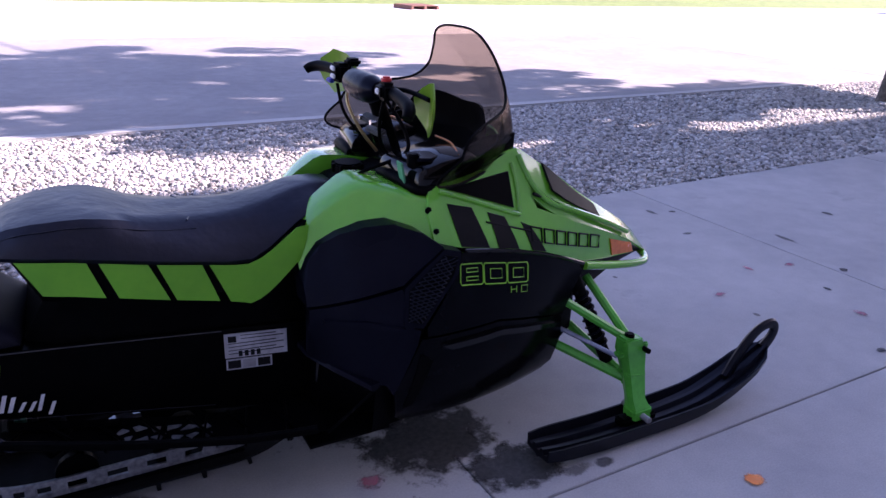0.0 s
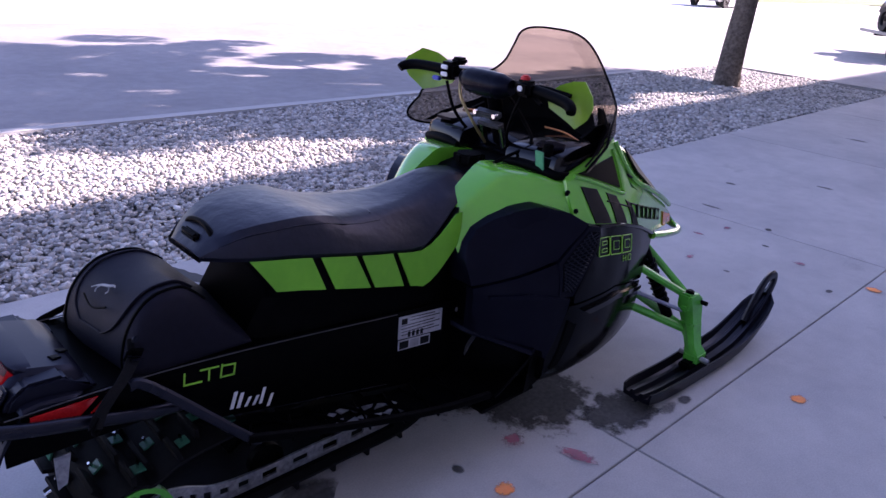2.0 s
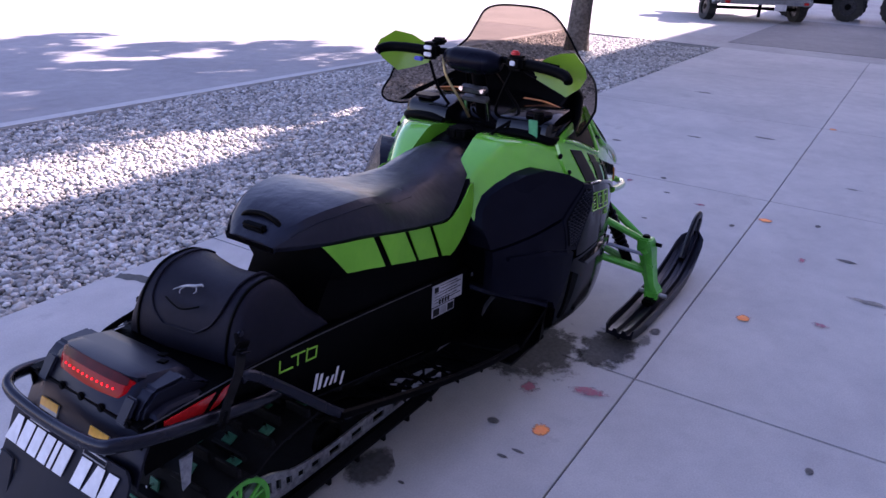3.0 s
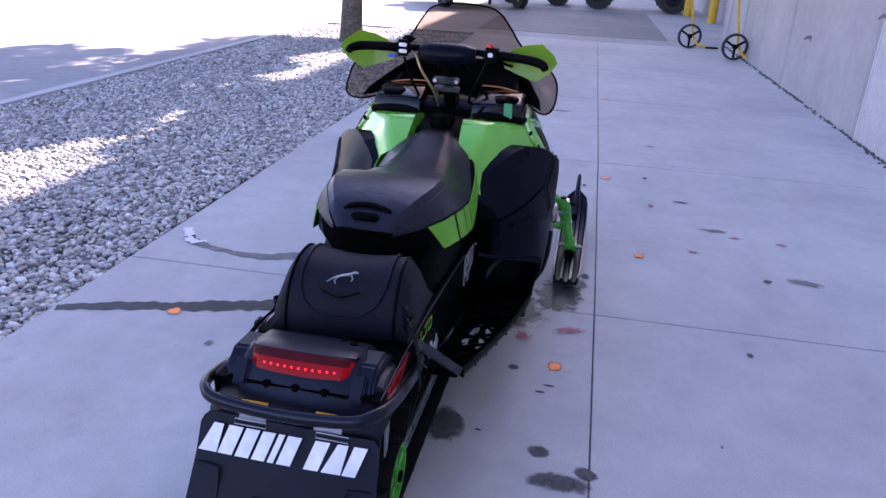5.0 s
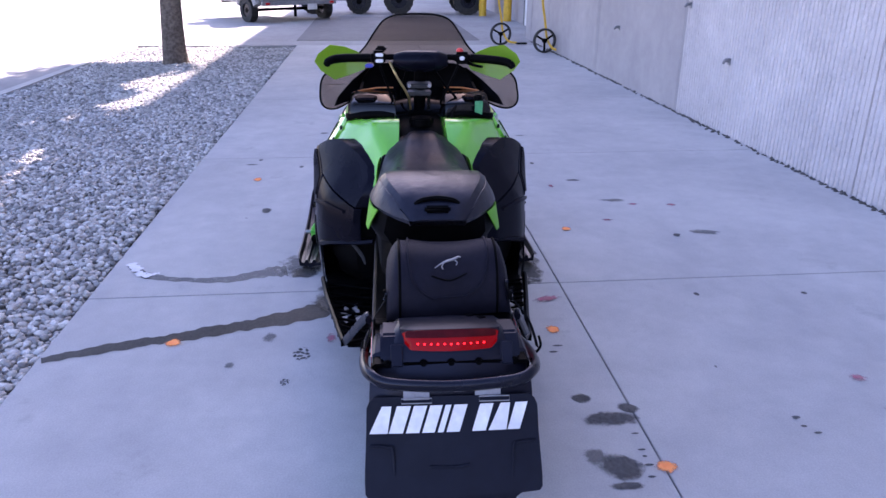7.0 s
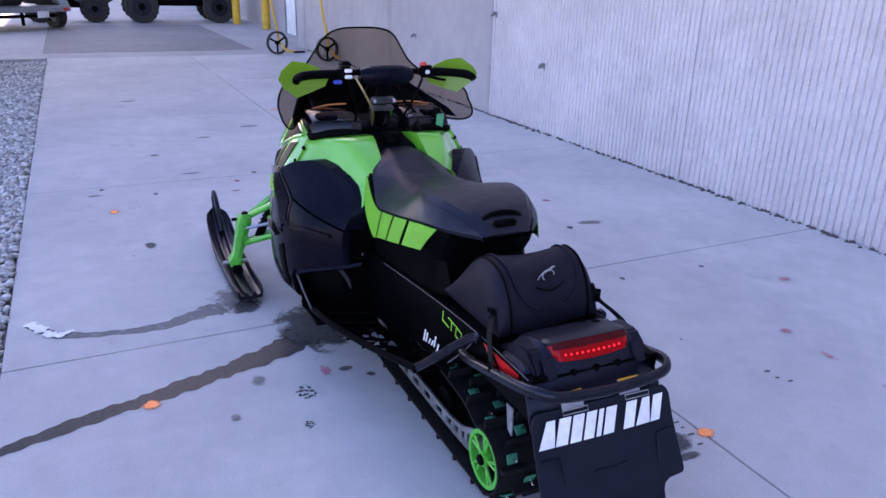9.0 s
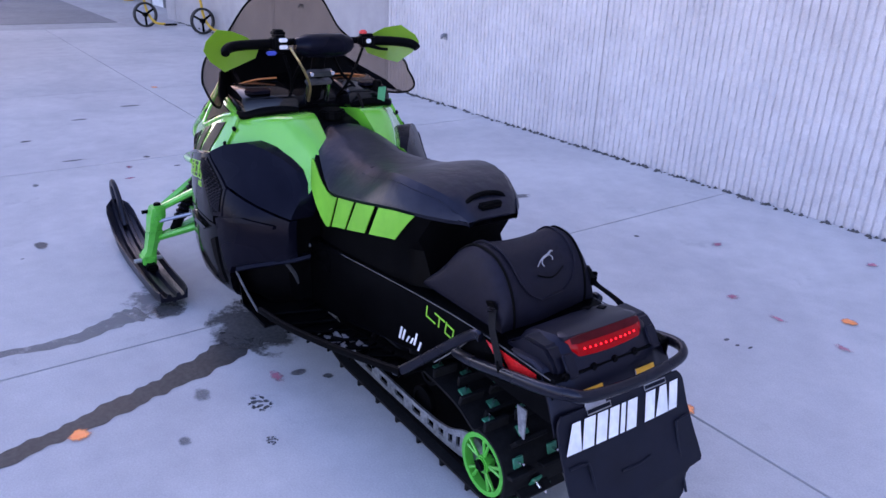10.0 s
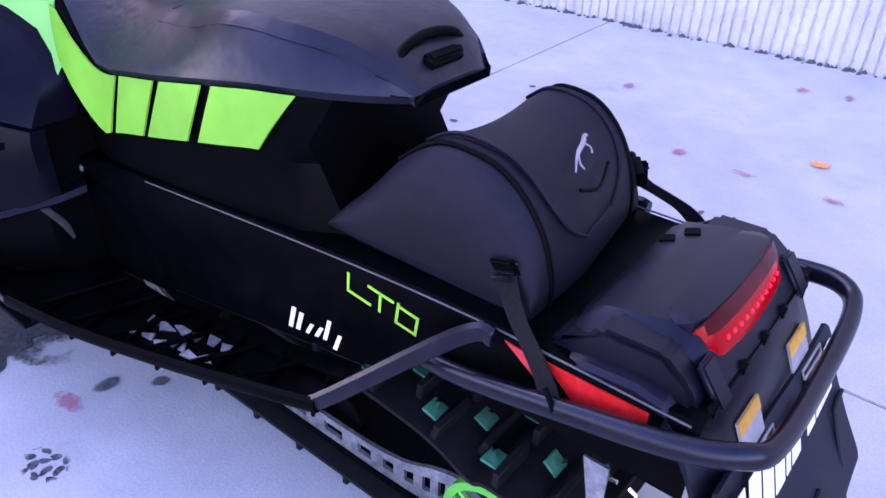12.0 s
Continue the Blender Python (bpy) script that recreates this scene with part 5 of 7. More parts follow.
for yy in (0.09, -0.09):
    tag = part("warning_label", rbox((-0.6184, yy, 0.494), (0.003, 0.065, 0.048), 0.0, pose(0, 0, 0, 0, 24.5, 0)), GREY, sled, "amber and grey warning label")
    part("label_head", rbox((-0.6132, yy, 0.5085), (0.003, 0.064, 0.018), 0.0, pose(0, 0, 0, 0, 24.5, 0)), AMBER_LABEL, tag)

# track, rails, wheels
RX, RZ, RR = -0.335, 0.145, 0.092
loop = []
for k in range(13):
    a = math.pi * (1.5 - k / 12 * 1.15)
    loop.append((RX + (RR + 0.008) * math.cos(a), RZ + (RR + 0.008) * math.sin(a)))
loop += [(-0.20, 0.27), (0.0, 0.29), (0.25, 0.30), (0.5, 0.34), (0.72, 0.39), (0.82, 0.34), (0.83, 0.25), (0.76, 0.17), (0.62, 0.085), (0.50, 0.045), (0.3, 0.043), (0.0, 0.044)]
line = [(p.x, p.z) for p in glide([(a, 0, b) for a, b in loop], 4, True)]
path = [Vector((a, 0, b)) for a, b in line]
lens_ = [(path[(i + 1) % len(path)] - path[i]).length for i in range(len(path))]
total = sum(lens_)


def along(d):
    d %= total
    i = 0
    while d > lens_[i]:
        d -= lens_[i]
        i += 1
    a, b = path[i], path[(i + 1) % len(path)]
    t = (b - a).normalized()
    return a + t * d, t


rows = []
for i, p in enumerate(path):
    t = (path[(i + 1) % len(path)] - path[i - 1]).normalized()
    n = Vector((t.z, 0, -t.x))
    rows.append([p + Vector((0, -0.187, 0)), p + Vector((0, 0.187, 0)), p + n * -0.008 + Vector((0, 0.187, 0)), p + n * -0.008 + Vector((0, -0.187, 0))])
rows.append(rows[0])
bm = loft(rows, cap=False)
bmesh.ops.remove_doubles(bm, verts=bm.verts, dist=1e-6)
track = part("track_belt", bm, RUBBER, sled, "black rubber track with paddles")
steps = int(total / 0.064)
for k in range(steps):
    p, t = along(k * total / steps)
    n = Vector((-t.z, 0, t.x))
    if n.dot(p - Vector((0.2, 0, 0.2))) < 0:
        n = -n
    turn = Matrix((( t.x, 0, n.x, 0), (0, 1, 0, 0), (t.z, 0, n.z, 0), (0, 0, 0, 1)))
    for y0, y1, h in (((-0.182, -0.10, 0.030), (-0.075, 0.075, 0.034), (0.10, 0.182, 0.030)) if k % 2 else ((-0.14, -0.03, 0.034), (0.03, 0.14, 0.034))):
        bm = rbox((0, (y0 + y1) / 2, 0), (0.012, y1 - y0, h), 0.002, seg=1)
        bmesh.ops.transform(bm, matrix=Matrix.Translation(p + n * 0.021) @ turn, verts=bm.verts)
        part("paddle", bm, RUBBER, track)
    for y in ((-0.125, 0.02, 0.14) if k % 2 else (-0.05, 0.085)):
        m = Matrix.Translation(p + n * 0.012) @ turn
        plate = rbox((0.03, y, 0), (0.03, 0.034, 0.006), 0.0015, seg=1)
        bmesh.ops.transform(plate, matrix=m, verts=plate.verts)
        pl = part("stud_plate", plate, TEAL, track, "green stud backing plate")
        pin = disc((0.03, y, 0.012), 0.004, 0.024, "z", 6)
        bmesh.ops.transform(pin, matrix=m, verts=pin.verts)
        part("stud", pin, CHROME, pl)


def rail(s):
    """A slide rail with slots through it."""
    bm = bmesh.new()
    top = [(-0.30, 0.165), (-0.26, 0.175), (-0.20, 0.16), (-0.12, 0.125), (0.0, 0.112), (0.2, 0.112), (0.40, 0.115), (0.52, 0.13), (0.62, 0.175), (0.68, 0.215)]
    bot = [(-0.30, 0.125), (-0.25, 0.09), (-0.20, 0.07), (-0.12, 0.062), (0.0, 0.058), (0.2, 0.057), (0.40, 0.057), (0.52, 0.068), (0.62, 0.125), (0.70, 0.19)]
    T = glide([(a, 0, b) for a, b in top], 8)
    B = glide([(a, 0, b) for a, b in bot], 8)
    y0, y1 = s * 0.142, s * 0.150
    n = min(len(T), len(B))
    for i in range(n - 1):
        hole = i % 4 in (1, 2) and 8 < i < n - 6
        for lo, hi in (((0, 0.32), (0.72, 1)) if hole else ((0, 1),)):
            q = [B[i].lerp(T[i], lo), B[i + 1].lerp(T[i + 1], lo), B[i + 1].lerp(T[i + 1], hi), B[i].lerp(T[i], hi)]
            f = [bm.verts.new((p.x, y0, p.z)) for p in q]
            g = [bm.verts.new((p.x, y1, p.z)) for p in q]
            bm.faces.new(f)
            bm.faces.new(g[::-1])
            for k in range(4):
                bm.faces.new((f[k], g[k], g[(k + 1) % 4], f[(k + 1) % 4]))
    return bm


for s in (1, -1):
    r = part("slide_rail", rail(s), ALU, sled, "slotted bare aluminium slide rail")
    part("slider", prism([(-0.24, 0.046), (0.5, 0.046), (0.5, 0.058), (-0.24, 0.06)], "y", s * 0.138, s * 0.154), BLACK, r)
    wheel = part("idler_wheel", ring((RX, s * 0.168, RZ), RR, RR - 0.014, 0.026), STEEL_GREEN, sled, "lime green spoked idler wheel")
    part("hub", disc((RX, s * 0.168, RZ), 0.026, 0.034, "y", 20, bevel=0.004), STEEL_GREEN, wheel)
    part("hub_cap", disc((RX, s * 0.188, RZ), 0.017, 0.012, "y", 16, bevel=0.003), BLACK, wheel)
    for k in range(5):
        a = 2 * math.pi * k / 5 + 0.4
        for off in (-0.16, 0.16):
            part("spoke", tube([(RX + 0.022 * math.cos(a), s * 0.174, RZ + 0.022 * math.sin(a)), (RX + (RR - 0.01) * math.cos(a + off), s * 0.174, RZ + (RR - 0.01) * math.sin(a + off))], 0.005, 6, smooth=False), STEEL_GREEN, wheel)
    for x, z, rr in ((0.02, 0.24, 0.05), (0.30, 0.10, 0.055), (0.05, 0.105, 0.055)):
        w = part("bogie_wheel", ring((x, s * 0.115, z), rr, rr - 0.012, 0.02), BLACK, sled)
        part("hub", disc((x, s * 0.115, z), rr - 0.012, 0.008, "y", 16), BLACK, w)
part("axle", tube([(RX, -0.17, RZ), (RX, 0.17, RZ)], 0.012, 10, smooth=False), ALU, sled)
part("suspension_arm", tube([(0.45, -0.10, 0.10), (0.30, -0.10, 0.30)], 0.014, 8, smooth=False), BLACK, sled)
part("suspension_arm", tube([(0.45, 0.10, 0.10), (0.30, 0.10, 0.30)], 0.014, 8, smooth=False), BLACK, sled)
part("rear_shock", tube([(-0.02, 0.0, 0.11), (0.28, 0.0, 0.28)], 0.028, 12, smooth=False), BLACK, sled)
for s in (1, -1):
    part("torsion_plate", prism([(-0.50, 0.42), (-0.465, 0.42), (-0.48, 0.345), (-0.50, 0.335)], "y", s * 0.186, s * 0.19), ALU, sled, "pale metal strip inside the snow flap")


# skis and front suspension
def ski_body(s):
    rows = []
    for x in np.linspace(1.285, 2.30, 22):
        zb = curve((1.28, 1.4, 1.6, 1.8, 1.95, 2.1, 2.2, 2.3), (0.034, 0.02, 0.012, 0.012, 0.022, 0.065, 0.115, 0.175), x)
        w = curve((1.28, 1.35, 1.6, 2.0, 2.2, 2.28, 2.3), (0.058, 0.066, 0.068, 0.072, 0.066, 0.045, 0.03), x)
        h = curve((1.28, 1.4, 1.8, 2.1, 2.3), (0.045, 0.055, 0.055, 0.04, 0.022), x)
        prof = [(-w, h), (-w + 0.006, h), (-w + 0.014, 0.022), (-0.036, 0.018), (-0.028, 0.034), (-0.016, 0.034), (-0.008, 0.018), (0.008, 0.018), (0.016, 0.034), (0.028, 0.034), (0.036, 0.018), (w - 0.014, 0.022), (w - 0.006, h), (w, h), (w - 0.004, 0.004), (0.012, 0.0), (0.0, -0.010), (-0.012, 0.0), (-w + 0.004, 0.004)]
        k = w / 0.068
        rows.append([Vector((x, s * 0.55 + a * (k if abs(a) < 0.04 else 1), zb + b)) for a, b in prof])
    return loft(rows)


def front_part(name, bm, mat, parent, label=""):
    """Parts of the front end, which sits a little further forward than it is drawn."""
    bmesh.ops.translate(bm, vec=(0.028, 0, 0), verts=bm.verts)
    return part(name, bm, mat, parent, label)


for s in (1, -1):
    ski = front_part("ski", ski_body(s), SKI, sled, "black ribbed plastic ski")
    front_part("ski_loop", tube([(2.12, s * 0.55, 0.10), (2.155, s * 0.55, 0.165), (2.205, s * 0.55, 0.232), (2.255, s * 0.55, 0.268), (2.31, s * 0.55, 0.275), (2.335, s * 0.55, 0.25), (2.325, s * 0.55, 0.215), (2.29, s * 0.55, 0.18)], [0.026, 0.024, 0.022, 0.02, 0.02, 0.02, 0.022, 0.026], 8, flat=0.62), SKI, ski)
    front_part("wear_rod", tube([(1.45, s * 0.55, 0.006), (1.9, s * 0.55, 0.008)], 0.006, 6), CHROME, ski)
    front_part("ski_bolt", disc((1.69, s * 0.55, 0.075), 0.011, 0.125, "y", 12), STEEL, ski)
    front_part("ski_saddle", rbox((1.69, s * 0.55, 0.052), (0.15, 0.05, 0.035), 0.008), BLACK, ski)
    spindle = front_part("spindle", loft([[Vector((cx + a * sx, s * (cy + b * sy), z)) for a, b in ((-1, -1), (1, -1), (1.3, 0), (1, 1), (-1, 1), (-1.3, 0))] for cx, cy, z, sx, sy in ((1.695, 0.55, 0.06, 0.034, 0.03), (1.692, 0.546, 0.10, 0.03, 0.028), (1.688, 0.535, 0.125, 0.026, 0.022), (1.680, 0.510, 0.23, 0.032, 0.027), (1.674, 0.496, 0.29, 0.038, 0.033), (1.670, 0.488, 0.33, 0.030, 0.028))]), STEEL_GREEN, sled, "green cast steering spindle")
    front_part("steering_tab", rbox((1.645, s * 0.50, 0.285), (0.07, 0.03, 0.02), 0.005), STEEL_GREEN, spindle)
    front_part("upper_joint", rbox((1.68, s * 0.488, 0.305), (0.05, 0.045, 0.045), 0.010), STEEL_GREEN, spindle)
    front_part("lower_joint", rbox((1.682, s * 0.512, 0.178), (0.055, 0.05, 0.045), 0.010), STEEL_GREEN, spindle)
    front_part("spindle_foot", rbox((1.693, s * 0.55, 0.085), (0.085, 0.06, 0.03), 0.008), STEEL_GREEN, spindle)
    front_part("upper_collar", rbox((1.672, s * 0.49, 0.322), (0.088, 0.05, 0.024), 0.007, pose(0, 0, 0, 0, 8, 0)), STEEL_GREEN, spindle)
    front_part("lower_collar", rbox((1.680, s * 0.512, 0.212), (0.076, 0.062, 0.020), 0.006, pose(0, 0, 0, 0, 10, 0)), STEEL_GREEN, spindle)
    front_part("spindle_web", rbox((1.722, s * 0.508, 0.262), (0.020, 0.016, 0.10), 0.005, pose(0, 0, 0, 0, 6, 0)), STEEL_GREEN, spindle)
    front_part("spindle_cap", disc((1.670, s * 0.488, 0.338), 0.017, 0.016, "z", 12, bevel=0.004), BLACK, spindle)
    front_part("spindle_bolt", disc((1.705, s * 0.525, 0.30), 0.009, 0.05, "y", 10), BLACK, spindle)
    for a in ((1.47, 0.335, 0.455), (1.635, 0.28, 0.475)):
        front_part("upper_arm", tube([(a[0], s * a[1], a[2]), (1.685, s * 0.48, 0.31)], 0.015, 8, smooth=False), STEEL_GREEN, sled, "green upper suspension arm")
    for a in ((1.44, 0.31, 0.30), (1.60, 0.26, 0.29)):
        front_part("lower_arm", tube([(a[0], s * a[1], a[2]), (1.68, s * 0.505, 0.175)], 0.0165, 8, smooth=False), STEEL_GREEN, sled, "green lower suspension arm")
    front_part("tie_rod", tube([(1.42, s * 0.27, 0.37), (1.62, s * 0.495, 0.275)], 0.008, 8, smooth=False), BLUE_METAL, sled, "blue-grey tie rod")
    front_part("shock_body", tube([(1.55, s * 0.32, 0.50), (1.64, s * 0.43, 0.22)], 0.022, 12, smooth=False), BLACK, sled, "black front shock absorber")
    top, foot = Vector((1.55, s * 0.32, 0.50)), Vector((1.64, s * 0.43, 0.22))
    way = (foot - top).normalized()
    u = way.cross(Vector((0, 0, 1))).normalized()
    v = way.cross(u)
    coil = [top.lerp(foot, 0.15 + 0.65 * k / 96) + (u * math.cos(k * math.pi / 6) + v * math.sin(k * math.pi / 6)) * 0.025 for k in range(97)]
    bm = tube(coil, 0.0045, 6, smooth=False)
    front_part("shock_spring", bm, SATIN, sled)

# writing and labels
def flat_stroke(name, pts, w, y0, y1, mat, label=""):
    """Lettering on the tunnel's side: a flat bar for each pull of the pen."""
    bm = bmesh.new()
    for (ax, az), (bx, bz) in zip(pts, pts[1:]):
        d = Vector((bx - ax, bz - az)).normalized() * (w / 2)
        n = Vector((-d.y, d.x))
        a, b = Vector((ax, az)) - d, Vector((bx, bz)) + d
        prism([tuple(a + n), tuple(b + n), tuple(b - n), tuple(a - n)], "y", y0, y1, bm)
    return part(name, bm, mat, sled, label)


for s in (1, -1):
    # outlined digits on the nacelle, drawn with strips
    def stroke(pts, r, mat, name, label="", off=0.011):
        part(name, tube([(nose_x(x), s * (half_width(x, z) + off + (flare(x, z) if z < 0.715 else 0.0)), z) for x, z in pts], r, 5, smooth=False), mat, sled, label)
    x0 = 1.045 if s < 0 else 1.30
    def at(u, v):
        x = x0 + (u if s < 0 else -u)
        return x, 0.692 - 0.20 * (x - 1.045) - v
    for k in range(3):
        u = 0.004 + k * 0.088
        stroke([at(u, 0.0), at(u + 0.076, 0.0), at(u + 0.08, 0.008), at(u + 0.08, 0.054), at(u + 0.074, 0.06), at(u, 0.06), at(u - 0.004, 0.052), at(u - 0.004, 0.006), at(u, 0.0)], 0.0017, LIME_INK, "digit_outline", "lime outlined digits eight hundred" if k == 0 else "")
        if k == 0:
            for v in (0.013, 0.037):
                stroke([at(u + 0.018, v), at(u + 0.062, v), at(u + 0.062, v + 0.011), at(u + 0.018, v + 0.011), at(u + 0.018, v)], 0.0013, LIME_INK, "digit_outline")
        else:
            stroke([at(u + 0.018, 0.016), at(u + 0.062, 0.016), at(u + 0.062, 0.044), at(u + 0.018, 0.044), at(u + 0.018, 0.016)], 0.0013, LIME_INK, "digit_outline")
    u = 0.19
    for pts in ([(u, 0.07), (u, 0.09)], [(u, 0.08), (u + 0.022, 0.08)], [(u + 0.022, 0.07), (u + 0.022, 0.09)], [(u + 0.042, 0.07), (u + 0.068, 0.07), (u + 0.068, 0.09), (u + 0.042, 0.09), (u + 0.042, 0.07)]):
        stroke([at(a, b) for a, b in pts], 0.0013, LIME_INK, "letter_stroke")
    # model name on the green hood side as plain outlined boxes
    def on_hood(x, v):
        return x, 0.735 - 0.315 * (x - 1.33) - v
    for k in range(6):
        xa = 1.335 + k * 0.059
        stroke([on_hood(xa, 0), on_hood(xa + 0.045, 0), on_hood(xa + 0.045, 0.042), on_hood(xa, 0.042), on_hood(xa, 0)], 0.003, BLACK_INK, "name_shape", off=0.003)
    stroke([on_hood(1.17, 0.012), on_hood(1.33, 0.012)], 0.003, BLACK_INK, "name_shape", off=0.004)
    # the maker's name on the hood as small plain bars
    for k in range(2):
        xa = 1.375 + 0.045 * k
        stroke([(xa, 0.815 - 0.4 * (xa - 1.375)), (xa + 0.034, 0.801 - 0.4 * (xa - 1.375))], 0.0055, BLACK_INK, "name_bar", off=0.002)
    # model letters on the tunnel
    for pts in ([(-0.205, 0.527), (-0.208, 0.497), (-0.165, 0.492)], [(-0.165, 0.523), (-0.12, 0.518)], [(-0.143, 0.52), (-0.146, 0.49)], [(-0.110, 0.516), (-0.075, 0.511), (-0.080, 0.482), (-0.115, 0.486), (-0.1095, 0.519)]):
        if s > 0:
            pts = [(-0.28 - x, z - 0.005) for x, z in pts]
        flat_stroke("model_letter", pts, 0.0045, s * 0.2004, s * 0.2016, LIME_INK)
    # a script sticker, as plain bars
    for k, (dx, h) in enumerate(((0.0, 0.046), (0.018, 0.040), (0.040, 0.024), (0.062, 0.024), (0.082, 0.044), (0.104, 0.034))):
        xx = -0.095 + dx if s < 0 else 0.065 - dx
        zz = 0.380 - 0.19 * (xx + 0.08) - (0.012 if k == 5 else 0)
        lean = 0.010 if s < 0 else -0.010
        bar = 0.010 if k < 2 else 0.0085
        part("sticker_bar", prism([(xx, zz), (xx + bar, zz - 0.1 * bar), (xx + bar + lean * 1.4, zz + h - 0.1 * bar), (xx + lean * 1.4, zz + h)], "y", s * 0.2005, s * 0.2018), WHITE, sled, "white sticker lettering bar")
    part("sticker_underline", tube([(-0.10, s * 0.2015, 0.363), (0.10, s * 0.2015, 0.325), (0.42, s * 0.2015, 0.262)], 0.0008, 5), BUMPER, sled)
    part("tunnel_outline", tube([(-0.30, s * 0.2015, 0.54), (-0.235, s * 0.2015, 0.47), (-0.12, s * 0.2015, 0.365)], 0.0018, 5), STEEL, sled)

notice = part("notice_label", prism([(0.455, 0.478), (0.632, 0.46), (0.632, 0.385), (0.455, 0.403)], "y", -0.2005, -0.203), LABEL_GREY, sled, "pale grey printed notice label")
for k in range(6):
    z = 0.462 - k * 0.0105
    part("print_line", prism([(0.50 if k < 2 else 0.465, z + 0.006), (0.622 if k % 2 else 0.60, z - 0.006 + 0.002), (0.622 if k % 2 else 0.60, z - 0.0072), (0.50 if k < 2 else 0.465, z + 0.0042)], "y", -0.2032, -0.2036), BLACK_INK, notice)
part("print_mark", prism([(0.465, 0.47), (0.488, 0.467), (0.488, 0.448), (0.465, 0.451)], "y", -0.2032, -0.2036), BLACK_INK, notice)
for k in range(4):
    x = 0.492 + 0.017 * k
    z = 0.4235 - 0.1 * (x - 0.455)
    part("print_block", prism([(x, z), (x + 0.011, z - 0.001), (x + 0.011, z - 0.019), (x, z - 0.018)], "y", -0.2032, -0.2036), BLACK_INK, notice)
badge = part("dark_label", prism([(0.457, 0.398), (0.586, 0.385), (0.586, 0.352), (0.457, 0.365)], "y", -0.2005, -0.203), LABEL_GREY, sled, "black and white emissions label")
for xa, mat in ((0.461, BLACK_INK), (0.503, GREY), (0.545, BLACK_INK)):
    z = 0.394 - 0.1 * (xa - 0.457)
    part("label_block", prism([(xa, z), (xa + 0.036, z - 0.0036), (xa + 0.036, z - 0.029), (xa, z - 0.0254)], "y", -0.2032, -0.2036), mat, badge)
for x, z, r in ((0.70, 0.435, 0.008),):
    for s in (1, -1):
        part("rivet", disc((x, s * 0.2, z), r, 0.008, "y", 10, bevel=0.002), ALU, sled)

# ---- luggage bag on the tunnel ----
bag = thing("luggage_bag", SLED @ Matrix.Translation((0, -0.016, 0)), "black padded luggage bag strapped on the rear tunnel", "bag")
bag_profile = [(0.012, 0.550), (0.002, 0.573), (-0.056, 0.629), (-0.106, 0.684), (-0.152, 0.719), (-0.195, 0.733), (-0.258, 0.727), (-0.304, 0.699), (-0.338, 0.653), (-0.355, 0.597), (-0.356, 0.559)]
prof = [(p.x, p.z) for p in glide([(a, 0, b) for a, b in bag_profile], 3)]


def bag_skew(x, y):
    """The bag is drawn in, back and front, towards the strap on one side."""
    back = 0.030 * min(1, max(0, 0.05 - y) / 0.19) * min(1, max(0, -0.15 - x) / 0.2)
    front = 0.032 * min(1, max(0, 0.11 - y) / 0.26) * min(1, max(0, x + 0.2) / 0.16)
    return back - front


rows = []
for y, k in ((-0.174, 0.10), (-0.177, 0.40), (-0.172, 0.66), (-0.160, 0.86), (-0.147, 0.965), (-0.134, 1.0), (-0.118, 0.995), (-0.08, 0.955), (-0.04, 0.925), (0, 0.915), (0.04, 0.925), (0.08, 0.955), (0.118, 0.995), (0.134, 1.0), (0.147, 0.965), (0.160, 0.86), (0.172, 0.66), (0.177, 0.40), (0.174, 0.10)):
    j = 0.97 + 0.03 * k
    rows.append([Vector((-0.2 + (a + 0.2) * j + bag_skew(a, y), y, 0.552 + (b - 0.552) * k)) for a, b in prof])
part("bag_body", loft(rows), CLOTH, bag, angle=50)
for s in (1, -1):
    part("piping", tube([(-0.2 + (a + 0.2) * 1.003 + bag_skew(a, s * 0.139), s * 0.139, 0.558 + (b - 0.558) * 1.0) for a, b in bag_profile[3:]], 0.004, 6), BLACK, bag)
lid = []
for i, t in enumerate(np.linspace(0, 1, 15)):
    f = (0.36 + 0.50 * t) * (len(prof) - 1)
    k = min(int(f), len(prof) - 2)
    a, b = (prof[k][q] + (prof[k + 1][q] - prof[k][q]) * (f - k) for q in (0, 1))
    w = 0.112 * math.sqrt(1 - 0.82 * max(0, (t - 0.45) / 0.55) ** 4)
    c = Vector((-0.2, 0, 0.66))
    n = (Vector((a, 0, b)) - c).normalized()
    lid.append([Vector((a + bag_skew(a, y), y, b)) + n * (0.004 - 0.013 * (1 - (y / 0.12) ** 2) * (1 - 0.6 * t)) for y in np.linspace(-w, w, 11)])
rim = [r[0] for r in lid] + lid[-1][1:-1] + [r[-1] for r in reversed(lid)]
part("piping", tube([p + (p - Vector((-0.2, p.y, 0.66))).normalized() * 0.002 for p in rim], 0.0028, 6, n=2), CLOTH, bag, "dark piping round the lid flap")
part("lid_flap", thicken(loft(lid, closed=False), 0.006), CLOTH, bag, "padded lid flap", 50)


def bag_mark(pts, r, mat, name, label=""):
    c = Vector((-0.2, 0, 0.66))
    out = []
    for x, y in pts:
        rear = [q for q in prof if q[0] <= -0.2]
        z = curve([q[0] for q in reversed(rear)], [q[1] for q in reversed(rear)], x)
        out.append(Vector((x + bag_skew(x, y), y, z)) + (Vector((x, 0, z)) - c).normalized() * 0.012)
    part(name, tube(out, r, 6), mat, bag, label)


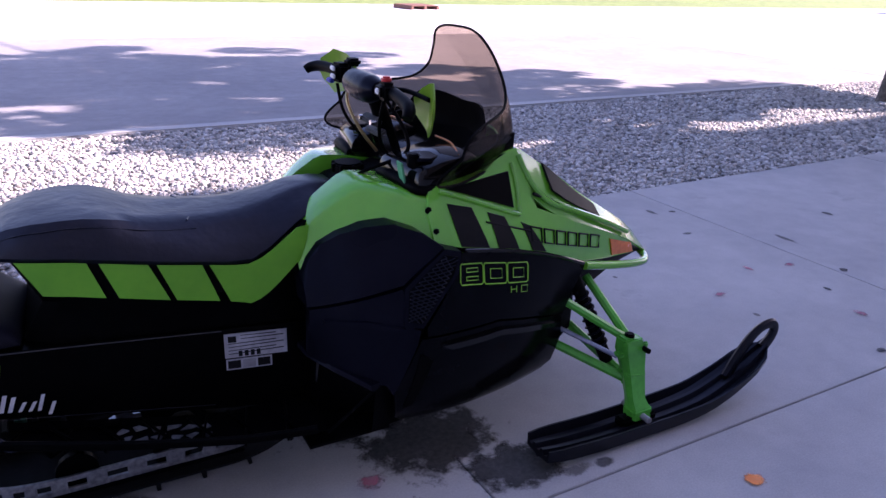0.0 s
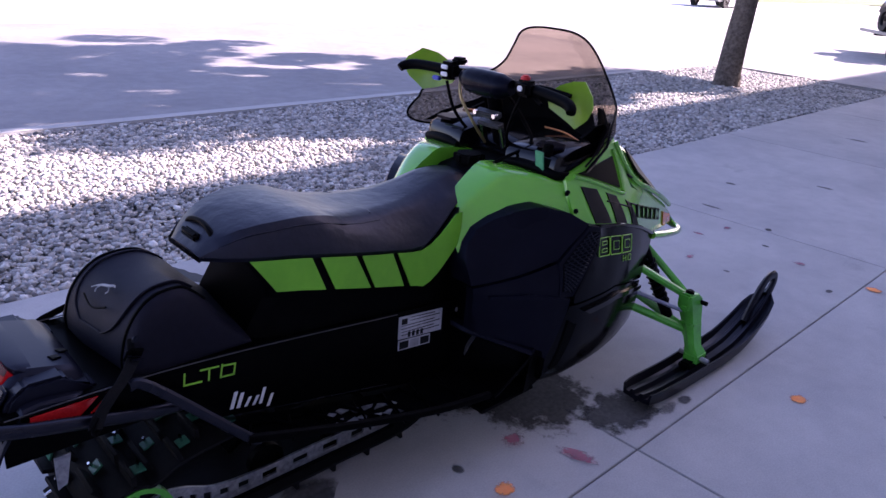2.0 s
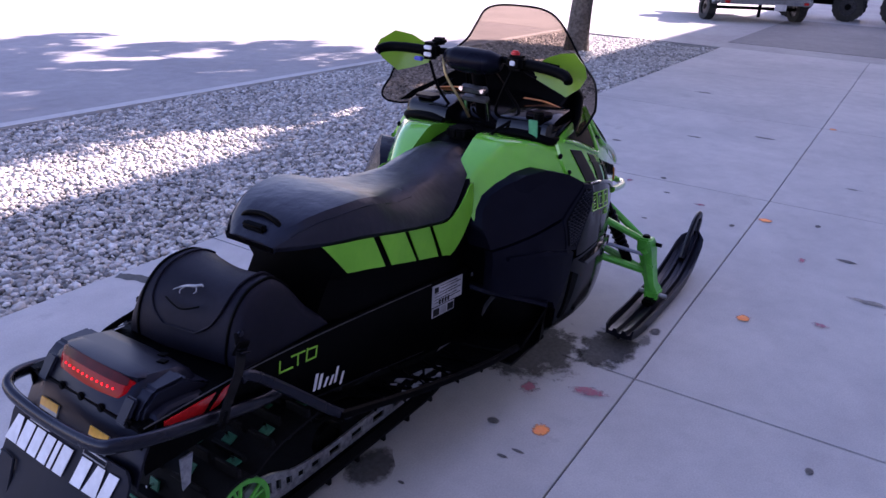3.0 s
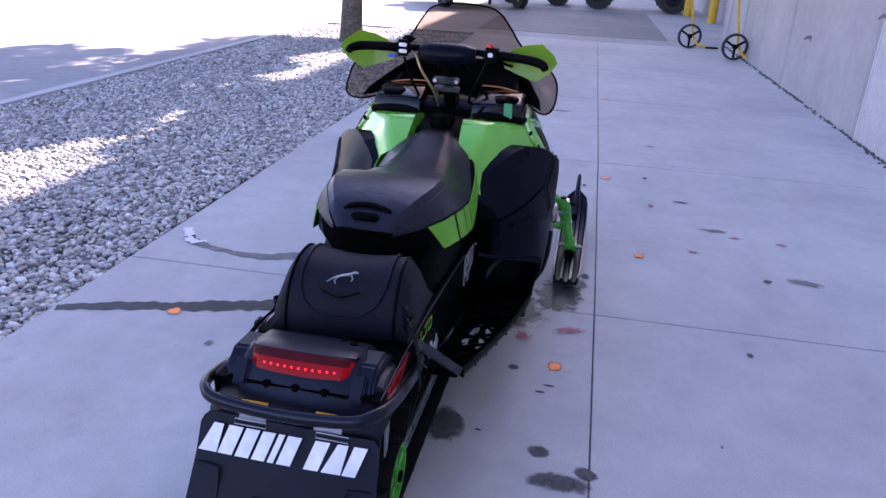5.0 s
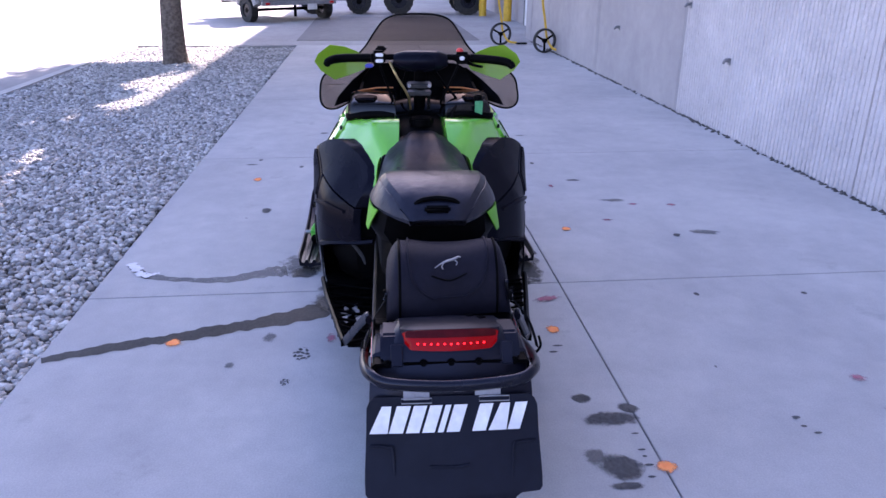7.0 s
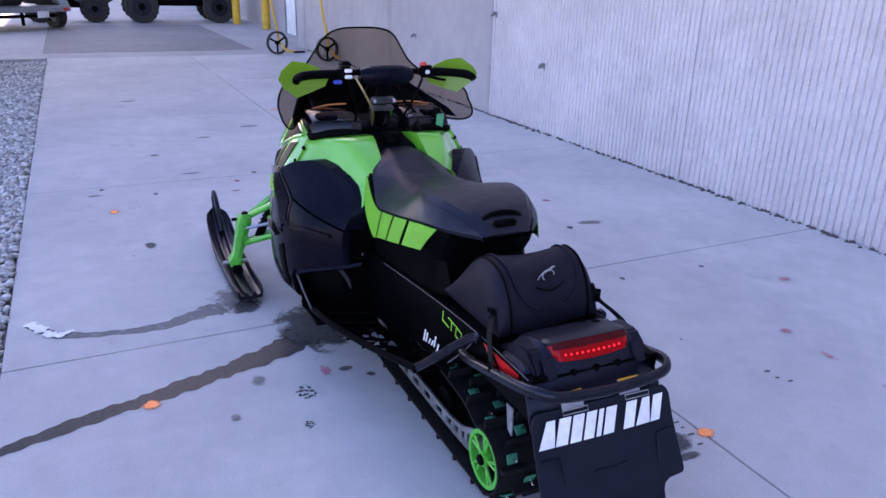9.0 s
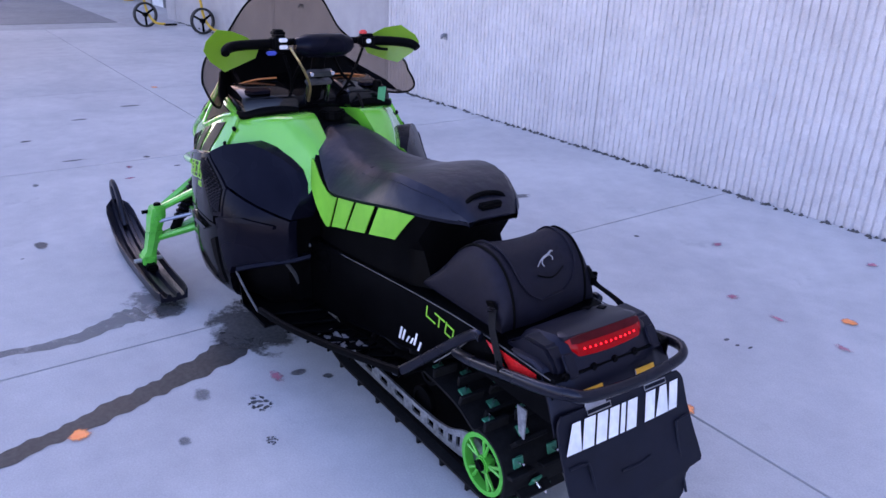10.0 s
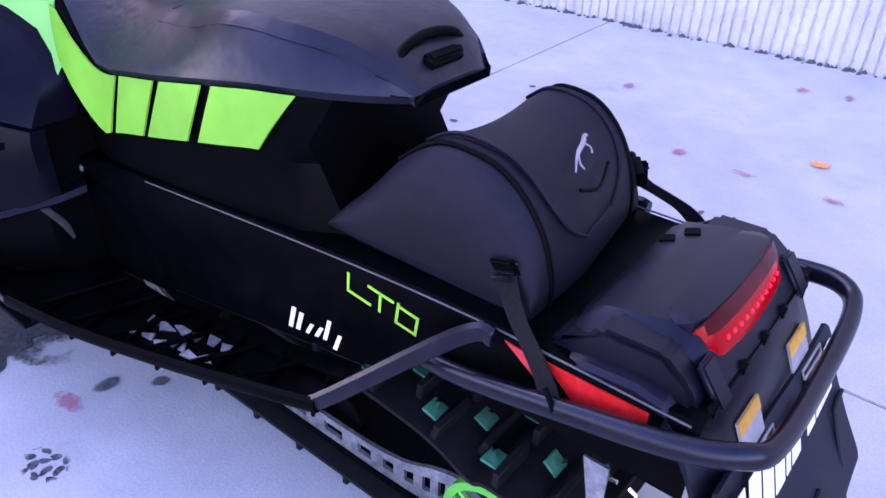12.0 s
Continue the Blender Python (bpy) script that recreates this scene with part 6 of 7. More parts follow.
for pts, r in (([(-0.309, 0.040), (-0.301, 0.022), (-0.296, 0.004), (-0.293, -0.014), (-0.288, -0.028), (-0.290, -0.035)], [0.0012, 0.002, 0.0035, 0.0038, 0.003, 0.0014]), ([(-0.299, 0.012), (-0.306, 0.020), (-0.312, 0.017)], 0.0015), ([(-0.294, -0.016), (-0.301, -0.024), (-0.306, -0.020)], 0.0015)):
    bag_mark(pts, r, STEEL, "emblem", "silver leaping emblem shape")
bag_mark([(-0.322, 0.05), (-0.331, 0.0), (-0.322, -0.05)], 0.0025, BLACK, "stitch_line")
for s in (1, -1):
    way = glide([(-0.304, s * 0.160, 0.645), (-0.316, s * 0.178, 0.605), (-0.350, s * 0.205, 0.578), (-0.385, s * 0.222, 0.556), (-0.415, s * 0.232, 0.525), (-0.428, s * 0.238, 0.500)], 4)
    part("strap", thicken(loft([[p + Vector((-0.015, 0.002 * s, 0.004)), p + Vector((0.015, 0, -0.004))] for p in way], closed=False), 0.002), WEB, bag, "black webbing strap")
    buckle = part("buckle", rbox((-0.313, s * 0.176, 0.613), (0.036, 0.008, 0.040), 0.003, pose(0, 0, 0, s * -22, 18, 0)), BLACK, bag)
    for d in (-0.010, 0.0, 0.010):
        part("buckle_bar", rbox((-0.313 - 0.3 * d, s * (0.1805 - 0.35 * d), 0.613 + d), (0.030, 0.005, 0.0045), 0.001, pose(0, 0, 0, s * -22, 18, 0)), BUMPER, buckle)
    part("snap", disc((-0.303, s * 0.166, 0.643), 0.008, 0.008, "y", 12, bevel=0.002), BUMPER, buckle)
    part("hook", tube([(-0.42, s * 0.242, 0.53), (-0.435, s * 0.246, 0.508), (-0.43, s * 0.235, 0.485), (-0.415, s * 0.225, 0.488)], 0.004, 6), BLACK, bag)


# ---- tree ----
def tree():
    ob = thing("tree", Matrix.Translation((9.8, 5.16, 0)), "young shade tree with a grey-brown trunk in the gravel", "tree")
    rows = []
    rng = random.Random(4)
    for z, r, dx, dy in ((-0.05, 0.215, 0, 0), (0.03, 0.19, 0, 0), (0.2, 0.17, 0.0, 0.0), (0.6, 0.158, 0.01, -0.02), (1.2, 0.15, 0.03, -0.05), (2.0, 0.135, 0.06, 0.0), (3.2, 0.11, 0.1, 0.2), (5.0, 0.07, 0.3, 0.9), (7.0, 0.025, 0.5, 1.5)):
        rows.append([Vector((dx + r * (1 + 0.10 * math.sin(3 * a + z * 2) + 0.05 * rng.uniform(-1, 1)) * math.cos(a), dy + r * (1 + 0.10 * math.sin(3 * a + z * 2)) * math.sin(a), z)) for a in (2 * math.pi * k / 18 for k in range(18))])
    part("trunk", loft(rows), BARK, ob, angle=60)
    for k in range(16):
        a = k * 2.4
        z0 = 1.75 + 0.28 * k
        base = Vector((0.06 + 0.05 * (z0 - 1.7), 0.28 * (z0 - 1.9), z0))
        ln = 1.4 + 0.22 * k if k < 9 else 3.6 - 0.2 * (k - 9)
        tip = base + Vector((math.cos(a) * ln, math.sin(a) * ln + 0.3 + 0.12 * k, 0.5 + ln * 0.45))
        part("limb", tube([base, base.lerp(tip, 0.5) + Vector((0, 0, 0.15)), tip], [0.05, 0.03, 0.01], 6, n=4), BARK, ob)
    rng = np.random.default_rng(8)
    pts = []
    c, rad = np.array((0.5, -0.1, 5.2)), np.array((4.6, 4.7, 2.5))
    holes = ((2.7, 5.05, 0.12), (3.9, 5.15, 0.12), (5.9, 4.95, 0.12), (8.2, 5.0, 0.2), (5.0, 5.5, 0.08))
    while len(pts) < 160:
        q = rng.uniform(-1, 1, 3)
        if q @ q > 1:
            continue
        p = c + q * rad
        r = rng.uniform(0.22, 0.55)
        # where this clump's shade falls: a gap in the crown lets a pool of sun through
        gx, gy = 9.5 + p[0] - 1.66 * p[2], 5.1 + p[1] + 0.5 * p[2]
        if gx < 1.5 + 1.3 * r and gy < 6.2 - 0.65 * gx + 1.0 * r:
            continue
        if any(((gx - a) / 1.8) ** 2 + (gy - b) ** 2 < (h + 0.6 * r) ** 2 for a, b, h in holes):
            continue
        pts.append((p, r))
    # unseen low leaf clumps, added where their shade lands on the gravel
    for _ in range(95):
        gx, gy, z, r = rng.uniform(2.3, 9.6), rng.uniform(4.95, 6.7), rng.uniform(2.7, 4.2), rng.uniform(0.25, 0.5)
        if not any(((gx - a) / 1.8) ** 2 + (gy - b) ** 2 < (h + 0.5 * r) ** 2 for a, b, h in holes):
            pts.append((np.array((gx - 9.5 + 1.66 * z, gy - 5.1 - 0.5 * z, z)), r))
    verts, faces = [], []
    for c, r in pts:
        for _ in range(170):
            d = rng.normal(0, 1, 3)
            d *= r * rng.uniform(0.2, 1) ** 0.5 / np.linalg.norm(d)
            p = c + d * np.array((1, 1, 0.75))
            u = rng.normal(0, 1, 3)
            u /= np.linalg.norm(u)
            w = np.cross(u, rng.normal(0, 1, 3))
            w /= np.linalg.norm(w)
            s = rng.uniform(0.07, 0.13)
            i = len(verts)
            verts += [tuple(p - u * s), tuple(p + w * s * 0.55), tuple(p + u * s), tuple(p - w * s * 0.55)]
            faces.append((i, i + 1, i + 2, i + 3))
    me = bpy.data.meshes.new("crown")
    me.from_pydata(verts, [], faces)
    me.materials.append(LEAF)
    cr = new("crown", me)
    cr.parent = ob
    cr.location = (-0.3, -0.06, 0)
    tagged(cr, kind="stuff")


tree()


# ---- marks on the concrete ----
MARKS = []


def flat_mark(name, outline, mat, label, category, z=0.0, group=""):
    """A thin film on the slabs; each one lies a hair higher than the last."""
    MARKS.append(name)
    bm = bmesh.new()
    bm.faces.new([bm.verts.new((a, b, 0.0012 + z * 0.3 + 0.00006 * len(MARKS))) for a, b in outline])
    ob = part(name, bm, mat)
    return tagged(ob, label, category, group)


def blot(cx, cy, rx, ry, turn=0.0, seed=1, rough=0.25, n=26, jag=0.0):
    rng = random.Random(seed)
    ph = [rng.uniform(0, 6.28) for _ in range(4)]
    fine = [rng.uniform(0, 6.28) for _ in range(36)]
    c, s = math.cos(radians(turn)), math.sin(radians(turn))
    out = []
    for k in range(n):
        a = 2 * math.pi * k / n
        r = 1 + rough * (0.6 * math.sin(2 * a + ph[0]) + 0.4 * math.sin(3 * a + ph[1]) + 0.3 * math.sin(5 * a + ph[2]) + 0.35 * math.sin(9 * a + ph[3])) + jag * sum(math.sin(k * a + fine[k]) / k ** 0.6 for k in range(6, 36))
        x, y = rx * r * math.cos(a), ry * r * math.sin(a)
        out.append((cx + c * x - s * y, cy + s * x + c * y))
    return out


def streak(points, widths, seed=1, rough=0.2):
    rng = random.Random(seed)
    line = glide([(a, b, 0) for a, b in points], 16)
    left, right = [], []
    ph = [rng.uniform(0, 6.28) for _ in range(6)]
    for i, p in enumerate(line):
        d = (line[min(i + 1, len(line) - 1)] - line[max(i - 1, 0)]).normalized()
        n = Vector((-d.y, d.x, 0))
        t = i / (len(line) - 1) * (len(widths) - 1)
        k = min(int(t), len(widths) - 2)
        w = (widths[k] + (widths[k + 1] - widths[k]) * (t - k)) / 2
        left.append(p + n * w * (1 + rough * sum(math.sin(q * i + ph[k]) for k, q in enumerate((0.23, 0.51, 1.1))) / 2))
        right.append(p - n * w * (1 + rough * sum(math.sin(q * i + ph[k + 3]) for k, q in enumerate((0.19, 0.57, 0.97))) / 2))
    return [(p.x, p.y) for p in left + right[::-1]]


flat_mark("water_streak", streak([(0.50, 3.50), (0.56, 3.35), (0.62, 3.15), (0.66, 3.0), (0.72, 2.82), (0.77, 2.66), (0.86, 2.45), (0.93, 2.33)], [0.05, 0.07, 0.075, 0.08, 0.10, 0.10, 0.15, 0.2], 3), WET_RUN, "dark streak of meltwater running over the concrete", "water stain")
flat_mark("water_streak", streak([(1.50, 3.45), (1.33, 3.3), (1.27, 3.1), (1.26, 2.9), (1.33, 2.72), (1.35, 2.62)], [0.03, 0.06, 0.05, 0.07, 0.12, 0.13], 5), DAMP_RUN, "half-dried damp streak on the concrete", "water stain")
for x, y, rx, ry, a, mat, label in ((1.0, 2.28, 0.36, 0.20, -25, WET, "wet stain on concrete beneath the snowmobile"), (1.42, 2.55, 0.24, 0.15, 15, DAMP, "damp stain beside the ski"),
                                    (1.06, 1.66, 0.36, 0.26, 35, WET, "wet stain on concrete beneath the snowmobile"), (1.25, 1.42, 0.26, 0.14, 20, WET, "wet stain under the ski heel"),
                                    (1.32, 2.53, 0.10, 0.10, 0, WET, "wet patch behind the ski"), (0.93, 1.92, 0.42, 0.24, 10, WET, "wet stain on concrete beneath the snowmobile"), (1.40, 1.31, 0.08, 0.04, 10, DAMP, "small damp patch beside the ski")):
    flat_mark("water_stain", blot(x, y, rx, ry, a, 7, 0.0, 36), mat, label, "water stain")


def tread_print(x, y, r, seed):
    """A shoe or paw print left in damp dots."""
    rng = random.Random(seed)
    bm = bmesh.new()
    for k in range(14):
        a, d = 2.4 * k, r * math.sqrt((k + 0.5) / 14)
        prism(blot(x + d * math.cos(a), y + 0.8 * d * math.sin(a), r * 0.2, r * 0.14, rng.uniform(0, 180), seed + k, 0.3, 9), "z", 0.0004, 0.0012, bm)
    tagged(part("tread_print", bm, OIL), "damp print of small dots on the concrete", "print mark", "prints on the concrete")


tread_print(0.47, 2.47, 0.058, 3)
tread_print(0.26, 2.52, 0.028, 9)
for k, (x, y, rx, ry, a, mat) in enumerate(((0.055, 1.425, 0.040, 0.025, 60, OIL), (-0.082, 1.355, 0.098, 0.040, 94, OIL), (-0.02, 1.275, 0.045, 0.022, 50, OIL), (-0.345, 1.405, 0.078, 0.050, 58, OIL), (-0.285, 1.475, 0.055, 0.040, 60, DAMP), (-0.432, 1.416, 0.052, 0.018, 96, OIL),
                                            (-0.172, 1.30, 0.012, 0.005, 90, OIL), (-0.261, 1.309, 0.014, 0.005, 90, OIL), (-0.295, 1.311, 0.010, 0.005, 80, OIL), (-0.339, 1.312, 0.014, 0.006, 95, OIL), (-0.397, 1.325, 0.014, 0.006, 85, OIL), (0.453, 1.417, 0.022, 0.008, 92, OIL), (0.402, 1.446, 0.020, 0.008, 92, OIL), (0.12, 1.634, 0.012, 0.006, 90, OIL), (-0.222, 0.673, 0.014, 0.006, 95, OIL), (-0.182, 0.70, 0.012, 0.006, 70, OIL), (1.50, 1.30, 0.04, 0.02, 0, OIL),
                                            (0.12, 1.75, 0.10, 0.06, 30, OIL), (0.55, 1.56, 0.025, 0.015, 60, OIL),
                                            (0.62, 2.62, 0.045, 0.03, 15, DAMP), (0.40, 2.75, 0.03, 0.022, 0, DAMP), (0.58, 2.28, 0.03, 0.016, 70, OIL), (0.50, 2.20, 0.022, 0.012, 40, OIL),
                                            (2.35, 2.85, 0.05, 0.03, 0, OIL), (3.5, 3.1, 0.06, 0.02, 80, DAMP), (3.9, 2.4, 0.09, 0.02, 80, DAMP), (2.9, 0.7, 0.05, 0.02, 70, OIL), (4.4, 0.8, 0.07, 0.02, 80, DAMP), (3.4, 0.9, 0.03, 0.015, 0, OIL),
                                            (2.4, 0.55, 0.10, 0.03, 75, DAMP), (1.75, 0.2, 0.12, 0.03, 70, DAMP), (5.6, 1.6, 0.12, 0.03, 80, DAMP), (5.2, 2.1, 0.08, 0.03, 80, DAMP), (7.5, 2.6, 0.12, 0.04, 80, DAMP), (0.9, 0.62, 0.02, 0.012, 0, OIL))):
    flat_mark("oil_spot", blot(x, y, rx * 1.3, ry * 1.3, a, 30 + k, 0.1, 30), mat, "dark dried spot on the concrete walkway", "stain", group="spots on the concrete")
for k, (x, y, r) in enumerate(((3.41, 2.71, 0.05), (3.77, 1.95, 0.04), (3.45, 1.83, 0.03), (2.86, 1.79, 0.03), (3.64, 3.05, 0.035), (3.07, 1.33, 0.035), (2.55, 2.4, 0.025), (4.6, 2.6, 0.05), (1.71, 0.39, 0.04), (0.23, 0.83, 0.02), (0.87, 0.09, 0.025), (-0.13, 0.7, 0.02), (2.2, 2.95, 0.02))):
    flat_mark("oil_spot", blot(x, y, r, r * 0.55, 40 * k, 130 + k, 0.15, 24), OIL if k % 3 else DAMP, "dark dried spot on the concrete walkway", "stain", group="spots on the concrete")
for k, (x, y) in enumerate(((0.592, 1.402), (1.86, 1.017), (0.605, 3.012), (-0.355, 1.262), (3.3, 1.18), (6.45, 1.14), (3.07, 3.0), (-0.33, 0.09), (-0.72, 2.03))):
    flat_mark("survey_mark", blot(x, y, 0.050 if x < 3 else 0.060, 0.042, 30 * k, 60 + k, 0.05, 30), SPRAY_ORANGE, "orange spray-painted survey dot", "paint mark", 0.003, "orange survey dots")
flat_mark("red_mark", blot(0.80, 1.55, 0.07, 0.045, 40, 71, 0.1), SPRAY_RED, "faded red spray paint blot", "paint mark", 0.003)
flat_mark("red_mark", blot(0.90, 1.36, 0.13, 0.028, -64, 72, 0.1), SPRAY_RED, "faded red spray paint dash", "paint mark", 0.003)
for k, (x, y, a) in enumerate(((0.59, 2.36, 20), (0.10, 0.315, 60), (-0.14, 0.34, 0), (-0.43, 0.35, 20), (-0.06, -0.67, 60), (-0.25, -0.70, 70), (2.0, 0.72, 70), (2.3, 0.45, 70), (2.75, 0.9, 20), (0.55, -0.2, 60), (3.55, 2.12, 30), (3.29, 2.18, 80), (3.33, 1.58, 120), (2.88, 2.02, 10), (2.27, 0.2, 60))):
    flat_mark("red_mark", blot(x, y, 0.065, 0.026, a, 80 + k, 0.1, 30), SPRAY_RED, "faded red spray paint dash", "paint mark", 0.003)
flat_mark("white_spill", streak([(1.50, 3.44), (1.40, 3.38), (1.33, 3.33), (1.36, 3.26)], [0.03, 0.06, 0.04, 0.02], 91, 0.6), SPRAY_WHITE, "dried white spill at the walkway's edge", "stain", 0.003)

# grit along the foot of the wall
rng = np.random.default_rng(12)
verts, faces = [], []
for _ in range(900):
    x, r = rng.uniform(-4, 13), rng.uniform(0.004, 0.016)
    y, z = WALL_Y + abs(rng.normal(0, 0.022)) + 0.004, r * 0.5
    i = len(verts)
    for dx, dy, dz in ((-1, -1, -0.5), (1, -0.8, -0.5), (0.9, 1, -0.5), (-0.8, 0.9, -0.5), (0, 0, 0.8)):
        verts.append((x + dx * r, y + dy * r, z + dz * r))
    faces += [(i, i + 1, i + 4), (i + 1, i + 2, i + 4), (i + 2, i + 3, i + 4), (i + 3, i, i + 4), (i, i + 3, i + 2, i + 1)]
me = bpy.data.meshes.new("grit")
me.from_pydata(verts, [], faces)
me.materials.append(GAP)
tagged(new("grit", me), "dark grit and leaf litter along the wall's foot", "grit", kind="stuff")


# ---- wall fittings ----
def bracket(x, z):
    ob = thing("wall_bracket", Matrix.Translation((x, WALL_Y, z)), "small grey metal stub fixed to the wall", "bracket", "stubs on the wall")
    part("plate", rbox((0, 0.006, 0), (0.05, 0.016, 0.06), 0.003), STEEL, ob)
    part("stub", tube([(0, 0.0, 0.01), (-0.01, 0.05, 0.012), (-0.035, 0.075, -0.012)], [0.018, 0.017, 0.012], 8), STEEL, ob)


for x, z in ((4.42, 0.66), (5.42, 1.10), (7.6, 0.70)):
    bracket(x, z)


# ---- yellow wheeled dollies ----
def spoked_wheel(ob, c, r):
    w = part("wheel", ring(c, r, r - 0.035, 0.05, "x"), TYRE, ob)
    part("hub", disc(c, 0.04, 0.06, "x", 16), BLACK, w)
    for k in range(3):
        a = 2 * math.pi * k / 3 + 0.5
        part("spoke", tube([(c[0], c[1] + 0.03 * math.cos(a), c[2] + 0.03 * math.sin(a)), (c[0], c[1] + (r - 0.02) * math.cos(a), c[2] + (r - 0.02) * math.sin(a))], 0.02, 6, smooth=False, flat=0.8), BLACK, w)


def dolly(x, y, foot):
    ob = thing("wheeled_dolly", pose(x, y, 0, 0, 0, 10), "yellow steel hand dolly with a black spoked wheel", "dolly", "yellow dollies by the wall")
    spoked_wheel(ob, (0, 0, 0.21), 0.21)
    part("frame", tube([(0.06, 0.08, 1.45), (0.06, 0.05, 0.9), (0.05, -0.02, 0.5), (0.04, -0.06, 0.25), (-0.03, -0.15, 0.08), (-0.10, -0.30, 0.05)], 0.022, 8), YELLOW, ob)
    if foot:
        part("foot", rbox((-0.12, -0.38, 0.04), (0.10, 0.22, 0.03), 0.008), BLACK, ob)


dolly(12.25, -0.36, True)
dolly(10.95, -0.92, False)


# ---- far yard: bollards, door, vehicles ----
def bollard(x, y):
    ob = thing("bollard", Matrix.Translation((x, y, 0)), "yellow painted steel bollard by the building", "bollard", "yellow bollards")
    part("post", disc((0, 0, 0.6), 0.11, 1.2, "z", 24), YELLOW, ob)
    dome = bmesh.new()
    bmesh.ops.create_uvsphere(dome, u_segments=20, v_segments=8, radius=0.11)
    bmesh.ops.transform(dome, matrix=Matrix.Translation((0, 0, 1.2)) @ Matrix.Diagonal((1, 1, 0.5, 1)), verts=dome.verts)
    part("cap", dome, YELLOW, ob)


bollard(20.4, -1.22)
bollard(18.4, -1.60)
door = thing("door_1", Matrix.Translation((16.6, WALL_Y - 0.72, 0)), "white steel service door in the set-back wall", "door", kind="structure")
part("leaf", rbox((0, 0.02, 1.03), (0.95, 0.05, 2.06), 0.004), DOOR_WHITE, door)
for s in (-0.5, 0.5):
    part("frame", rbox((s, 0.03, 1.06), (0.06, 0.09, 2.14), 0.004), STEEL, door)
part("frame", rbox((0, 0.03, 2.115), (0.93, 0.09, 0.06), 0.004), STEEL, door)
part("door_knob", disc((-0.38, 0.075, 1.0), 0.03, 0.06, "y", 16, bevel=0.006), CHROME, door)


def wheel(ob, c, r, w, axis="y"):
    t = part("wheel", ring(c, r, r * 0.58, w, axis, 28), TYRE, ob)
    part("rim", ring(c, r * 0.58, r * 0.2, w * 0.7, axis, 20), BUMPER, t)
    part("hub", disc(c, r * 0.22, w * 0.8, axis, 14), BLACK, t)
    for k in range(18):
        a = 2 * math.pi * k / 18
        u, v = r * math.cos(a), r * math.sin(a)
        p = (c[0] + u, c[1], c[2] + v) if axis == "y" else (c[0], c[1] + u, c[2] + v)
        turn = pose(0, 0, 0, 0, -math.degrees(a), 0) if axis == "y" else pose(0, 0, 0, math.degrees(a), 0, 0)
        size = (0.03, w * 0.9, r * 0.16) if axis == "y" else (w * 0.9, 0.03, r * 0.16)
        part("tread_block", rbox(p, size, 0.004, turn, seg=1), TYRE, t)


def trailer():
    m = Matrix.Translation((18.75, 4.3, 0)) @ pose(0, 0, 0, 0, 0, 39)
    ob = thing("utility_trailer", m, "flat grey utility trailer parked in the yard", "trailer")
    part("deck", rbox((0.9, 0, 0.50), (2.9, 2.2, 0.07), 0.01), STEEL, ob)
    part("rear_beam", rbox((-0.58, 0, 0.46), (0.08, 2.3, 0.10), 0.01), ALU, ob)
    for y in (-1.17, 1.17):
        wheel(ob, (0.0, y, 0.29), 0.29, 0.2)
        part("fender", tube([(-0.42, y, 0.42), (-0.3, y, 0.62), (0.0, y, 0.68), (0.3, y, 0.62), (0.42, y, 0.42)], 0.11, 8, flat=1.0), STEEL, ob)
        part("tail_lamp", rbox((-0.63, y * 0.85, 0.46), (0.02, 0.12, 0.06), 0.004), RED, ob)
    part("axle", tube([(0, -1.1, 0.29), (0, 1.1, 0.29)], 0.04, 10, smooth=False), BLACK, ob)
    part("jack", tube([(-0.5, 0.1, 0.46), (-0.5, 0.1, 0.12)], 0.04, 10, smooth=False), BLACK, ob)
    part("number_plate", rbox((-0.635, -0.35, 0.36), (0.01, 0.3, 0.15), 0.002), WHITE, ob)
    for x in (-0.3, 0.6, 1.6):
        part("cross_member", rbox((x, 0, 0.44), (0.06, 2.1, 0.05), 0.004), BLACK, ob)
    return m


tm = trailer()


def quad(name, m, label, cat, base, r=0.32, gauge=1.0, paint=None, group=""):
    """A low off-road machine: wheels, frame, fenders, rack and seat."""
    ob = thing(name, m, label, cat, group)
    for x in (-base / 2, base / 2):
        for y in (-gauge / 2, gauge / 2):
            wheel(ob, (x, y, r), r, 0.26)
    part("frame", rbox((0, 0, r + 0.12), (base * 0.95, gauge * 0.45, 0.22), 0.05), BLACK, ob)
    for x in (-base / 2, base / 2):
        part("axle", tube([(x, -gauge / 2, r), (x, gauge / 2, r)], 0.035, 8, smooth=False), STEEL, ob)
        for y in (-gauge / 2, gauge / 2):
            part("fender", tube([(x - r * 1.1, y, r * 1.5), (x - r * 0.7, y, r * 2.1), (x, y, r * 2.3), (x + r * 0.7, y, r * 2.1), (x + r * 1.1, y, r * 1.5)], 0.12, 8, flat=1.3), paint or CAR_DARK, ob)
        part("rack", rbox((x, 0, r * 2.3 + 0.16), (base * 0.35, gauge * 0.8, 0.03), 0.01), BLACK, ob)
    part("body", rbox((0, 0, r * 2.2), (base * 0.85, gauge * 0.5, 0.3), 0.08, seg=3), paint or CAR_DARK, ob)
    part("seat", rbox((-base * 0.1, 0, r * 2.2 + 0.22), (base * 0.5, gauge * 0.35, 0.16), 0.06, seg=3), VINYL, ob)
    return ob


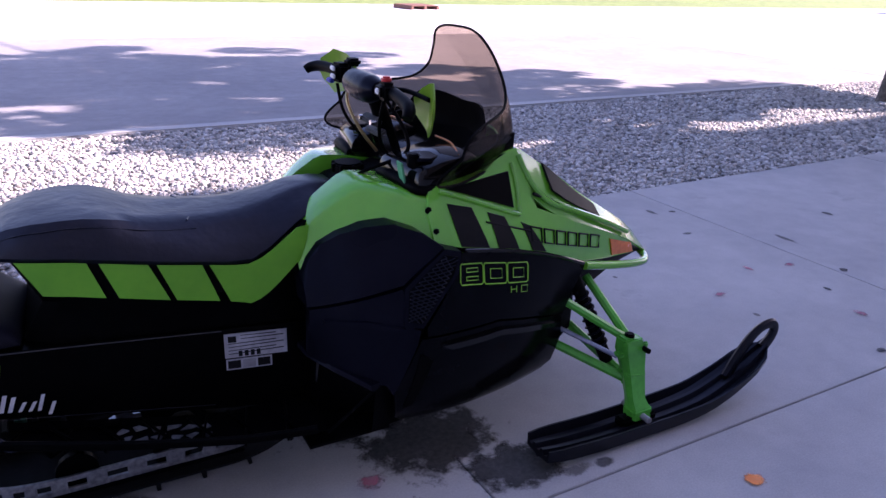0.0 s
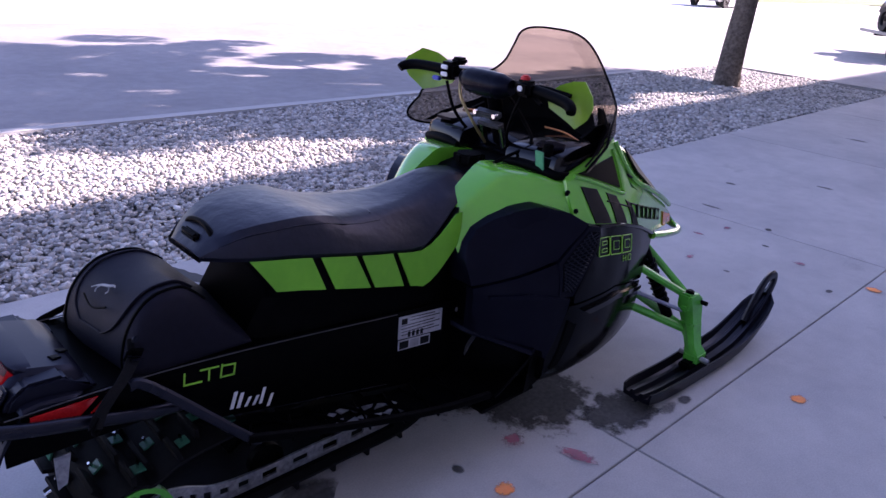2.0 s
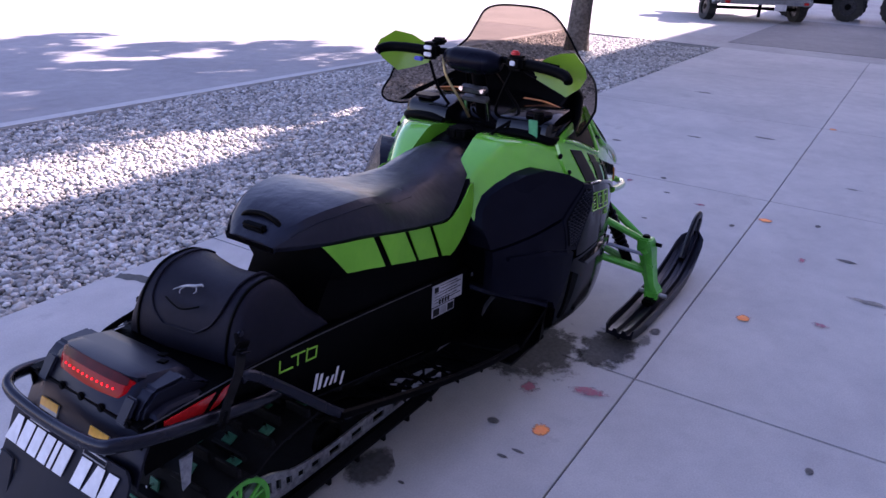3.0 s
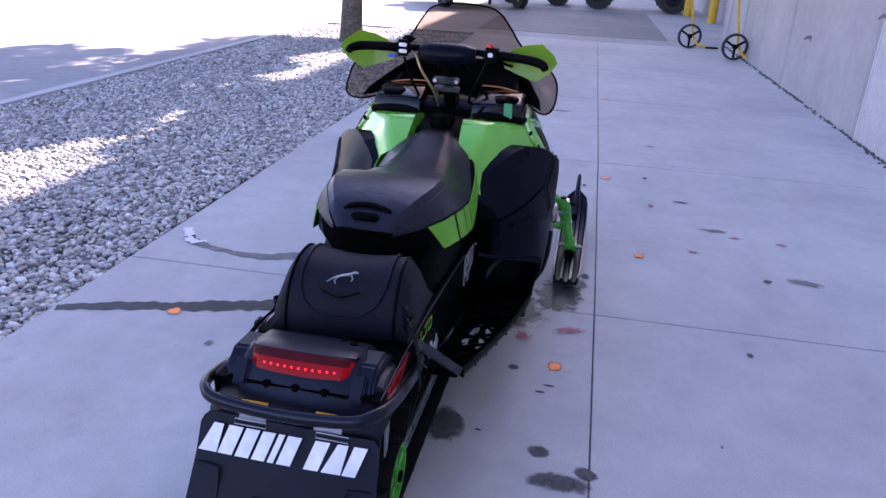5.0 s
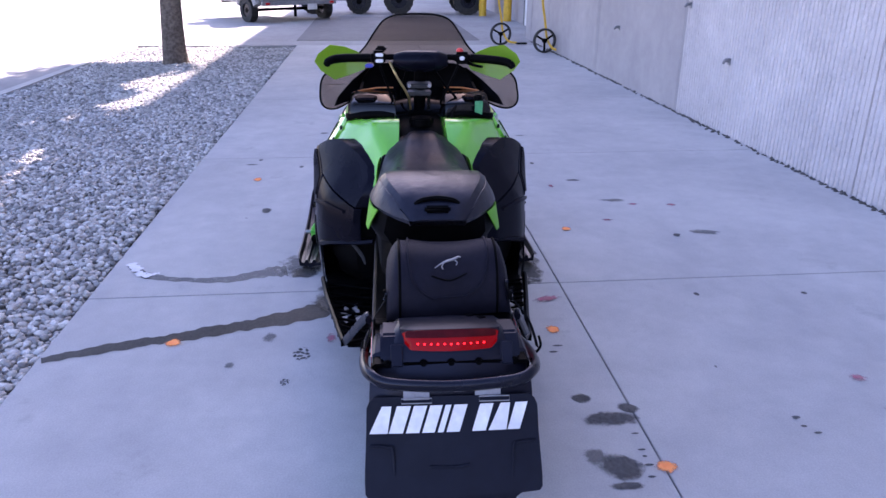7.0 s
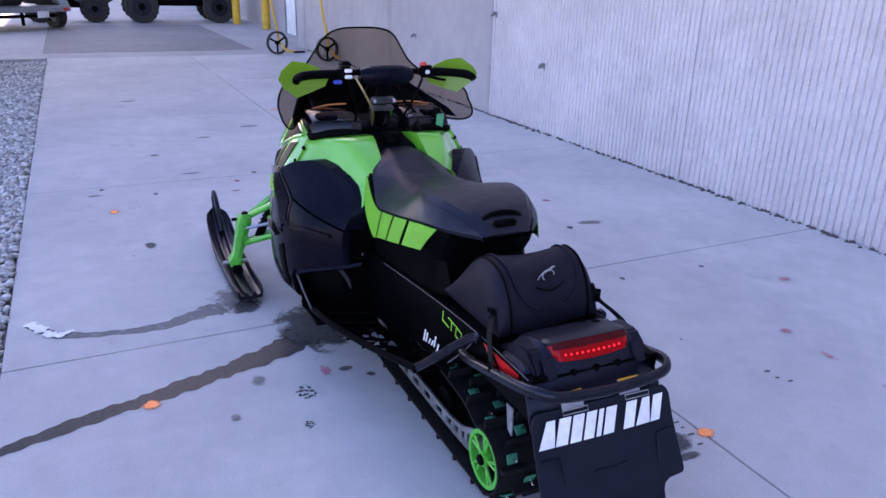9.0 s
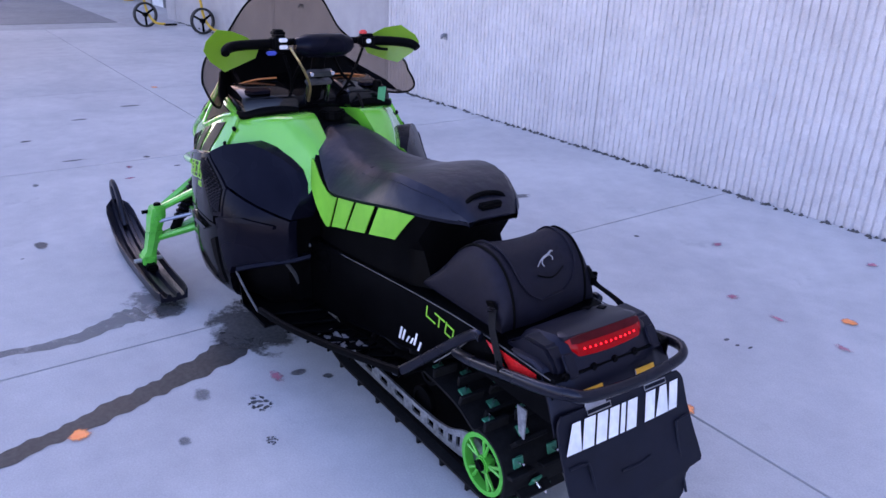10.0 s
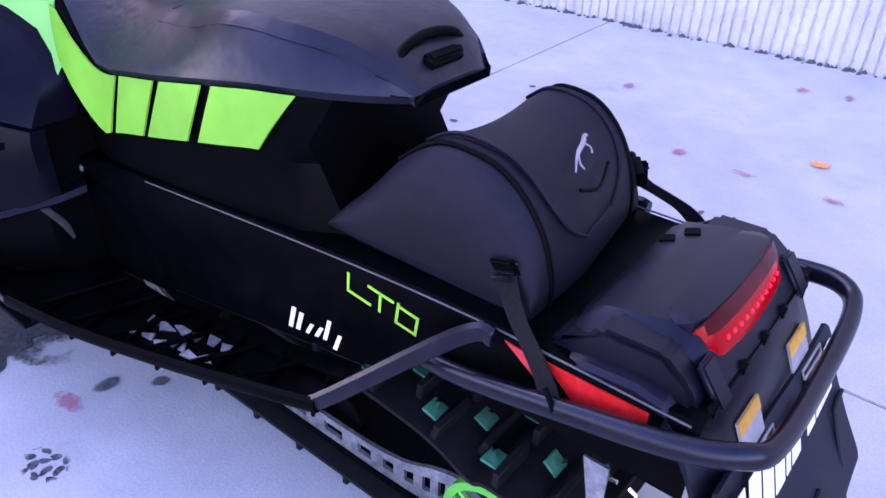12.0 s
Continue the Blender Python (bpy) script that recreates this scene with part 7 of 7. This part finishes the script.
quad("all_terrain_vehicle", tm @ Matrix.Translation((0.75, 0.5, 0.537)), "dark all-terrain quad loaded on the trailer", "quad", 1.25, 0.28, 0.8, group="quads")
quad("all_terrain_vehicle", tm @ Matrix.Translation((0.75, -0.55, 0.537)), "dark all-terrain quad loaded on the trailer", "quad", 1.25, 0.28, 0.8, group="quads")
quad("utility_vehicle", pose(21.6, 0.2, 0, 0, 0, 90), "dark side-by-side utility vehicle parked in the yard", "utility vehicle", 2.08, 0.43, 1.3)
quad("all_terrain_vehicle", pose(21.7, 3.1, 0, 0, 0, 90), "dark all-terrain quad parked in the yard", "quad", 1.35, 0.36, 0.95, group="quads")


def car():
    ob = thing("parked_car", pose(37.0, 18.6, 0, 0, 0, 0), "silver car parked far off in the sun", "car")
    rows = []
    for x, zt, w in ((-2.2, 0.8, 0.7), (-2.1, 0.95, 0.82), (-1.3, 1.0, 0.88), (-0.7, 1.42, 0.86), (0.6, 1.42, 0.86), (1.2, 0.98, 0.88), (2.1, 0.85, 0.82), (2.2, 0.7, 0.7)):
        rows.append([Vector(q) for q in ((x, -w, 0.3), (x, -w, 0.75), (x, -w * 0.8, zt), (x, w * 0.8, zt), (x, w, 0.75), (x, w, 0.3))])
    part("body", loft(rows), STEEL, ob)
    for x in (-1.35, 1.35):
        for y in (-0.8, 0.8):
            wheel(ob, (x, y, 0.32), 0.32, 0.2)
    for s in (-1, 1):
        part("side_glass", prism([(-1.1, 1.02), (-0.65, 1.36), (0.55, 1.36), (1.05, 1.02)], "y", s * 0.80, s * 0.83), GLOSS, ob)


car()


def slatted_stack():
    ob = thing("slatted_pallet", pose(11.2, 20.7, -0.01, 0, 0, 8), "low reddish-brown slatted pallet lying far off in the sun", "pallet")
    red_wood = simple("red_brown_wood", (0.16, 0.07, 0.05), (0.22, 0.10, 0.075), 0.7, 12)
    for k in range(6):
        part("slat", rbox((0, -0.4 + 0.16 * k, 0.11), (1.0, 0.12, 0.022), 0.004), red_wood, ob)
    for x in (-0.48, 0, 0.48):
        part("runner", rbox((x, 0, 0.05), (0.09, 0.95, 0.10), 0.004), red_wood, ob)


slatted_stack()
